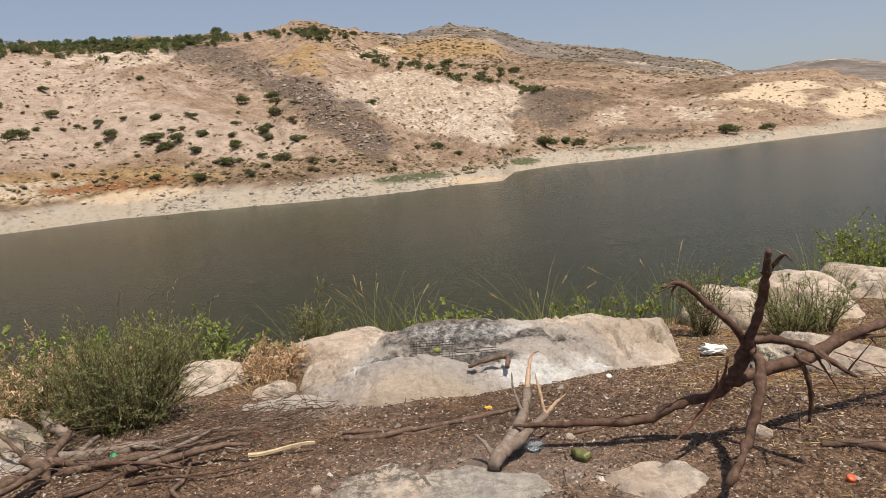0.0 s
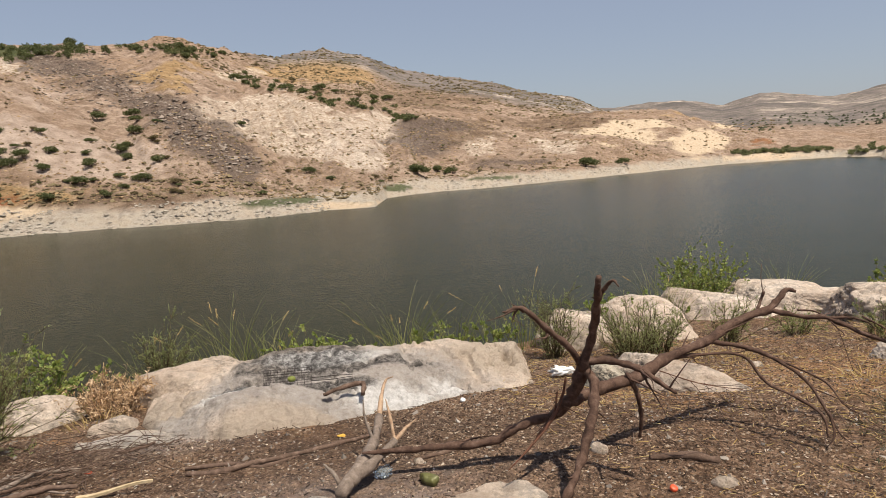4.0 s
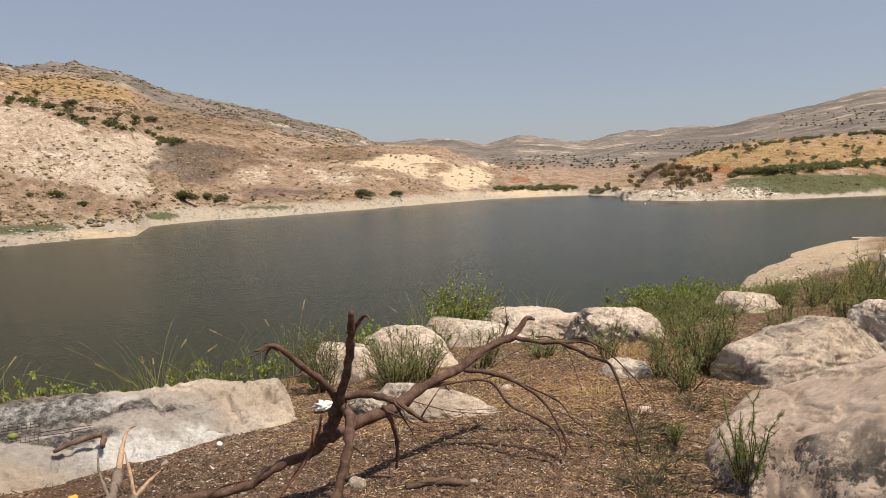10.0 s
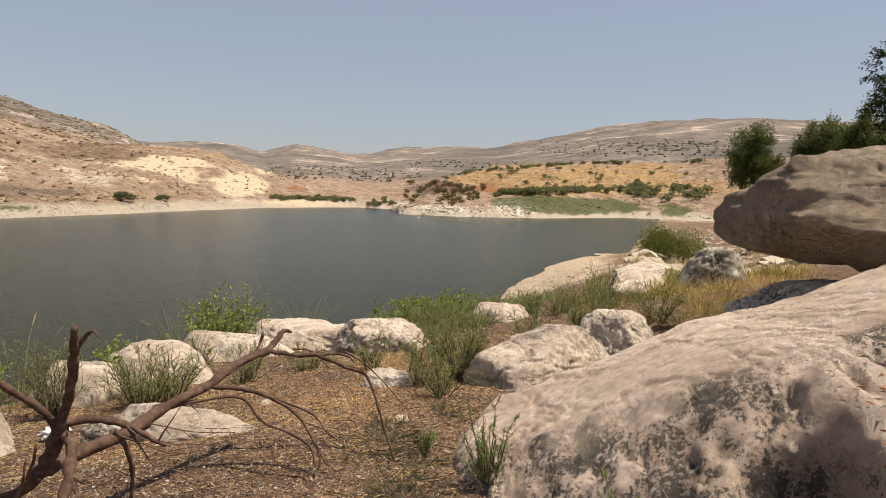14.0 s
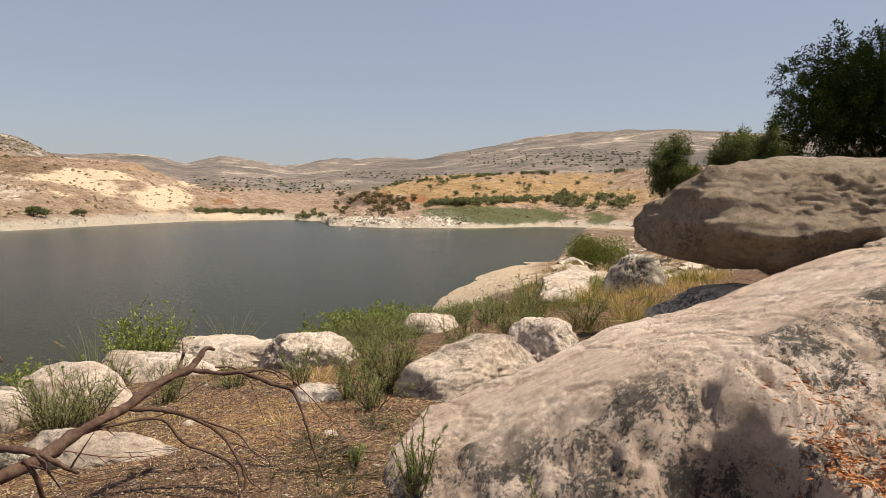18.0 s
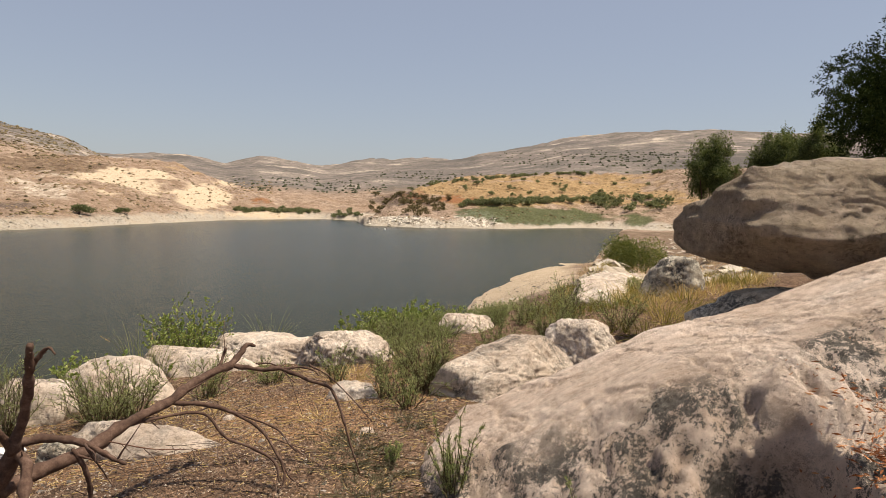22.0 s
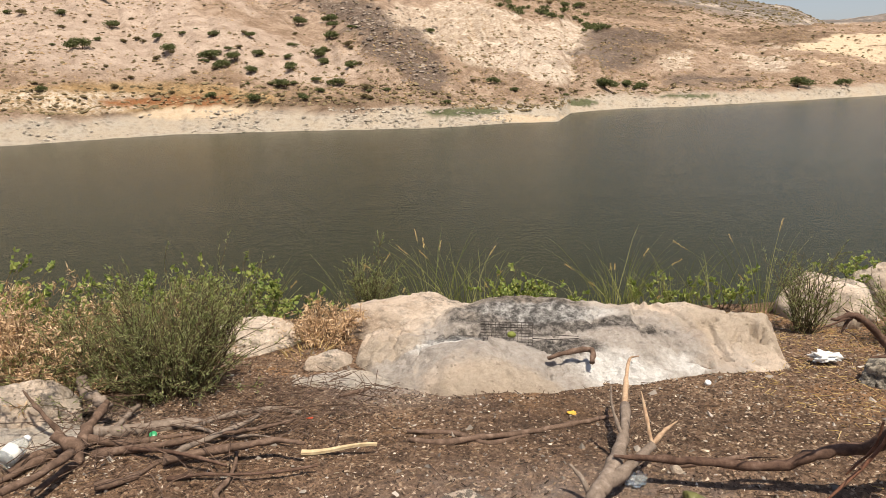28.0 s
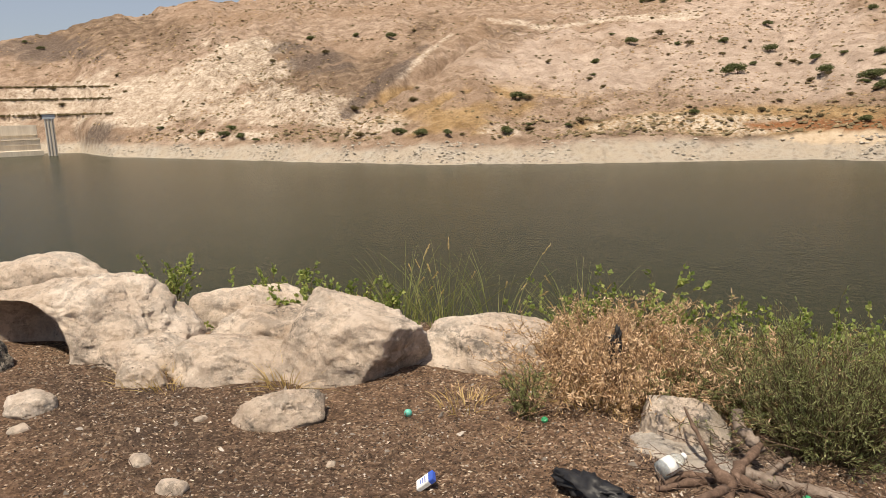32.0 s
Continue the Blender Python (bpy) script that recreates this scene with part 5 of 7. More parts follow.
STACK = (
    ("stick", [(-1.99, 3.22, 0.13, 0.020), (-1.92, 3.33, 0.08, 0.028), (-1.81, 3.40, 0.06, 0.030), (-1.66, 3.47, 0.05, 0.026), (-1.56, 3.49, 0.05, 0.018)]),
    ("stick", [(-1.58, 3.51, 0.04, 0.016), (-1.45, 3.64, 0.02, 0.018), (-1.30, 3.69, 0.02, 0.018), (-1.16, 3.67, 0.01, 0.012)]),
    ("stick", [(-2.05, 3.10, 0.19, 0.020), (-1.94, 3.10, 0.14, 0.030), (-1.98, 3.22, 0.14, 0.026), (-2.00, 3.35, 0.15, 0.020), (-2.02, 3.47, 0.15, 0.018)]),
    ("stick", [(-1.94, 3.10, 0.14, 0.024), (-1.92, 3.05, 0.10, 0.020), (-1.92, 2.98, 0.11, 0.018), (-1.92, 2.76, 0.14, 0.012)]),
    ("stick", [(-1.95, 3.17, 0.14, 0.022), (-1.83, 3.24, 0.07, 0.018), (-1.72, 3.31, 0.06, 0.014), (-1.58, 3.36, 0.06, 0.008)]),
    ("stick", [(-1.96, 2.66, 0.21, 0.014), (-1.91, 2.77, 0.20, 0.016), (-1.90, 3.00, 0.17, 0.018)]),
    ("stick", [(-2.19, 3.57, 0.24, 0.028), (-2.16, 3.52, 0.19, 0.030), (-2.09, 3.50, 0.16, 0.028), (-2.01, 3.47, 0.13, 0.022)]),
    ("stick", [(-1.92, 3.26, 0.08, 0.014), (-1.95, 3.51, 0.07, 0.014), (-1.97, 3.64, 0.05, 0.012)]),
    ("stick", [(-1.84, 3.17, 0.08, 0.012), (-1.72, 3.21, 0.08, 0.013), (-1.57, 3.26, 0.07, 0.010)]),
    ("stick", [(-2.32, 3.33, 0.28, 0.004), (-2.21, 3.27, 0.21, 0.010), (-2.08, 3.23, 0.09, 0.012)]),
    ("stick", [(-1.73, 2.84, 0.12, 0.016), (-1.64, 2.93, 0.10, 0.014), (-1.60, 3.04, 0.09, 0.010), (-1.54, 3.21, 0.07, 0.006)]),
)


def wooden(name, limbs, mats, label, category="dead branch", sides=10, slim=1.0):
    root = new(name)
    base = limbs[0][1][0]
    root.location = (base[0], base[1], floor_z(base[0], base[1]))
    for k, (kind, rows) in enumerate(limbs):
        co, f = tube([(x, y, z, r * slim) for x, y, z, r in rows], sides, seed=k + len(name), lumps=0.13)
        part(kind, mesh_of(kind, np.array(co) - np.array(root.location), f, mats.get(kind, mats[""])), root, {"splinter": "fresh orange splintered wood", "bark_strip": "peeling reddish bark strip"}.get(kind, ""))
    if name == "dead_tree_limb":
        # thin twigs and broken stubs along the finer limbs
        rs = np.random.RandomState(17)
        for kind, rows in limbs:
            p = curve_points(rows, 4)
            for q in rs.randint(1, len(p) - 1, 4 if len(p) > 9 else 2):
                r = p[q, 3] * slim
                if r > 0.035:
                    continue
                d = p[min(q + 1, len(p) - 1), :3] - p[q - 1, :3]
                d = d / (np.linalg.norm(d) + 1e-9) + rs.normal(0, 0.55, 3)
                d = d / np.linalg.norm(d)
                l = rs.uniform(0.04, 0.26) if q % 2 else rs.uniform(0.02, 0.06)
                t = min(0.45 * r, 0.006)
                path = [(*(p[q, :3] + d * l * u + 0.03 * l * rs.normal(size=3) * u), t * (1.15 - u)) for u in (0.0, 0.3, 0.65, 1.0)]
                if min(z for _, _, z, _ in path) < floor_z(path[-1][0], path[-1][1]):
                    continue
                co, f = tube(path, 6, seed=int(q))
                part("twig", mesh_of("twig", np.array(co) - np.array(root.location), f, mats[""]), root)
    return tagged(root, label, category)


DRY_BARK = wood("reddish_bark", (0.07, 0.03, 0.02), (0.15, 0.07, 0.045), (0.25, 0.14, 0.09))
wooden("dead_tree_limb", DEAD_LIMB, {"": BARK, "bark_strip": DRY_BARK}, "bare brown dead tree limb with broken branches on the earth", slim=0.6)
wooden("broken_log", BROKEN_LOG, {"": BARK_GREY, "splinter": SPLIT}, "grey sawn log with splintered orange ends", "log", slim=0.66)
for kind, rows in STICKS:
    co, f = tube(rows, 8, seed=int(rows[0][0] * 100) % 997)
    tagged(new("stick", mesh_of("stick", co, f, STICK_MAT)), "crooked brown dead stick lying on the earth", "stick", "loose sticks")
for k, (kind, rows) in enumerate(STACK):
    co, f = tube(rows, 9, seed=300 + k)
    tagged(new("stick", mesh_of("stick", co, f, BARK_GREY if k in (0, 6, 7, 1) else STICK_MAT)), "grey-brown dead stick in a loose firewood heap", "stick", "firewood heap")


rk = np.random.RandomState(44)
for k in range(7):
    # more of the heap: crooked sticks thrown across one another
    cx, cy = rk.uniform(-2.0, -1.1), rk.uniform(2.95, 3.4)
    a, l, r = rk.uniform(-0.5, 0.9) + (1.4 if k % 4 == 0 else 0), rk.uniform(0.35, 0.85), rk.uniform(0.007, 0.019)
    rows = []
    for q in np.linspace(-0.5, 0.5, 5):
        x, y = cx + math.cos(a) * l * q + 0.02 * rk.normal(), cy + math.sin(a) * l * q + 0.02 * rk.normal()
        rows.append((x, y, floor_z(x, y) + r + 0.08 * k / 7 * (0.5 + q) + 0.012 * abs(rk.normal()), r * (1.1 - 0.6 * (q + 0.5))))
    co, f = tube(rows, 8, seed=400 + k)
    tagged(new("stick", mesh_of("stick", co, f, (STICK_MAT, BARK_GREY, BARK)[k % 3])), "grey-brown dead stick in a loose firewood heap", "stick", "firewood heap")


def board():
    bm = bmesh.new()
    bmesh.ops.create_grid(bm, x_segments=8, y_segments=1, size=0.5)
    for v in bm.verts:
        v.co.x *= 0.32
        v.co.y *= 0.022 * (1.2 - 0.8 * (v.co.x / 0.32 + 0.5))
        v.co.z = 0.012 * math.sin(v.co.x * 14)
    g = bmesh.ops.extrude_face_region(bm, geom=bm.faces[:])
    bmesh.ops.translate(bm, vec=(0, 0, 0.012), verts=[e for e in g["geom"] if isinstance(e, bmesh.types.BMVert)])
    ob = new("split_board", from_bm("split_board", bm, PALE_WOOD))
    ob.matrix_world = pose(-0.86, 3.2, floor_z(-0.86, 3.2) + 0.025, 0, 0, 8)
    return tagged(ob, "pale bare sliver of split wood", "wood sliver")


board()

# ---- plants ----
def leaf_mat(name, a, b, c, translucent=0.35, rough=0.6):
    m = Mat(name, rough=rough, spec=0.25 if rough < 0.9 else 0.03)
    col = m.ramp(m.island(), [(0.0, a), (0.5, b), (1.0, c)])
    m.color(col)
    tr = m.t.nodes.new("ShaderNodeBsdfTranslucent")
    m.link(m.mix(1.0, col, (1.35, 1.35, 0.9), "MULTIPLY"), tr.inputs["Color"])
    mx = m.t.nodes.new("ShaderNodeMixShader")
    mx.inputs[0].default_value = translucent
    m.link(m.b.outputs[0], mx.inputs[1])
    m.link(tr.outputs[0], mx.inputs[2])
    m.link(mx.outputs[0], m.out.inputs["Surface"])
    return m.m


GREEN_FINE = leaf_mat("grey_green_needles", (0.155, 0.19, 0.085), (0.26, 0.295, 0.135), (0.40, 0.42, 0.22), 0.5)
GREEN_LEAF = leaf_mat("fresh_green_leaves", (0.12, 0.17, 0.045), (0.21, 0.265, 0.075), (0.36, 0.38, 0.13))
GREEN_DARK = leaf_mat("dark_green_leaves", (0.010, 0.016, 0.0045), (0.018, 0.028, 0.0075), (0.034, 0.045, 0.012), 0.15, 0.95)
GREEN_BUSH = leaf_mat("hill_bush_leaves", (0.07, 0.085, 0.04), (0.12, 0.135, 0.065), (0.18, 0.19, 0.10), 0.3, 0.9)
OLIVE_BUSH = leaf_mat("dusty_bush_leaves", (0.10, 0.082, 0.048), (0.16, 0.13, 0.075), (0.23, 0.185, 0.11), 0.25, 0.9)
DRY_BROWN = leaf_mat("dry_brown_twigs", (0.38, 0.245, 0.145), (0.56, 0.39, 0.25), (0.74, 0.57, 0.41), 0.3, 0.8)
STRAW = leaf_mat("yellow_straw", (0.40, 0.27, 0.11), (0.52, 0.38, 0.18), (0.60, 0.47, 0.26), 0.3, 0.75)
GRASS = leaf_mat("green_grass_blades", (0.13, 0.16, 0.05), (0.22, 0.24, 0.09), (0.36, 0.34, 0.16), 0.4, 0.7)
GREY_LEAF = leaf_mat("grey_creeper_leaves", (0.13, 0.14, 0.10), (0.21, 0.22, 0.16), (0.30, 0.30, 0.23), 0.3)
TWIG = wood("twig_bark", (0.05, 0.04, 0.02), (0.11, 0.085, 0.045), (0.18, 0.14, 0.08))
DRY_TWIG = wood("dry_twig_bark", (0.17, 0.10, 0.055), (0.27, 0.17, 0.10), (0.38, 0.27, 0.17))


def unit(v):
    return v / (np.linalg.norm(v, axis=-1, keepdims=True) + 1e-9)


def leaf_quads(p, d, length, width, rs):
    """One pointed leaf a place, along its direction."""
    n = len(p)
    length = np.broadcast_to(length, (n,))[:, None]
    width = np.broadcast_to(width, (n,))[:, None]
    side = unit(np.cross(d, rs.normal(size=(n, 3))))
    bend = unit(np.cross(side, d)) * length * 0.12
    co = np.stack([p, p + d * length * 0.45 + side * width / 2 + bend, p + d * length, p + d * length * 0.45 - side * width / 2 + bend], 1).reshape(-1, 3)
    return co, np.arange(4 * n).reshape(-1, 4)


def thin_tubes(paths, r0, r1):
    """Three-sided tapering tubes along paths (n, k, 3)."""
    n, k, _ = paths.shape
    t = unit(np.gradient(paths, axis=1))
    a = unit(np.cross(t, np.array([0.3, 0.8, 0.5])))
    b = np.cross(t, a)
    r = np.linspace(1, 0, k)[None, :, None] * (np.broadcast_to(r0, (n,))[:, None, None] - r1) + r1
    rings = np.stack([paths + r * (math.cos(q) * a + math.sin(q) * b) for q in (0, 2.094, 4.189)], 2)
    co = rings.reshape(-1, 3)
    base = (np.arange(n)[:, None] * k + np.arange(k - 1)[None]).ravel()[:, None] * 3
    f = np.concatenate([np.concatenate([base + j, base + (j + 1) % 3, base + 3 + (j + 1) % 3, base + 3 + j], 1) for j in range(3)])
    return co, f


def stalks(n, height, spread, rs, k=6, foot=0.05, sag=0.0, curl=0.12):
    """Stems that rise from a small foot and lean outwards."""
    az = rs.uniform(0, 2 * np.pi, n)
    lean = np.abs(rs.normal(0, spread, n)).clip(0, 1.5)
    h = height * rs.uniform(0.55, 1.0, n) / np.maximum(0.55, np.cos(lean * 0.7))
    out = np.stack([np.cos(az), np.sin(az), 0 * az], 1)
    t = np.linspace(0, 1, k)[None, :, None]
    start = out * (foot * np.sqrt(rs.uniform(0, 1, n)))[:, None]
    way = out * np.sin(lean)[:, None] + np.array([0, 0, 1.0]) * np.cos(lean)[:, None]
    path = start[:, None] + way[:, None] * t * h[:, None, None] + out[:, None] * (sag * h)[:, None, None] * t**2
    path = path - np.array([0, 0, 1.0]) * (sag * 0.8 * h)[:, None, None] * t**2.2
    path = path + np.cumsum(rs.normal(0, curl, (n, k, 3)), 1) * (h / k)[:, None, None] * (t > 0)
    path[..., 2] = np.maximum(path[..., 2], 0.0)
    return path, h


def along(paths, count, rs, low=0.15, high=1.0):
    """Random places on paths, with the direction there."""
    n, k, _ = paths.shape
    i = rs.randint(0, n, count)
    t = rs.uniform(low, high, count) * (k - 1.001)
    j = t.astype(int)
    f = (t - j)[:, None]
    return paths[i, j] * (1 - f) + paths[i, j + 1] * f, unit(paths[i, j + 1] - paths[i, j]), i


def twigs(paths, count, length, rs, k=4, spread=0.9, low=0.2):
    p, d, _ = along(paths, count, rs, low)
    d2 = unit(d + rs.normal(0, spread, d.shape) + np.array([0, 0, 0.2]))
    t = np.linspace(0, 1, k)[None, :, None]
    l = length * rs.uniform(0.4, 1.0, count)
    path = p[:, None] + d2[:, None] * t * l[:, None, None]
    return path + np.cumsum(rs.normal(0, 0.16, path.shape), 1) * (l / k)[:, None, None] * (t > 0)


def plant(name, place, label, category, stem_mesh, leaf_mesh, group="", leaf_name="foliage", turn=0.0, z=None):
    root = new(name)
    root.matrix_world = pose(place[0], place[1], (floor_z(*place[:2]) if len(place) < 3 else place[2]) - 0.01, 0, 0, turn)
    if stem_mesh:
        part("stem_tangle", stem_mesh, root)["kind"] = "stuff"
    if leaf_mesh:
        part(leaf_name, leaf_mesh, root)["kind"] = "stuff"
    return tagged(root, label, category, group)


def shrub(place, width, height, seed, kind, label, name="shrub", group="shrubs on the bank", dense=1.0):
    rs = np.random.RandomState(seed)
    w = width / 2
    if kind == "feathery":
        p, h = stalks(int(70 * dense), height, math.atan2(w, height) * 0.75, rs, 6, w * 0.35, 0.08, 0.22)
        tw = twigs(p, int(520 * dense), height * 0.3, rs, 4, 0.75, 0.1)
        lp, ld, _ = along(tw, int(6500 * dense), rs, 0.1)
        leaf = leaf_quads(lp, unit(ld + rs.normal(0, 0.45, ld.shape)), rs.uniform(0.012, 0.032, len(lp)), 0.0045, rs)
        lm, sm = GREEN_FINE, TWIG
    elif kind == "sprig":
        p, h = stalks(int(16 * dense), height, math.atan2(w, height) * 0.8, rs, 6, w * 0.25, 0.03)
        tw = twigs(p, int(60 * dense), height * 0.2, rs, 3, 0.4)
        both = np.concatenate([p[:, 2:6], tw.repeat(2, 1)[:, :4]])
        lp, ld, _ = along(both, int(1500 * dense), rs, 0.05)
        leaf = leaf_quads(lp, unit(ld + rs.normal(0, 0.6, ld.shape)), rs.uniform(0.010, 0.022, len(lp)), 0.0045, rs)
        lm, sm = GREEN_FINE, TWIG
    elif kind == "creeping":
        p, h = stalks(int(60 * dense), width * 0.5, 1.25, rs, 6, w * 0.4, 0.0, 0.2)
        p[..., 2] *= 0.2
        tw = twigs(p, int(160 * dense), 0.06, rs, 3, 0.8)
        lp, ld, _ = along(tw, int(1800 * dense), rs, 0.05)
        lp[:, 2] *= 0.5
        leaf = leaf_quads(lp, unit(ld + rs.normal(0, 0.8, ld.shape)), rs.uniform(0.005, 0.012, len(lp)), 0.004, rs)
        lm, sm = GREY_LEAF, TWIG
    elif kind == "leafy":
        p, h = stalks(int(34 * dense), height, math.atan2(w, height) * 0.8, rs, 6, w * 0.55, 0.15)
        tw = twigs(p, int(110 * dense), height * 0.3, rs, 4, 0.8)
        lp, ld, _ = along(tw, int(1150 * dense), rs, 0.1)
        leaf = leaf_quads(lp, unit(ld + rs.normal(0, 0.9, ld.shape) + np.array([0, 0, 0.3])), rs.uniform(0.022, 0.046, len(lp)), rs.uniform(0.018, 0.036, len(lp)), rs)
        lm, sm = GREEN_LEAF, TWIG
    elif kind == "dry":
        p, h = stalks(int(90 * dense), height, math.atan2(w, height) * 0.85, rs, 7, w * 0.5, 0.12, 0.3)
        tw = twigs(p, int(900 * dense), height * 0.3, rs, 5, 1.0, 0.1)
        lp, ld, _ = along(tw, int(5200 * dense), rs, 0.1)
        leaf = leaf_quads(lp, unit(ld + rs.normal(0, 1.2, ld.shape)), rs.uniform(0.016, 0.05, len(lp)), 0.008, rs)
        lm, sm = DRY_BROWN, DRY_TWIG
    co, f = thin_tubes(p, 0.0045, 0.001)
    co2, f2 = thin_tubes(tw, 0.0025, 0.0008)
    sm = mesh_of("stems", np.vstack([co, co2]), np.vstack([f, f2 + len(co)]), sm)
    leaf[0][:, 2] = np.maximum(leaf[0][:, 2], 0.004)
    return plant(name, place, label, "dry bush" if kind == "dry" else "shrub", sm, mesh_of("leaves", *leaf, lm, False), group, "dry_foliage" if kind == "dry" else "foliage", seed * 37 % 360)


def grass(place, width, height, seed, mat, label, blades=46, lean=0.35, group="grass tufts", heads=0):
    rs = np.random.RandomState(seed)
    p, h = stalks(blades, height, lean, rs, 7, width / 2, 0.22, 0.03)
    k = p.shape[1]
    side = unit(np.cross(p[:, -1] - p[:, 0], rs.normal(size=(blades, 3))))
    wd = np.linspace(1, 0.12, k)[None, :, None] * 0.0035
    co = np.stack([p - side[:, None] * wd, p + side[:, None] * wd], 2).reshape(-1, 3)
    b = (np.arange(blades)[:, None] * k + np.arange(k - 1)[None]).ravel()[:, None] * 2
    f = np.concatenate([b, b + 1, b + 3, b + 2], 1)
    lm = mesh_of("blades", co, f, mat, False)
    root = plant("grass_tuft", place, label, "grass", None, lm, group, "blade_tuft", seed * 53 % 360)
    if heads:
        tips = p[:heads, -2:]
        lp, ld, _ = along(tips, heads * 40, rs, 0)
        part("seed_plume", mesh_of("seed_plume", *leaf_quads(lp, unit(ld + rs.normal(0, 0.3, ld.shape)), 0.02, 0.004, rs), STRAW, False), root)["kind"] = "stuff"
    return root


FE, LE = "grey-green feathery shrub on the earth bank", "fresh green leafy weed at the bank's edge"
shrub((-1.95, 3.98), 1.0, 0.66, 1, "feathery", "large grey-green feathery shrub beside the firewood", dense=3.2)
shrub((-2.35, 4.15), 0.7, 0.55, 2, "feathery", FE, dense=1.2)
shrub((-3.0, 3.75), 1.4, 0.5, 3, "dry", "tangled brown dried-out bush with thistle heads", "dry_bush", "dry bushes", 2.6)
shrub((-3.35, 4.1), 1.0, 0.48, 4, "dry", "tangled brown dried-out bush", "dry_bush", "dry bushes", 1.0)
shrub((-2.45, 4.35), 0.7, 0.5, 5, "dry", "tangled brown dried-out bush", "dry_bush", "dry bushes", 0.7)
shrub((-1.35, 5.0), 0.5, 0.3, 6, "dry", "small reddish dried bush between boulders", "dry_bush", "dry bushes", 0.5)
for k, (x, y, w, h, d) in enumerate(((-2.75, 5.1, 1.2, 0.64, 2.0), (-3.6, 4.7, 1.1, 0.66, 1.8), (-2.1, 5.3, 1.0, 0.58, 1.5), (0.0, 6.0, 0.45, 0.42, 0.6), (1.2, 6.2, 0.7, 0.32, 0.4), (1.75, 6.3, 0.6, 0.36, 0.35), (3.3, 6.6, 0.6, 0.38, 0.7),
                                     (-7.3, 2.4, 0.6, 0.5, 0.8), (-5.8, 3.05, 0.8, 0.5, 1.0), (-5.3, 3.35, 0.8, 0.5, 1.0), (-6.2, 2.95, 0.6, 0.4, 0.6), (3.0, 6.4, 0.5, 0.45, 0.5), (0.35, 6.1, 0.4, 0.3, 0.3), (-0.15, 5.6, 0.25, 0.15, 0.15), (-4.4, 3.35, 0.25, 0.22, 0.2))):
    shrub((x, y), w, h, 10 + k, "leafy", LE, "leafy_weed", "leafy weeds", d)
for k, (x, y, w, h, d) in enumerate(((-1.2, 5.95, 0.45, 0.5, 0.9), (2.05, 5.5, 0.34, 0.62, 0.9), (2.55, 5.1, 0.55, 0.48, 1.0), (2.85, 5.2, 0.5, 0.42, 0.8), (4.35, 4.55, 0.32, 0.34, 0.4), (4.35, 3.5, 0.42, 0.5, 1.2), (4.1, 3.7, 0.3, 0.4, 0.5), (5.9, 5.8, 0.9, 0.36, 1.2), (6.6, 5.8, 1.0, 0.36, 1.2), (5.2, 4.5, 0.4, 0.4, 0.6), (5.6, 3.7, 0.4, 0.45, 0.6),
                                     (6.3, 3.6, 0.45, 0.4, 0.7), (7.2, 3.9, 0.5, 0.4, 0.8), (3.45, 5.2, 0.45, 0.4, 0.6), (4.2, 5.3, 0.5, 0.25, 0.5), (-3.05, 3.02, 0.2, 0.3, 0.4), (7.9, 4.3, 0.5, 0.55, 0.6), (6.9, 3.1, 0.5, 0.45, 0.6), (3.9, 3.25, 0.3, 0.35, 0.4), (-2.55, 3.7, 0.4, 0.4, 0.5))):
    shrub((x, y), w, h, 40 + k, "feathery", FE, dense=d * 0.65)
for k, (x, y, z, w, h, d) in enumerate(((2.86, 1.98, 0.07, 0.26, 0.42, 1.2), (2.3, 0.95, 0.3, 0.3, 0.3, 0.9), (2.4, 0.6, 0.38, 0.26, 0.2, 0.6), (3.0, 2.55, 0.08, 0.2, 0.16, 0.4), (1.62, 2.05, 0.09, 0.14, 0.14, 0.3))):
    shrub((x, y, z), w, h, 70 + k, "sprig", "spiny grey-green sprigs at the foot of the slab", "spiny_weed", "spiny weeds", d * 1.6)
for k, (x, y) in enumerate(((2.85, 2.5), (2.65, 2.35), (3.0, 2.8), (3.1, 2.95), (2.5, 2.2), (3.6, 2.95), (2.75, 2.75))):
    shrub((x, y), 0.42, 0.06, 90 + k, "creeping", "low grey creeping weed on bare earth", "creeping_weed", "creeping weeds", 1.1)
rq = np.random.RandomState(6)
for k in range(15):
    # a belt of weeds between the boulders and the beach
    t = rq.uniform(0, 1)
    x, y = 6.0 + 4.5 * t + rq.normal(0, 0.25), 5.6 - 0.9 * t + rq.normal(0, 0.45)
    shrub((x, y), rq.uniform(0.35, 0.65), rq.uniform(0.2, 0.36), 120 + k, "feathery", FE, dense=0.45)
for k in range(9):
    shrub((6.95 + 0.17 * k + rq.normal(0, 0.1), 6.75 + rq.normal(0, 0.25)), 0.75, 0.42, 150 + k, "leafy", LE, "leafy_weed", "leafy weeds", 0.9)
rg = np.random.RandomState(5)
for k in range(34):
    x = rg.uniform(-6.5, 6.5)
    y = float(np.interp(x, *EDGE)) + rg.uniform(-0.25, 0.45)
    if -1.2 < x < 1.7 and y < 5.8:
        y = 5.9 + rg.uniform(0, 0.3)
    tall = k % 3 == 0 or -5.6 < x < -4.2
    grass((x, y), 0.28, rg.uniform(0.6, 0.85) if tall else rg.uniform(0.3, 0.5), 200 + k, GRASS, "long green-yellow grass at the bank's edge", 34 if tall else 26, 0.3, heads=2 if k % 2 else 0)
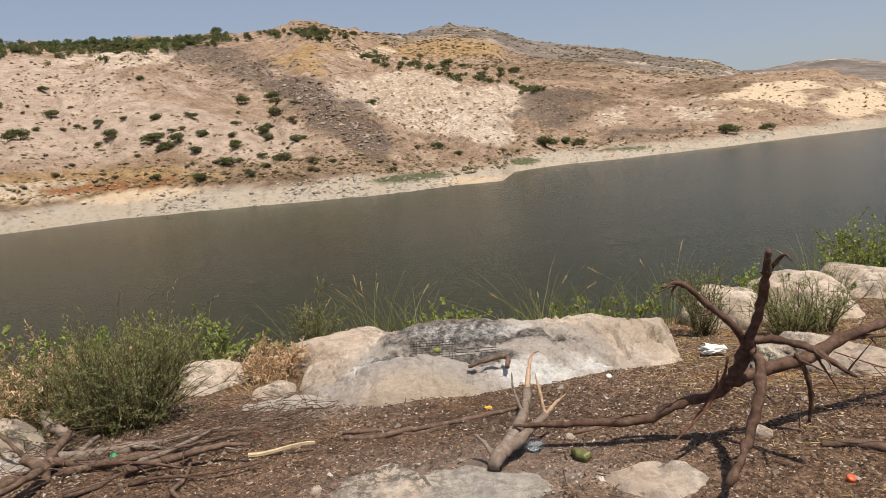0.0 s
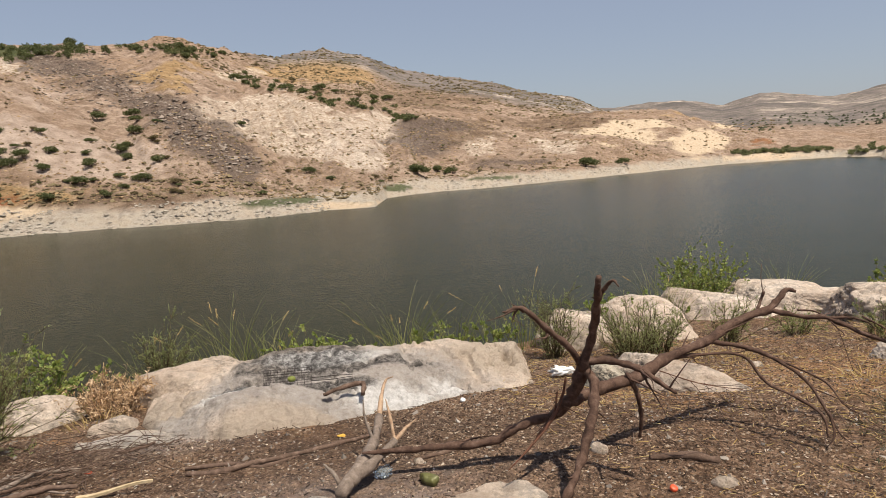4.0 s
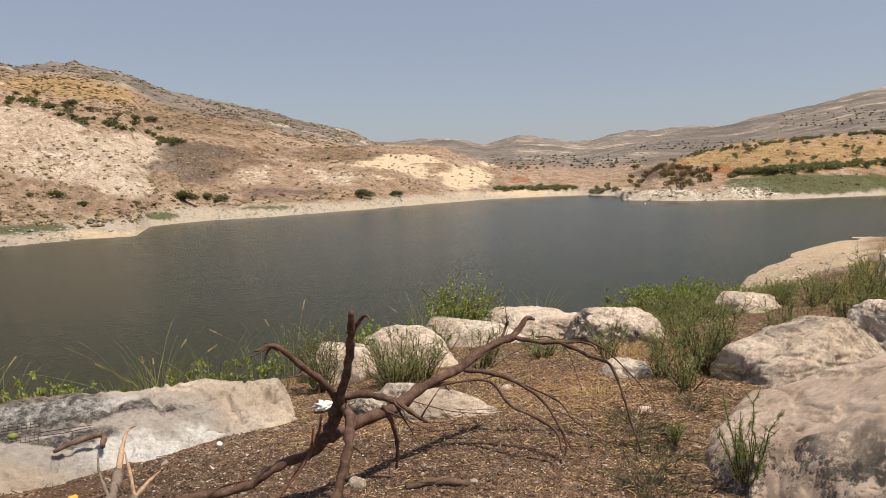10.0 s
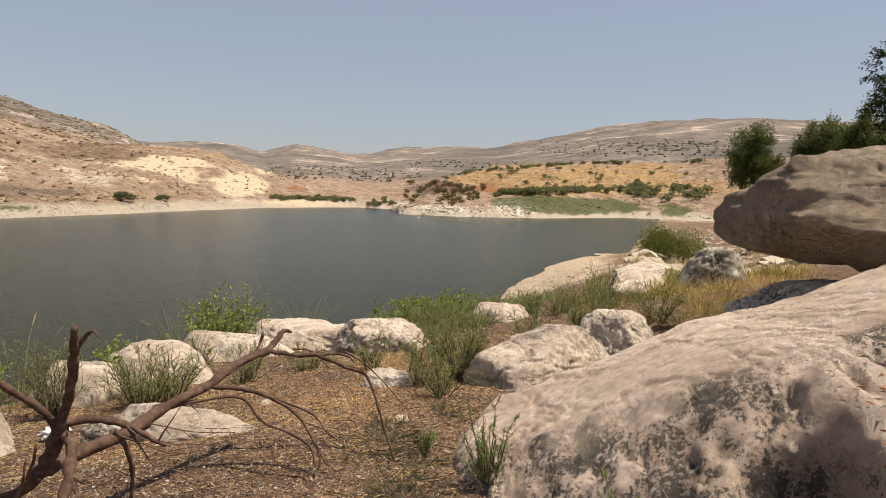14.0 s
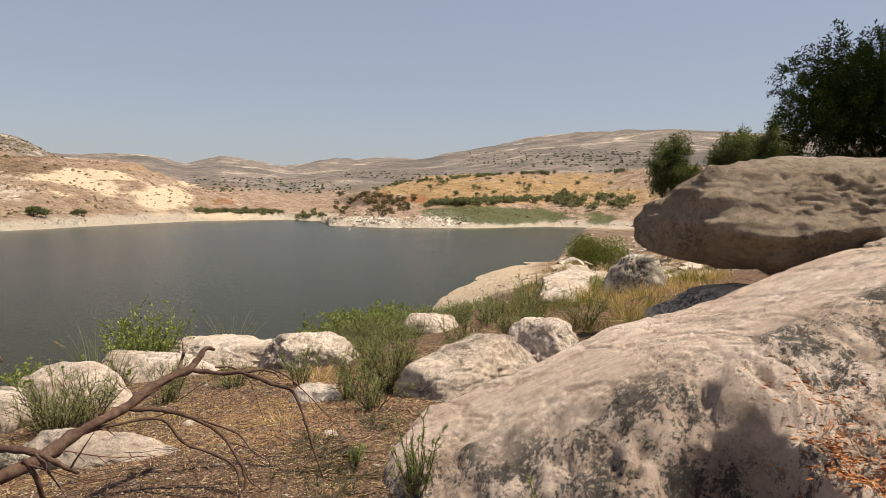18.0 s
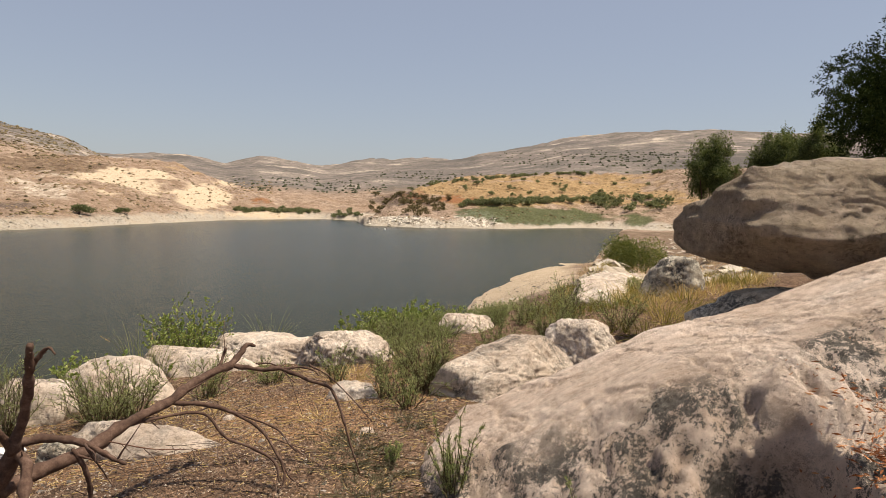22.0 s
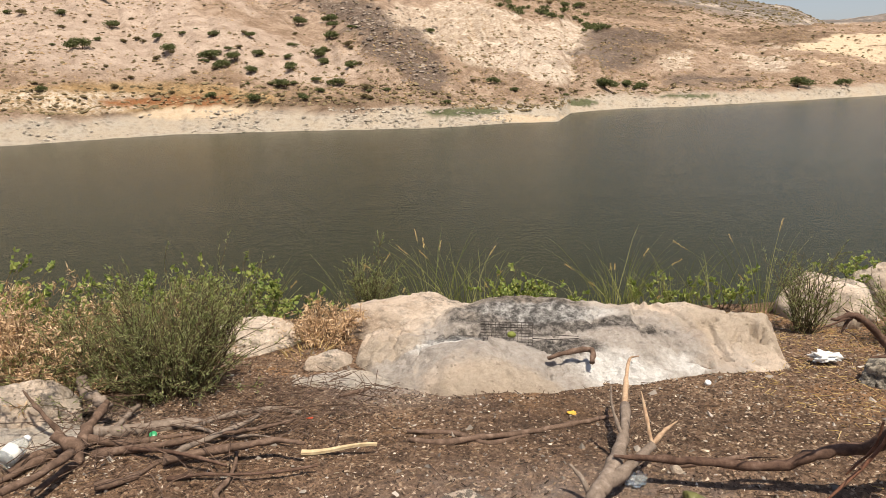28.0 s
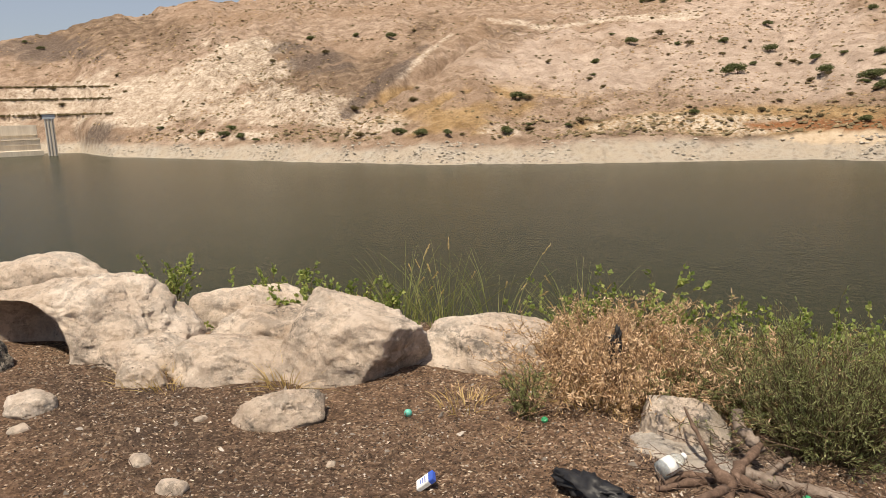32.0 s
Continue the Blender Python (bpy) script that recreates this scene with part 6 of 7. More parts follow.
for k, (x, y) in enumerate(((-4.98, 4.0), (-4.7, 4.3), (-5.3, 3.8), (-0.7, 6.0), (-0.45, 6.1), (0.8, 6.2), (2.0, 6.2))):
    grass((x, y), 0.35, 0.85, 260 + k, GRASS, "tall arching green grass at the bank's edge", 34, 0.32, heads=4)
for k, (x, y, h) in enumerate(((-4.95, 1.75, 0.16), (-5.1, 1.62, 0.14), (-4.4, 2.3, 0.22), (-3.4, 2.9, 0.14), (-3.25, 3.35, 0.22), (-2.95, 3.45, 0.2), (-2.7, 3.55, 0.16), (-3.0, 3.6, 0.25), (3.1, 4.5, 0.1), (4.6, 4.6, 0.16), (3.4, 3.6, 0.08), (2.9, 4.6, 0.1), (4.9, 4.9, 0.16), (8.2, 3.3, 0.35), (8.6, 3.1, 0.35), (7.6, 2.9, 0.35), (9.0, 4.0, 0.4), (10.2, 4.2, 0.5), (-1.4, 4.75, 0.12), (2.3, 4.45, 0.1))):
    grass((x, y), 0.3, h, 300 + k, STRAW, "dry yellow straw tuft on bare earth", 70, 0.75)
yellow_weed = leaf_mat("yellow_green_weed", (0.14, 0.12, 0.03), (0.22, 0.19, 0.05), (0.32, 0.27, 0.09))
for k in range(16):
    x, y = rg.uniform(6.6, 10.5), rg.uniform(2.2, 4.6)
    grass((x, y), 0.5, 0.28, 340 + k, yellow_weed, "low yellow-green weed among rocks", 110, 0.8, "yellow weeds")


# ---- trees and bushes farther off ----
def crown_leaves(centre, radii, count, size, rs, lobes=9, slim=0.4, down=0.0, tuft=(0.28, 0.5), spray=0.0):
    """Leaves on a cluster of uneven lobes, gathered in sprays."""
    c = rs.normal(size=(lobes, 3))
    c = unit(c) * rs.uniform(0.25, 0.75, (lobes, 1))
    c[:, 2] = np.abs(c[:, 2]) * 0.9 - 0.15
    rad = rs.uniform(*tuft, lobes)
    k = rs.randint(0, lobes, count)
    d = unit(rs.normal(size=(count, 3)))
    p = c[k] + d * (rad[k] * rs.uniform(0.25, 1.0, count) ** 0.5)[:, None]
    p = p * np.array(radii) + np.array(centre)
    if spray:
        # each spray: a leafy twig that points outwards
        heads = max(1, count // 36)
        h = rs.randint(0, heads, count)
        along_twig = rs.uniform(-1, 1, count)[:, None] * d[h] * spray * 1.5
        p = p[h] + along_twig + rs.normal(0, spray * 0.5, (count, 3))
        d = d[h]
    way = unit(0.5 * d + rs.normal(0, 1.0, d.shape) + np.array([0, 0, -down]))
    return leaf_quads(p, way, size * rs.uniform(0.6, 1.3, count), size * slim, rs)


def tree_object(name, height, radius, trunk_h, seed, leaves, size, leaf_material, label, category, slim=0.4, lobes=10, trunk_r=0.12, group="", down=0.0, limbs=6, squash=None, tuft=(0.28, 0.5), spray=0.0):
    rs = np.random.RandomState(seed)
    root = new(name)
    ch = (height - trunk_h) / 2
    trunk = [(0, 0, -0.4, trunk_r * 1.3), (0.03 * height * rs.normal(), 0.03 * height * rs.normal(), trunk_h * 0.6, trunk_r), (0, 0, trunk_h + ch * 0.5, trunk_r * 0.6)]
    part("trunk", mesh_of("trunk", *tube(trunk, 8, seed=seed), BARK), root)
    for k in range(limbs):
        a = rs.uniform(0, 6.28)
        o = np.array([math.cos(a), math.sin(a)]) * radius * rs.uniform(0.4, 0.75)
        z1 = trunk_h + ch * rs.uniform(0.3, 1.3)
        rows = [(0, 0, trunk_h * rs.uniform(0.5, 0.9), trunk_r * 0.6), (o[0] * 0.5, o[1] * 0.5, trunk_h * 0.8 + z1 * 0.2, trunk_r * 0.4), (o[0], o[1], z1, trunk_r * 0.12)]
        part("limb", mesh_of("limb", *tube(rows, 6, seed=seed + k), BARK), root)
    co, f = crown_leaves((0, 0, trunk_h + ch), (radius * 1.15, radius * 1.15, ch * 1.2 if squash is None else squash), leaves, size, rs, lobes, slim, down, tuft, spray)
    part("crown", mesh_of("crown", co, f, leaf_material, False), root)
    return tagged(root, label, category, group)


BUSHES = []
for k in range(5):
    b = tree_object("hill_bush", 1.0, 0.85, 0.08, 500 + k, 1000, 0.14, GREEN_BUSH if k < 3 else OLIVE_BUSH, "rounded dark green bush on the dry hillside" if k < 3 else "dusty olive-brown bush on the dry hillside", "bush", 0.6, 7, 0.05, "bushes on the hills", limbs=3)
    BUSHES.append(b)
used = set()


def place_bush(k, az, el, w, h=None, p=None):
    """A bush of that width where the slope is seen at that azimuth and height."""
    p = p or on_land(az, el)
    m = pose(p.x, p.y, p.z - 0.05 - 0.03 * w, 0, 0, (az * 77) % 360) @ Matrix.Diagonal((w / 2.5, w / 2.5, (h / 1.2 if h else 0.36 * w), 1))
    if k not in used:
        used.add(k)
        BUSHES[k].matrix_world = m
        return BUSHES[k]
    return copy_thing(BUSHES[k], m)


# azimuth, height and width in degrees
GREENS = ((-40.3, 3.6, 1.5), (-40.5, 2.6, 1.0), (-34.3, 4.6, 1.2), (-30.1, 2.4, 1.7), (-28.2, 3.9, 2.0), (-24.3, 2.2, 1.6), (-25.0, 3.0, 0.9), (-23.5, 3.3, 1.1), (-21.2, 3.2, 1.3), (-21.5, 1.6, 1.5), (-20.2, 2.2, 1.1), (-19.8, 1.6, 1.7), (-20.6, 0.9, 1.4),
          (-18.7, 3.2, 1.5), (-18.7, 0.6, 1.4), (-18.2, 1.7, 1.1), (-15.5, 2.4, 1.4), (-15.8, 1.5, 1.1), (-15.6, 0.7, 1.3), (-16.3, -0.4, 2.4), (-13.6, 1.7, 1.7), (-13.3, 1.0, 1.2), (-14.0, -0.2, 1.5), (-11.0, 0.8, 1.5), (-12.1, -0.6, 1.4), (-12.2, 3.9, 1.8),
          (-12.6, 3.0, 1.7), (-14.9, 4.0, 1.3), (-8.4, -1.1, 1.3), (-18.7, -1.5, 1.6), (-21.7, -1.3, 1.0), (-3.66, -2.15, 1.5))
for k, (a, e, w) in enumerate(GREENS):
    p = on_land(a, e - 0.15 * w)
    place_bush(k % 3, a, e, radians(w) * math.hypot(p.x, p.y) * 0.88, None, p)
MORE = ((-12.4, 4.0, 6), (-10.9, 3.5, 5), (-4.8, 3.1, 5), (-0.1, -0.85, 4), (5.3, -1.6, 5), (8.75, -1.35, 6), (11.6, -1.5, 5), (1.7, -1.5, 3.6), (-1.5, -0.7, 3.6), (22.3, -1.45, 8), (25.3, -1.4, 6), (5.7, -1.95, 4), (-5.1, 6.5, 8), (-3.3, 7.55, 8),
        (-0.7, 6.3, 8), (1.5, 5.6, 8), (2.6, 5.35, 8), (5.5, 4.7, 8), (6.8, 4.6, 8), (4.4, 4.9, 7), (8.5, -1.15, 5), (10.4, -1.3, 5), (-62.4, 5.8, 6), (-61.3, 4.8, 6), (-58.9, 6.0, 4), (-56.3, 5.85, 5), (-39.1, 5.4, 4), (-37.8, 4.7, 5),
        (-36, 4.95, 3), (-33.5, 4.4, 4.5), (-31.1, 4.4, 4), (-32, 2.4, 3), (-45.5, -1.2, 2.6), (-54, -1.75, 4), (-59, -1.7, 4),
        (-56, -1.6, 4), (-52, -1.7, 3), (-71, -1.0, 4), (-72.5, -0.8, 4), (-69.5, -1.3, 4), (-68.2, -1.5, 4), (-67, -1.7, 4), (-74, -0.6, 3))
for k, (a, e, w) in enumerate(MORE):
    place_bush(k % 5 if k % 3 else 0, a, e, w * 0.7)
rb = np.random.RandomState(8)
for k in range(44):
    # trees along the crest
    a = rb.uniform(-33, -13.5) if k < 32 else rb.uniform(-11.8, -5.6)
    e = float(np.interp(a, [-33, -26, -20, -15, -12, -9.8, -6.8, -5.5], [8.35, 8.5, 8.65, 8.9, 8.9, 8.7, 8.6, 8.35])) - rb.uniform(0, 0.75) * (k % 4 > 0)
    place_bush(k % 3, a, e, rb.uniform(3, 6), rb.uniform(2.0, 3.6) * (1.3 if k % 9 == 0 else 1))
for k in range(46):
    a = rb.uniform(-30, -9)
    place_bush(3 + k % 2 if k % 4 else k % 3, a, float(rb.uniform(-1.6, 3.6)) - 0.1 * (a + 20), rb.uniform(1.2, 2.6))
for k in range(50):
    a = rb.uniform(-84, 22)
    place_bush(3 + k % 2 if k % 4 else k % 3, a, float(rb.uniform(-1.8, 6.5)), rb.uniform(1.5, 3.4))


def tussocks(ps, s, rs, flat=0.75):
    """Small uneven domes, one a place."""
    n = len(ps)
    shape = np.array([[1, 0, 0.1], [0, 1, 0.1], [-1, 0, 0.1], [0, -1, 0.1], [0, 0, 1.0], [0.7, 0.7, 0.55], [-0.7, 0.6, 0.5], [-0.6, -0.7, 0.6], [0.7, -0.6, 0.5]])
    v = shape[None] * (1 + rs.normal(0, 0.25, (n, 9, 3))) * s[:, None, None] * np.array([1, 1, flat])
    co = (v + ps[:, None]).reshape(-1, 3)
    tri = np.array([[0, 5, 4], [5, 1, 4], [1, 6, 4], [6, 2, 4], [2, 7, 4], [7, 3, 4], [3, 8, 4], [8, 0, 4], [0, 1, 5], [1, 2, 6], [2, 3, 7], [3, 0, 8]])
    return co, (np.arange(n)[:, None, None] * 9 + tri[None]).reshape(-1, 3)


def scrub(name, count, seed, az, size, label, mat, low=13.0, high=330.0, bias=None):
    """Countless small dry tussocks on the slopes, in one mesh."""
    rs = np.random.RandomState(seed)
    a = rs.uniform(*az, count * 3)
    sh = (1.52 - WATER) / np.tan(np.radians(np.interp(a, *SHORE)))
    r = sh + low + (high - low) * rs.uniform(0, 1, count * 3) ** 1.5
    x, y = r * np.sin(np.radians(a)), r * np.cos(np.radians(a))
    keep = fbm(x * 0.035, y * 0.035, 120, 4) + 0.35 * fbm(x * 0.15, y * 0.15, 130, 3) > rs.uniform(0.45, 0.95, count * 3)
    a, r, x, y = (q[keep][:count] for q in (a, r, x, y))
    z = land(a, r)[0]
    n = len(a)
    s = size * rs.uniform(0.4, 1.3, n) ** 1.5 * (0.6 + r / 300)
    co, f = tussocks(np.stack([x, y, z - 0.1], 1), s, rs)
    return tagged(new(name, mesh_of(name, co, f, mat, False)), label, "scrub", kind="stuff")


SCRUB_A = leaf_mat("dry_scrub", (0.20, 0.135, 0.078), (0.30, 0.21, 0.125), (0.42, 0.30, 0.185), 0.1, 0.9)
SCRUB_B = leaf_mat("olive_scrub", (0.11, 0.088, 0.052), (0.165, 0.13, 0.078), (0.24, 0.19, 0.115), 0.15, 0.9)
scrub("dry_scrub", 22000, 11, (-88, 36), 0.24, "dry brown tussocks scattered over the hills", SCRUB_A)
scrub("olive_scrub", 9000, 12, (-88, 36), 0.34, "olive-brown low scrub scattered over the hills", SCRUB_B)
scrub("ridge_scrub", 6000, 15, (-10, 24), 0.42, "brown scrub along the high ridge", SCRUB_B, 200, 800)
scrub("shore_scrub", 1500, 13, (-66, 20), 0.42, "brown scrub at the foot of the hills", SCRUB_B, 12, 26)
scrub("headland_scrub", 1400, 14, (43.5, 72), 0.3, "dry scrub on the headland", SCRUB_B, 4, 220)


GROVE = leaf_mat("grove_leaves", (0.05, 0.056, 0.036), (0.08, 0.085, 0.055), (0.11, 0.11, 0.07), 0.1, 0.9)


def orchard():
    """Far olive groves in rows."""
    rs = np.random.RandomState(31)
    ps = []
    for a0, a1, e0, e1, n in ((54, 70, 3.2, 4.3, 260), (44, 56, 1.9, 2.5, 130), (33, 45, 0.6, 1.7, 160), (61, 68, 3.9, 4.5, 60)):
        for _ in range(n):
            a = rs.uniform(a0, a1)
            p = on_land(a, round(float(rs.uniform(e0, e1)) * 6) / 6 + 0.02 * rs.normal(), 480)
            ps.append((p.x, p.y, p.z))
    ps = np.array(ps)
    co, f = tussocks(ps - np.array([0, 0, 0.4]), rs.uniform(0.9, 1.7, len(ps)), rs, 1.1)
    return tagged(new("olive_grove", mesh_of("olive_grove", co, f, GROVE, False)), "far grey-green olive groves in rows", "trees", kind="stuff")


orchard()


def put_tree(ob, az, d, z=None, turn=0, sink=0.2):
    zz = float(land(np.array([float(az)]), np.array([float(d)]))[0][0]) if z is None else z
    ob.matrix_world = pose(d * math.sin(radians(az)), d * math.cos(radians(az)), zz - sink, 0, 0, turn)


BUSH_OLIVE = leaf_mat("olive_green_leaves", (0.07, 0.088, 0.022), (0.13, 0.15, 0.038), (0.24, 0.24, 0.07))
GREEN_MID = leaf_mat("eucalyptus_leaves", (0.045, 0.062, 0.018), (0.095, 0.12, 0.036), (0.18, 0.20, 0.075), 0.3)
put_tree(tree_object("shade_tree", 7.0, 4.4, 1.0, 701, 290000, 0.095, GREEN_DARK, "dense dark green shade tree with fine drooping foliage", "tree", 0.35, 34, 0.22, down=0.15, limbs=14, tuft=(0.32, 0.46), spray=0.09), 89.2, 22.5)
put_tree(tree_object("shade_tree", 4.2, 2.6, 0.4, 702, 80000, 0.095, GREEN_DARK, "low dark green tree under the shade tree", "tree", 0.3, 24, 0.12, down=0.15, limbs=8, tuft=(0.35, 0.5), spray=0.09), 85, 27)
put_tree(tree_object("eucalyptus", 16.0, 3.5, 4.0, 703, 34000, 0.26, GREEN_MID, "tall eucalyptus with ragged green crown", "tree", 0.4, 24, 0.22, "eucalyptus trees", 0.4, tuft=(0.16, 0.34), spray=0.35), 70.7, 88)
put_tree(tree_object("eucalyptus", 15.5, 2.6, 4.0, 704, 24000, 0.24, GREEN_MID, "tall eucalyptus with ragged green crown", "tree", 0.4, 22, 0.2, "eucalyptus trees", 0.4, tuft=(0.16, 0.34), spray=0.35), 75.0, 86)
put_tree(tree_object("eucalyptus", 14.5, 2.4, 3.5, 705, 20000, 0.24, GREEN_MID, "eucalyptus with ragged green crown beside the shade tree", "tree", 0.4, 20, 0.2, "eucalyptus trees", 0.4, tuft=(0.16, 0.34), spray=0.35), 77.4, 80)
put_tree(tree_object("dry_tree", 9.5, 2.2, 2.0, 706, 5000, 0.28, OLIVE_BUSH, "half-dry brown tree between eucalyptus", "tree", 0.35, 12, 0.12), 73, 80)
put_tree(tree_object("green_bush", 2.5, 1.45, 0.1, 707, 9000, 0.11, BUSH_OLIVE, "rounded bright green bush beside the beach", "bush", 0.4, 16, 0.05, squash=1.5), 65.3, 32, -1.7)
shrub((4.72, 7.66, -0.78), 0.62, 1.04, 171, "leafy", "airy green sapling at the bank's edge", "green_bush", "bushes on the bank", 3.2)


def far_wood(name, spots, seed, leaf, mat, label):
    """Many bushes or trees too far off to count: ragged clumps of leaves in one mesh."""
    rs = np.random.RandomState(seed)
    cos, fs, n = [], [], 0
    for a, e, w, h in spots:
        p = on_land(a, e)
        co, f = crown_leaves((p.x, p.y, p.z + 0.42 * h), (w / 2, w / 2, 0.55 * h), 130, leaf * w / 6, rs, 6, 0.7)
        cos.append(co)
        fs.append(f + n)
        n += len(co)
    return tagged(new(name, mesh_of(name, np.vstack(cos), np.vstack(fs), mat, False)), label, "trees", kind="stuff")


rw = np.random.RandomState(19)
CREST = AZ(-36, 8.35, -26, 8.5, -20, 8.65, -15, 8.9, -12, 8.95, -9.8, 8.9, -6.8, 8.75, -5.5, 8.4)
spots = []
for k in range(230):
    a = rw.uniform(-37, -15)
    spots.append((a, float(np.interp(a, *CREST)) - abs(rw.normal(0, 0.45)), rw.uniform(3, 6.5), rw.uniform(2.5, 4.5)))
for k in range(40):
    a = rw.uniform(-13, -5.6)
    spots.append((a, float(np.interp(a, *CREST)) - abs(rw.normal(0, 0.25)), rw.uniform(3, 5), rw.uniform(2, 3.6)))
for k in range(60):
    a = rw.uniform(-4.5, 9)
    spots.append((a, 6.6 - 0.28 * (a + 4.5) + rw.normal(0, 0.25), rw.uniform(3, 6), rw.uniform(1.5, 2.6)))
far_wood("crest_wood", spots, 20, 0.9, GREEN_BUSH, "band of dark green trees along the hill's crest")
# leaf green lightened and greyed to stand in for haze over the distance
HAZY_BUSH = leaf_mat("hazed_green_leaves", (0.11, 0.125, 0.065), (0.17, 0.18, 0.10), (0.24, 0.245, 0.145), 0.35, 0.9)
spots = []
for k in range(75):
    # a hedge along the foot of the fields
    a = rw.uniform(51, 62.5)
    spots.append((a, -0.12 + 0.06 * (a - 51) + rw.normal(0, 0.09), rw.uniform(3.5, 6), rw.uniform(2.5, 4.0)))
for k in range(70):
    # trees along the field's upper rim
    a = rw.uniform(46, 67)
    spots.append((a, float(np.interp(a, [46, 49.5, 57.7, 64.5, 67], [1.0, 1.75, 2.55, 2.8, 2.85])) - abs(rw.normal(0, 0.08)), rw.uniform(3, 5), rw.uniform(1.6, 2.8)))
for k in range(30):
    a = rw.uniform(47, 66)
    spots.append((a, rw.uniform(0.5, 2.2), rw.uniform(2.5, 4.5), rw.uniform(2, 3)))
for k in range(30):
    a = rw.uniform(61.5, 67.5)
    spots.append((a, rw.uniform(-0.3, 0.9), rw.uniform(4, 8), rw.uniform(3, 5)))
far_wood("headland_wood", spots, 21, 1.0, HAZY_BUSH, "haze-paled green bushes in hedges on the headland")
spots = []
for k in range(46):
    spots.append((rw.uniform(43.7, 50.5), rw.uniform(-1.1, 0.6), rw.uniform(3, 6), rw.uniform(2, 3.6)))
far_wood("cliff_scrub", spots, 23, 1.0, OLIVE_BUSH, "olive-brown scrub on the broken cliff")
spots = []
for k in range(55):
    spots.append((rw.uniform(33.2, 39.8), -0.95 + rw.normal(0, 0.07), rw.uniform(3, 5), rw.uniform(1.2, 2.2)))
for k in range(14):
    spots.append((rw.uniform(40.3, 43.0), -1.1 + rw.normal(0, 0.12), rw.uniform(3, 5), rw.uniform(1.5, 2.6)))
far_wood("shore_wood", spots, 24, 1.0, HAZY_BUSH, "low haze-paled bushes behind the sandy shore")


def bank_weeds(name, count, seed, az, rad, high, mat, label):
    """Dry weeds too many to count on the slope beside the beach."""
    rs = np.random.RandomState(seed)
    a, r = rs.uniform(*az, count * 2), rs.uniform(*rad, count * 2)
    x, y = r * np.sin(np.radians(a)), r * np.cos(np.radians(a))
    keep = fbm(x * 0.5, y * 0.5, seed, 3) > rs.uniform(0.35, 0.65, count * 2)
    a, r, x, y = (q[keep][:count] for q in (a, r, x, y))
    z = land(a, r)[0]
    n = len(a)
    k = 22
    p = np.repeat(np.stack([x, y, z - 0.02], 1), k, 0)
    s = np.repeat(high * rs.uniform(0.5, 1.3, n), k)
    p[:, :2] += rs.normal(0, 1, (n * k, 2)) * (0.4 * s)[:, None]
    d = unit(np.stack([rs.normal(0, 0.5, n * k), rs.normal(0, 0.5, n * k), np.ones(n * k)], 1))
    co, f = leaf_quads(p, d, s * rs.uniform(0.5, 1.1, n * k), 0.03 * s + 0.004, rs)
    return tagged(new(name, mesh_of(name, co, f, mat, False)), label, "weeds", kind="stuff")


bank_weeds("dry_weeds", 600, 51, (60, 76), (9, 34), 0.17, STRAW, "dry yellow weeds on the slope beside the beach")
bank_weeds("yellow_weeds", 260, 52, (60, 74), (8.5, 30), 0.22, yellow_weed, "yellow-green weeds on the slope beside the beach")
bank_weeds("dry_weeds", 500, 53, (61, 76), (34, 110), 0.6, DRY_BROWN, "dry brown weeds on the bank under the trees")
bank_weeds("bank_grass", 220, 54, (50, 57), (10.5, 13.5), 0.26, GREEN_FINE, "low green weeds at the top of the beach")

spots = []
for k in range(150):
    # clipped growth along the cut terraces above the dam
    spots.append((-86.5 + 9.3 * (k // 3) / 49 + 0.05 * rw.normal(), (0.62, 1.7, 2.55)[k % 3], rw.uniform(1.6, 2.8), 0.9))
far_wood("terrace_growth", spots, 22, 0.9, OLIVE_BUSH, "low brown growth in lines along the cut terraces")


def strewn_stones(name, count, seed, az, rad, keep, size, mat, label):
    """Countless stones on the slopes where keep(az, height, beyond shore) allows."""
    rs = np.random.RandomState(seed)
    a = rs.uniform(*az, count)
    sh = (1.52 - WATER) / np.tan(np.radians(np.interp(a, *SHORE)))
    r = sh + rs.uniform(*rad, count)
    z = land(a, r)[0]
    ok = keep(a, np.degrees(np.arctan2(z - 1.52, r)), rs)
    a, r, z = a[ok], r[ok], z[ok]
    s = size * rs.uniform(0.3, 1.4, len(a)) ** 2
    co, f = tussocks(np.stack([r * np.sin(np.radians(a)), r * np.cos(np.radians(a)), z - 0.15 * s], 1), s, rs, 0.7)
    return tagged(new(name, mesh_of(name, co, f, mat, False)), label, "stones", kind="stuff")


def stone_mat(name, stops):
    m = Mat(name, rough=0.95, spec=0.15)
    m.color(m.ramp(m.island(), stops))
    m.bump(m.noise(m.world(), 3.0, 5, 0.7), 0.4, 0.1)
    return m.m


def in_gully(a, e, rs):
    mid = np.interp(e, [-0.4, 1.3, 2.5, 4.4, 5.3, 7.0, 8.0], [-5.0, -5.9, -8.4, -9.8, -12.2, -15.2, -18.5])
    return (np.abs(a - mid) < np.interp(e, [-0.5, 3, 8], [1.6, 3.0, 5.5]) * np.abs(rs.normal(0, 0.7, len(a)))) & (e > -0.8)


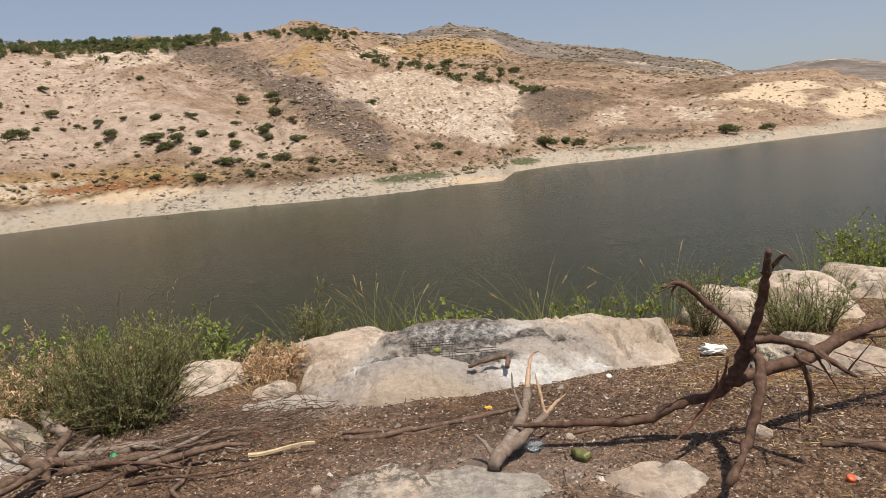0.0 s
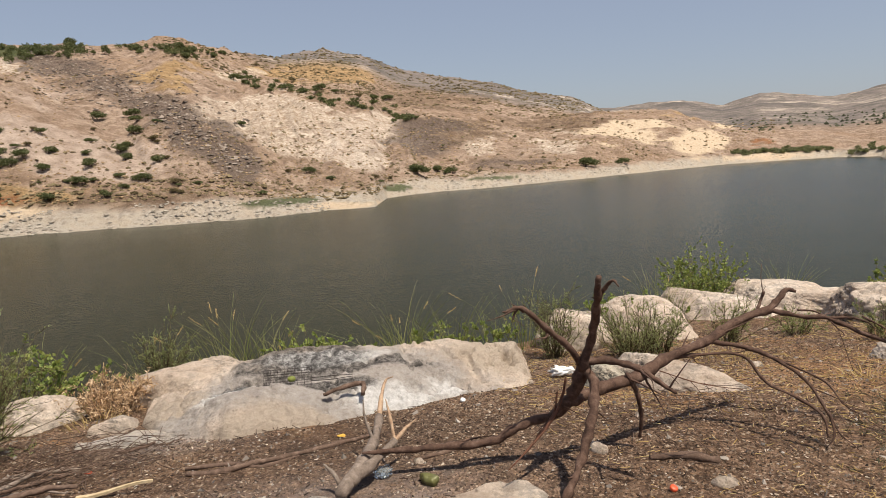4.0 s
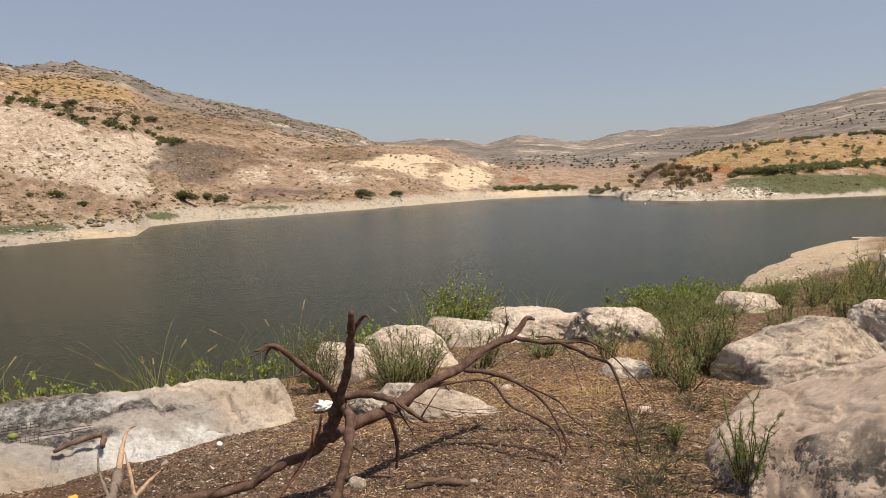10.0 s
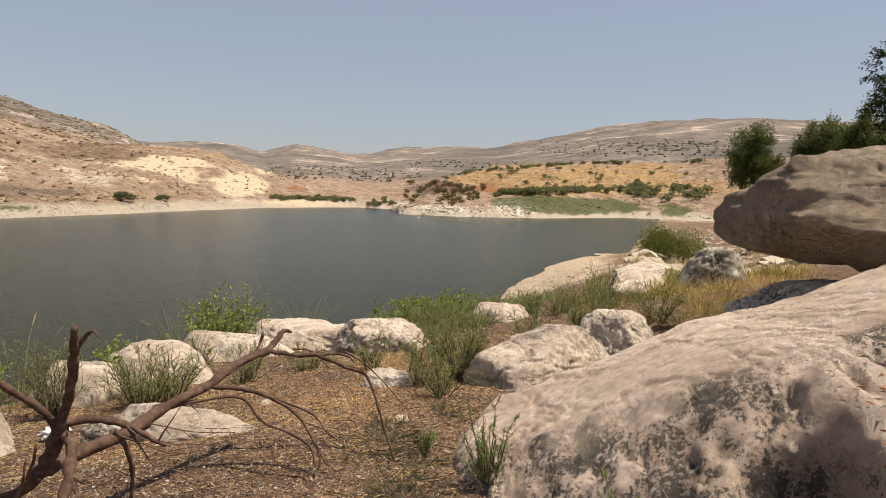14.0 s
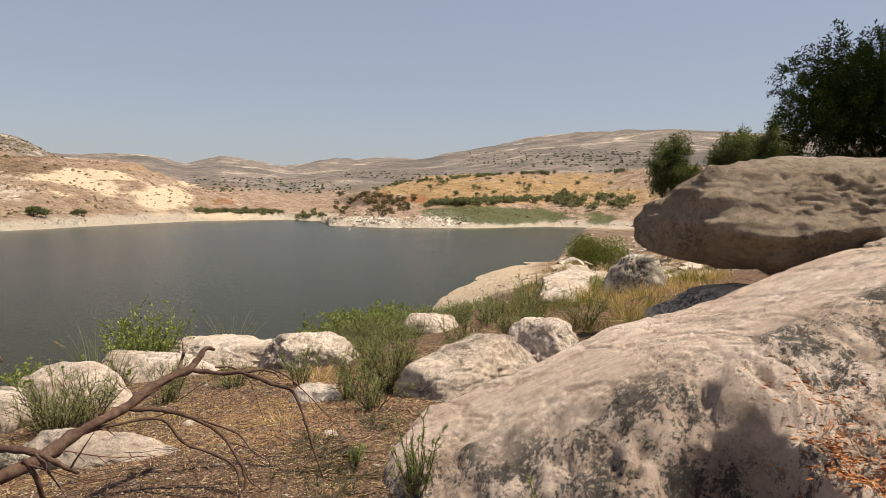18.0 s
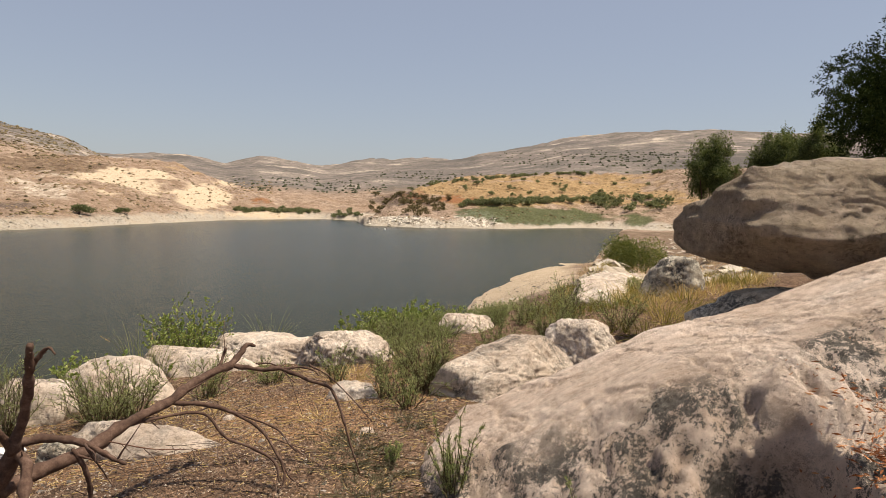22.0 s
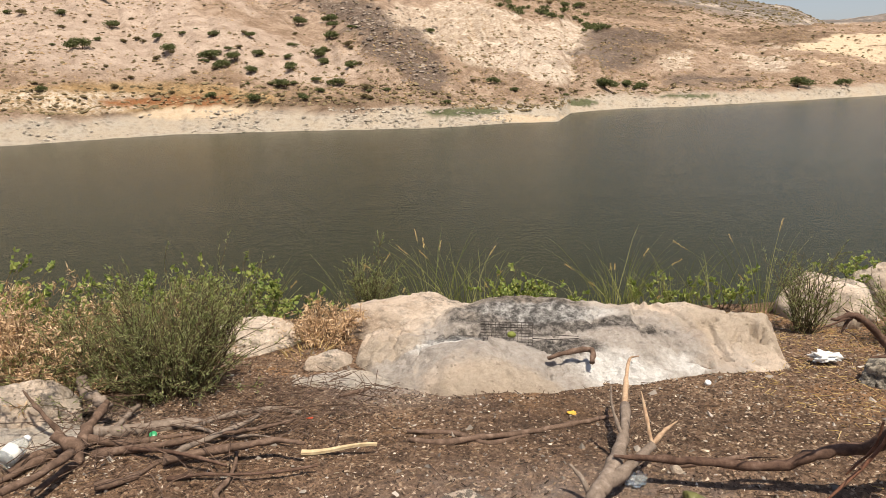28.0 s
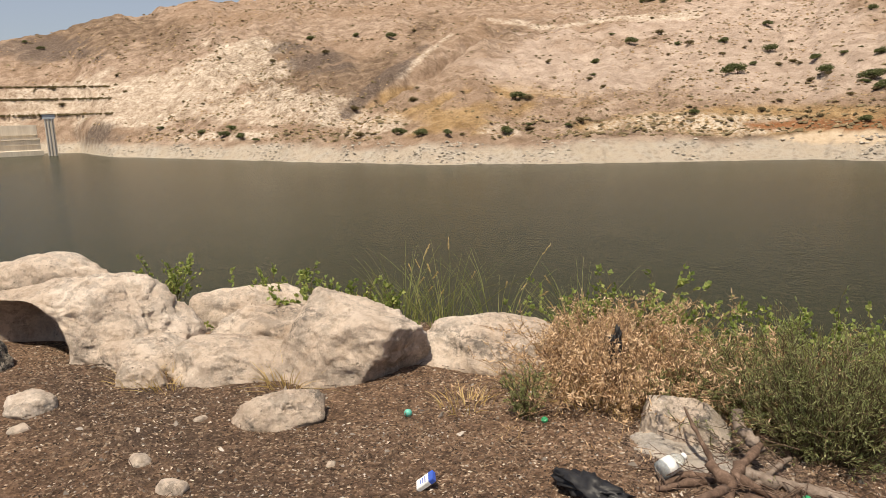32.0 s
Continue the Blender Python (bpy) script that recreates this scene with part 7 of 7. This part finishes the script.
strewn_stones("dark_scree", 12000, 41, (-19, -3), (10, 300), in_gully, 0.42, stone_mat("dark_scree_stone", [(0.0, (0.10, 0.082, 0.07)), (0.5, (0.18, 0.145, 0.12)), (1.0, (0.32, 0.265, 0.22))]), "dark brown scree filling the gully between two hills")
strewn_stones("shore_stones", 7000, 42, (-84, 44), (0.2, 10), lambda a, e, rs: fbm(a * 0.6, a * 0, 77, 4) > rs.uniform(0.35, 0.75, len(a)), 0.23, stone_mat("shore_stone", [(0.0, (0.17, 0.15, 0.125)), (0.5, (0.30, 0.265, 0.22)), (1.0, (0.43, 0.39, 0.33))]), "pale grey stones on the drawn-down shore")
strewn_stones("headland_stones", 260, 43, (43.6, 54), (0.2, 12), lambda a, e, rs: e < -1.1, 0.42, stone_mat("headland_stone", [(0.0, (0.20, 0.17, 0.14)), (0.5, (0.45, 0.40, 0.34)), (1.0, (0.66, 0.61, 0.53))]), "broken white rocks along the headland")


def bank_stones(name, count, seed, az, rad, size, mat, label):
    rs = np.random.RandomState(seed)
    a, r = rs.uniform(*az, count), rs.uniform(*rad, count)
    z = land(a, r)[0]
    s = size * rs.uniform(0.25, 1.4, count) ** 2
    co, f = tussocks(np.stack([r * np.sin(np.radians(a)), r * np.cos(np.radians(a)), z - 0.2 * s], 1), s, rs, 0.6)
    return tagged(new(name, mesh_of(name, co, f, mat, False)), label, "stones", kind="stuff")


PALE_STONE = stone_mat("bank_stone", [(0.0, (0.16, 0.13, 0.10)), (0.4, (0.36, 0.30, 0.235)), (1.0, (0.58, 0.51, 0.42))])
bank_stones("bank_stones", 900, 61, (61.5, 76), (16, 60), 0.28, PALE_STONE, "broken pale stones on the bank beside the beach")
bank_stones("bank_stones", 1200, 62, (62, 74), (60, 200), 0.3, PALE_STONE, "broken pale rocks on the far bank")
bank_stones("beach_stones", 500, 63, (50, 61), (22, 80), 0.10, PALE_STONE, "small stones strewn over the beach")

# ---- litter and small things ----
def plain(name, col, rough=0.5, metal=0.0, spec=0.5, vary=0.12):
    m = Mat(name, rough=rough, metal=metal, spec=spec)
    v = m.coords("Object")
    m.color(m.mix(m.ramp(m.noise(v, 30.0, 5, 0.6), [(0.35, 0.0), (0.7, 1.0)]), col, tuple(c * (1 - vary * 3) + 0.02 for c in col)))
    m.bump(m.noise(v, 60.0, 4, 0.6), 0.2, 0.002)
    return m.m


def lathe(name, profile, mat, sides=20):
    """A turned form from (radius, height) rows."""
    pr = np.array(profile, float)
    ang = np.linspace(0, 2 * np.pi, sides, endpoint=False)
    co = np.stack([pr[:, 0:1] * np.cos(ang), pr[:, 0:1] * np.sin(ang), np.repeat(pr[:, 1:2], sides, 1)], -1).reshape(-1, 3)
    n = len(pr)
    f = [(i * sides + j, i * sides + (j + 1) % sides, (i + 1) * sides + (j + 1) % sides, (i + 1) * sides + j) for i in range(n - 1) for j in range(sides)]
    f += [tuple(range(sides))[::-1], tuple((n - 1) * sides + j for j in range(sides))]
    return mesh_of(name, co, f, mat)


def box_mesh(name, size, mat, bevel=0.002):
    bm = bmesh.new()
    bmesh.ops.create_cube(bm, size=1.0)
    for v in bm.verts:
        v.co = Vector((v.co.x * size[0], v.co.y * size[1], v.co.z * size[2]))
    bmesh.ops.bevel(bm, geom=bm.edges[:], offset=bevel, segments=2, affect="EDGES")
    return from_bm(name, bm, mat)


def on_ground(ob, x, y, lift=0.0, rx=0, ry=0, rz=0):
    ob.matrix_world = pose(x, y, floor_z(x, y) + lift, rx, ry, rz)
    return ob


WHITE = plain("white_plastic", (0.78, 0.78, 0.76), 0.4)
BLUE = plain("blue_print", (0.03, 0.10, 0.50), 0.5)
GREENP = plain("green_plastic", (0.02, 0.30, 0.12), 0.35)
TEAL = plain("teal_plastic", (0.10, 0.45, 0.36), 0.4)
REDP = plain("orange_red_plastic", (0.75, 0.10, 0.03), 0.4)
YELLOWP = plain("yellow_print", (0.75, 0.42, 0.05), 0.5)
BLACKP = plain("black_plastic_film", (0.012, 0.012, 0.014), 0.5, spec=0.25)
IRON = plain("rusty_wire", (0.06, 0.045, 0.04), 0.7, 0.6)
LIME = plain("lime_peel", (0.17, 0.20, 0.03), 0.5)
CLEAR = Mat("clear_plastic", rough=0.12, spec=0.5)
CLEAR.b.inputs["Transmission Weight"].default_value = 0.85
CLEAR.b.inputs["IOR"].default_value = 1.2
CLEAR.color((0.86, 0.92, 0.93))
CLEAR = CLEAR.m


def bottle():
    root = new("plastic_bottle")
    part("body", lathe("body", [(0.02, 0), (0.038, 0.004), (0.04, 0.02), (0.038, 0.05), (0.04, 0.08), (0.036, 0.1), (0.02, 0.125), (0.014, 0.132)], CLEAR), root)
    cap = part("cap", lathe("cap", [(0.015, 0), (0.0155, 0.004), (0.0155, 0.016), (0.012, 0.018)], WHITE), root, "white screw cap")
    cap.location = (0, 0, 0.13)
    lab = part("paper_label", lathe("paper_label", [(0.0405, 0.03), (0.041, 0.05), (0.0405, 0.075)], WHITE), root, "torn white paper label")
    return tagged(on_ground(root, -2.2, 2.98, 0.05, 74, 8, 165) , "crushed clear plastic bottle lying on the earth", "bottle")


def cigarette_pack():
    root = new("cardboard_pack")
    part("box", box_mesh("box", (0.056, 0.022, 0.088), WHITE), root)
    lid = part("lid", box_mesh("lid", (0.057, 0.023, 0.026), BLUE), root, "blue printed lid")
    lid.location = (0, 0, 0.034)
    for k in range(3):
        b = part("print_bar", box_mesh("print_bar", (0.040 - 0.008 * k, 0.0006, 0.005), BLUE, 0.0002), root)
        b.location = (0, -0.0113, 0.005 - 0.012 * k)
    return tagged(on_ground(root, -2.82, 2.2, 0.035, -52, 12, -35), "blue and white cardboard pack thrown away", "packet")


def bag(name, x, y, size, seed, mat, label, lift=0.0):
    co, f = ico(4)
    n = noise3(co, 1.3, seed)
    c2 = co * (0.62 + 2.2 * n + 2.4 * np.abs(noise3(co, 2.6, seed + 2)) + 1.3 * np.abs(noise3(co, 7.0, seed + 5)))[:, None]
    c2 = c2 / np.abs(c2).max(0) * np.array(size) / 2
    c2[:, 2] -= c2[:, 2].min()
    return tagged(on_ground(new(name, mesh_of(name, c2, f, mat)), x, y, lift), label, "bag")


def grill_basket():
    """A wire grilling basket, its handle pointing away."""
    root = new("grill_basket")

    def wire(name, rows):
        part(name, mesh_of(name, *tube(rows, 5, 0.0, per=1), IRON), root)

    for k in range(15):
        x = -0.19 + 0.38 * k / 14
        wire("wire", [(x, -0.1, 0, 0.0016), (x, 0.1, 0, 0.0016)])
        wire("wire", [(x, 0.1, 0, 0.0016), (x, 0.1, 0.05, 0.0016)])
    for k in range(7):
        y = -0.1 + 0.2 * k / 6
        wire("wire", [(-0.19, y, 0.002, 0.0016), (0.19, y, 0.002, 0.0016)])
    for z in (0.0, 0.025, 0.05):
        wire("rim", [(-0.19, 0.1, z, 0.0022), (0.19, 0.1, z, 0.0022)])
    for s in (-0.02, 0.02):
        wire("handle", [(0.19, s, 0.0, 0.003), (0.34, s * 1.3, 0.0, 0.003), (0.52, s * 0.6, 0.005, 0.003)])
    root.matrix_world = pose(-0.13, 4.42, 0.13, 18, 0, -3) @ Matrix.Scale(0.8, 4)
    return tagged(root, "rusty wire grill basket lying on the hearth rock", "grill")


bottle()
cigarette_pack()
grill_basket()
lime = tagged(new("lime_half", mesh_of("lime_half", boulder((0.055, 0.045, 0.04), 5, 3, rough=0.04, round_=0.8)[0], ico(3)[1], LIME)), "squeezed green lime on the grill", "fruit")
lime.matrix_world = pose(-0.1, 4.38, 0.14)
bag("plastic_bag", -2.3, 2.66, (0.42, 0.2, 0.12), 3, BLACKP, "crumpled black plastic bag on the earth")
bag("plastic_bag", -3.02, 3.72, (0.1, 0.07, 0.34), 8, BLACKP, "torn black plastic bag caught in the dry bush", 0.12)
bag("plastic_bag", 1.78, 4.62, (0.22, 0.14, 0.1), 11, WHITE, "crumpled white plastic bag beside the hearth rock")
bag("wrapper", 0.33, 2.98, (0.1, 0.07, 0.05), 14, CLEAR, "crumpled clear wrapper beside the log")
bag("wrapper", 10.0, 4.3, (0.25, 0.16, 0.1), 15, TEAL, "crumpled teal wrapper among weeds")
bag("wrapper", 0.17, 3.7, (0.05, 0.04, 0.015), 17, YELLOWP, "small yellow printed wrapper on the earth")
bag("wrapper", -1.1, 3.62, (0.05, 0.03, 0.015), 19, REDP, "small orange wrapper on the earth")
# a squeezed lime half on the earth, tagged as a can
lime_co = boulder((0.11, 0.06, 0.055), 23, 4, rough=0.12, round_=0.5)[0]
tagged(on_ground(new("can", mesh_of("can", lime_co, ico(4)[1], plain("dull_lime", (0.13, 0.13, 0.04), 0.5, 0.2))), 0.52, 2.86, 0.0, 0, 0, 125), "squeezed dull green lime half beside the log", "can")
for mat, x, y, label in ((REDP, 1.5, 2.53, "orange-red bottle cap on the earth"), (GREENP, -2.95, 3.06, "green bottle cap on the earth"), (GREENP, -1.75, 3.35, "green bottle cap on the earth"), (WHITE, 0.95, 4.15, "white bottle cap on the earth")):
    tagged(on_ground(new("bottle_cap", lathe("bottle_cap", [(0.014, 0), (0.017, 0.002), (0.017, 0.014), (0.013, 0.017)], mat)), x, y, 0.004, 25, 10, 0), label, "bottle cap", "bottle caps")
ball = tagged(on_ground(new("plastic_ball", mesh_of("plastic_ball", ico(3)[0] * 0.022, ico(3)[1], TEAL)), -3.53, 2.6, 0.02), "small teal plastic ball beside a boulder", "ball")


# ---- crumbs of wood and stone on the earth ----
def strewn(count, seed, x, y, hole=None):
    rs = np.random.RandomState(seed)
    p = np.stack([rs.uniform(*x, count), rs.uniform(*y, count)], 1)
    d = p - np.array([0.1, 0.1])
    r = np.hypot(*d.T)
    over = p[:, 1] - np.interp(p[:, 0], *EDGE)
    dens = fbm(p[:, 0] * 1.5, p[:, 1] * 1.5, seed, 3)
    p = p[(over < 0.1) & (r > 0.9) & (dens > rs.uniform(0.2, 0.7, count))]
    return p, near_ground(p[:, 0], p[:, 1]), rs


def crumbs(name, count, seed, length, width, thick, mat, label, category, x=(-6.5, 6.5), y=(0.8, 6.0)):
    """Low three-sided to four-sided splinters, each with its own ridge."""
    p, z, rs = strewn(count, seed, x, y)
    n = len(p)
    l, w, t = (s * rs.uniform(0.35, 1.5, n) for s in (length, width, thick))
    a = rs.uniform(0, np.pi, n)
    tilt = rs.normal(0, 0.25, n)
    corner = np.array([[-1, -1, 0], [1, -0.7, 0], [1, 0.8, 0], [-1, 1, 0], [0.1, 0.0, 1]], float)
    v = corner[None] * (1 + rs.normal(0, 0.25, (n, 5, 3))) * np.stack([l / 2, w / 2, t], 1)[:, None]
    v[:, 4, :2] += rs.normal(0, 0.2, (n, 2)) * np.stack([l, w], 1)
    v[..., 2] += v[..., 0] * np.sin(tilt)[:, None]
    c, s = np.cos(a)[:, None], np.sin(a)[:, None]
    co = np.stack([v[..., 0] * c - v[..., 1] * s + p[:, :1], v[..., 0] * s + v[..., 1] * c + p[:, 1:], v[..., 2] + z[:, None] + 0.001], -1).reshape(-1, 3)
    q = np.array([[0, 1, 4], [1, 2, 4], [2, 3, 4], [3, 0, 4]])
    f = (np.arange(n)[:, None, None] * 5 + q[None]).reshape(-1, 3)
    return tagged(new(name, mesh_of(name, co, f, mat, False)), label, category, kind="stuff")


def chips_mat(name, stops):
    m = Mat(name, rough=0.9, spec=0.15)
    m.color(m.ramp(m.island(), stops))
    return m.m


CHIP = chips_mat("wood_chip", [(0.0, (0.028, 0.02, 0.016)), (0.4, (0.11, 0.075, 0.054)), (0.72, (0.24, 0.17, 0.12)), (0.93, (0.34, 0.265, 0.195)), (1.0, (0.58, 0.50, 0.41))])
PEBBLE = chips_mat("pebble", [(0.0, (0.10, 0.086, 0.077)), (0.4, (0.22, 0.19, 0.162)), (0.8, (0.33, 0.29, 0.25)), (1.0, (0.48, 0.435, 0.385))])
crumbs("wood_chips", 120000, 21, 0.016, 0.005, 0.003, CHIP, "brown and tan wood chips strewn over the earth", "wood chips")
crumbs("bark_crumbs", 110000, 22, 0.013, 0.009, 0.005, CHIP, "small crumbs of bark over the earth", "bark")
crumbs("pebbles", 16000, 23, 0.012, 0.010, 0.006, PEBBLE, "small grey and pale pebbles in the earth", "pebbles")
crumbs("gravel", 900, 24, 0.03, 0.024, 0.014, PEBBLE, "coarse pale gravel in the earth", "gravel")


def twig_litter(name, count, seed, x, y, length, mat, label, high=0.03):
    p, z, rs = strewn(count, seed, x, y)
    n = len(p)
    a = rs.uniform(0, 2 * np.pi, n)
    d = np.stack([np.cos(a), np.sin(a), rs.normal(0, 0.12, n)], 1)
    t = np.linspace(-0.5, 0.5, 4)[None, :, None]
    l = length * rs.uniform(0.3, 1.3, n)
    path = np.concatenate([p, (z + 0.006 + high * rs.uniform(0, 1, n))[:, None]], 1)[:, None] + d[:, None] * t * l[:, None, None]
    path = path + np.cumsum(rs.normal(0, 0.10, path.shape), 1) * (l / 4)[:, None, None]
    path[..., 2] = np.maximum(path[..., 2], near_ground(path[..., 0], path[..., 1]) + 0.002)
    co, f = thin_tubes(path, 0.0028, 0.0012)
    return tagged(new(name, mesh_of(name, co, f, mat)), label, "twigs", kind="stuff")


twig_litter("twig_litter", 2600, 31, (-6, 6), (0.9, 5.8), 0.11, STICK_MAT, "thin brown twigs strewn over the earth", 0.012)
twig_litter("straw_litter", 9000, 32, (1.2, 6.4), (1.6, 6.2), 0.05, STRAW, "yellow straw bits over the earth", 0.012)
twig_litter("twig_heap", 380, 33, (-1.5, -0.75), (3.3, 4.1), 0.24, STICK_MAT, "heap of thin dark twigs beside the firewood", 0.1)
twig_litter("twig_heap", 260, 34, (-2.3, -1.2), (2.8, 3.6), 0.24, STICK_MAT, "loose thin twigs round the firewood", 0.1)
twig_litter("twig_heap", 220, 35, (1.2, 2.6), (2.6, 3.7), 0.26, STICK_MAT, "loose thin twigs under the dead limb", 0.05)
RUSSET = chips_mat("russet_leaf", [(0.0, (0.20, 0.07, 0.03)), (0.5, (0.38, 0.15, 0.06)), (1.0, (0.52, 0.28, 0.14))])


def russet_litter():
    """Fallen leaves caught in the hollows of the slab."""
    rs = np.random.RandomState(77)
    S, W = rs.normal(1.55, 0.13, 1300), rs.normal(2.35, 0.25, 1300)
    S = np.concatenate([S, rs.normal(1.45, 0.12, 500)])
    W = np.concatenate([W, rs.normal(2.0, 0.15, 500)])
    z = slab_height(S, W)
    ok = z > 0.02
    x, y = slab_world(S[ok], W[ok])
    pl = np.stack([x, y, z[ok] + 0.012 + 0.02 * rs.uniform(0, 1, ok.sum())], 1)
    d = unit(np.stack([rs.normal(size=len(pl)), rs.normal(size=len(pl)), rs.normal(0, 0.3, len(pl))], 1))
    co, f = leaf_quads(pl, d, rs.uniform(0.02, 0.05, len(pl)), 0.009, rs)
    return tagged(new("leaf_litter", mesh_of("leaf_litter", co, f, RUSSET, False)), "fallen russet leaves caught on the slab", "leaves", kind="stuff")


russet_litter()


# ---- the dam and its intake tower ----
CONCRETE = Mat("weathered_concrete", rough=0.9, spec=0.2)
_v = CONCRETE.world()
CONCRETE.color(CONCRETE.mix(CONCRETE.ramp(CONCRETE.noise(CONCRETE.world((1, 1, 0.15)), 0.5, 6, 0.7), [(0.4, 0.0), (0.65, 0.7)]), (0.60, 0.54, 0.45), (0.42, 0.36, 0.29)))
CONCRETE.bump(CONCRETE.noise(_v, 1.0, 5, 0.6), 0.3, 0.1)
CONCRETE = CONCRETE.m
DARKC = plain("pale_steel_rail", (0.45, 0.42, 0.40), 0.6)


def polar(az, d):
    return d * math.sin(radians(az)), d * math.cos(radians(az))


def intake_tower():
    root = new("intake_tower")
    x, y = polar(-81.2, 243)
    root.matrix_world = pose(x, y, WATER - 1.5, 0, 0, 81)
    body = part("shaft", box_mesh("shaft", (2.6, 3.0, 12.5), CONCRETE, 0.1), root)
    body.location = (0, 0, 6.2)
    for k in (-1.0, -0.2, 0.7):
        g = part("guide_rail", box_mesh("guide_rail", (0.22, 0.3, 12.4), DARKC, 0.02), root)
        g.location = (k, -1.62, 6.2)
    top = part("cabin", box_mesh("cabin", (3.4, 3.4, 1.3), plain("pale_blue_paint", (0.45, 0.50, 0.55)), 0.08), root)
    top.location = (0, 0, 13.0)
    roof = part("roof", box_mesh("roof", (3.9, 3.9, 0.25), CONCRETE, 0.04), root)
    roof.location = (0, 0, 13.8)
    return tagged(root, "slim concrete intake tower with a small cabin", "tower")


def dam():
    root = new("dam")
    x, y = polar(-92, 255)
    root.matrix_world = pose(x, y, WATER, 0, 0, 88)
    wall = part("parapet_wall", box_mesh("parapet_wall", (90, 1.2, 4.5), CONCRETE, 0.1), root)
    wall.location = (0, 6, 7.0)
    face = part("stepped_face", box_mesh("stepped_face", (90, 6, 5.2), CONCRETE, 0.1), root)
    face.location = (0, 4, 2.2)
    apron = part("apron", box_mesh("apron", (90, 9, 2.6), CONCRETE, 0.1), root)
    apron.location = (0, 0, 0.2)
    for k, zz in enumerate((3.2, 5.0, 6.2)):
        lip = part("ledge", box_mesh("ledge", (90, 0.5, 0.22), CONCRETE, 0.04), root)
        lip.location = (0, 0.9 - 0.1 * k + (4.4 if zz > 5 else 0), zz)
    return tagged(root, "weathered concrete dam wall across the reservoir's end", "dam", kind="structure")


intake_tower()
dam()
buoy = tagged(new("buoy", mesh_of("buoy", ico(3)[0] * np.array([0.3, 0.3, 0.35]), ico(3)[1], WHITE)), "small white buoy floating on the lake", "buoy")
bx, by = polar(45.0, 230)
buoy.matrix_world = pose(bx, by, WATER + 0.12)
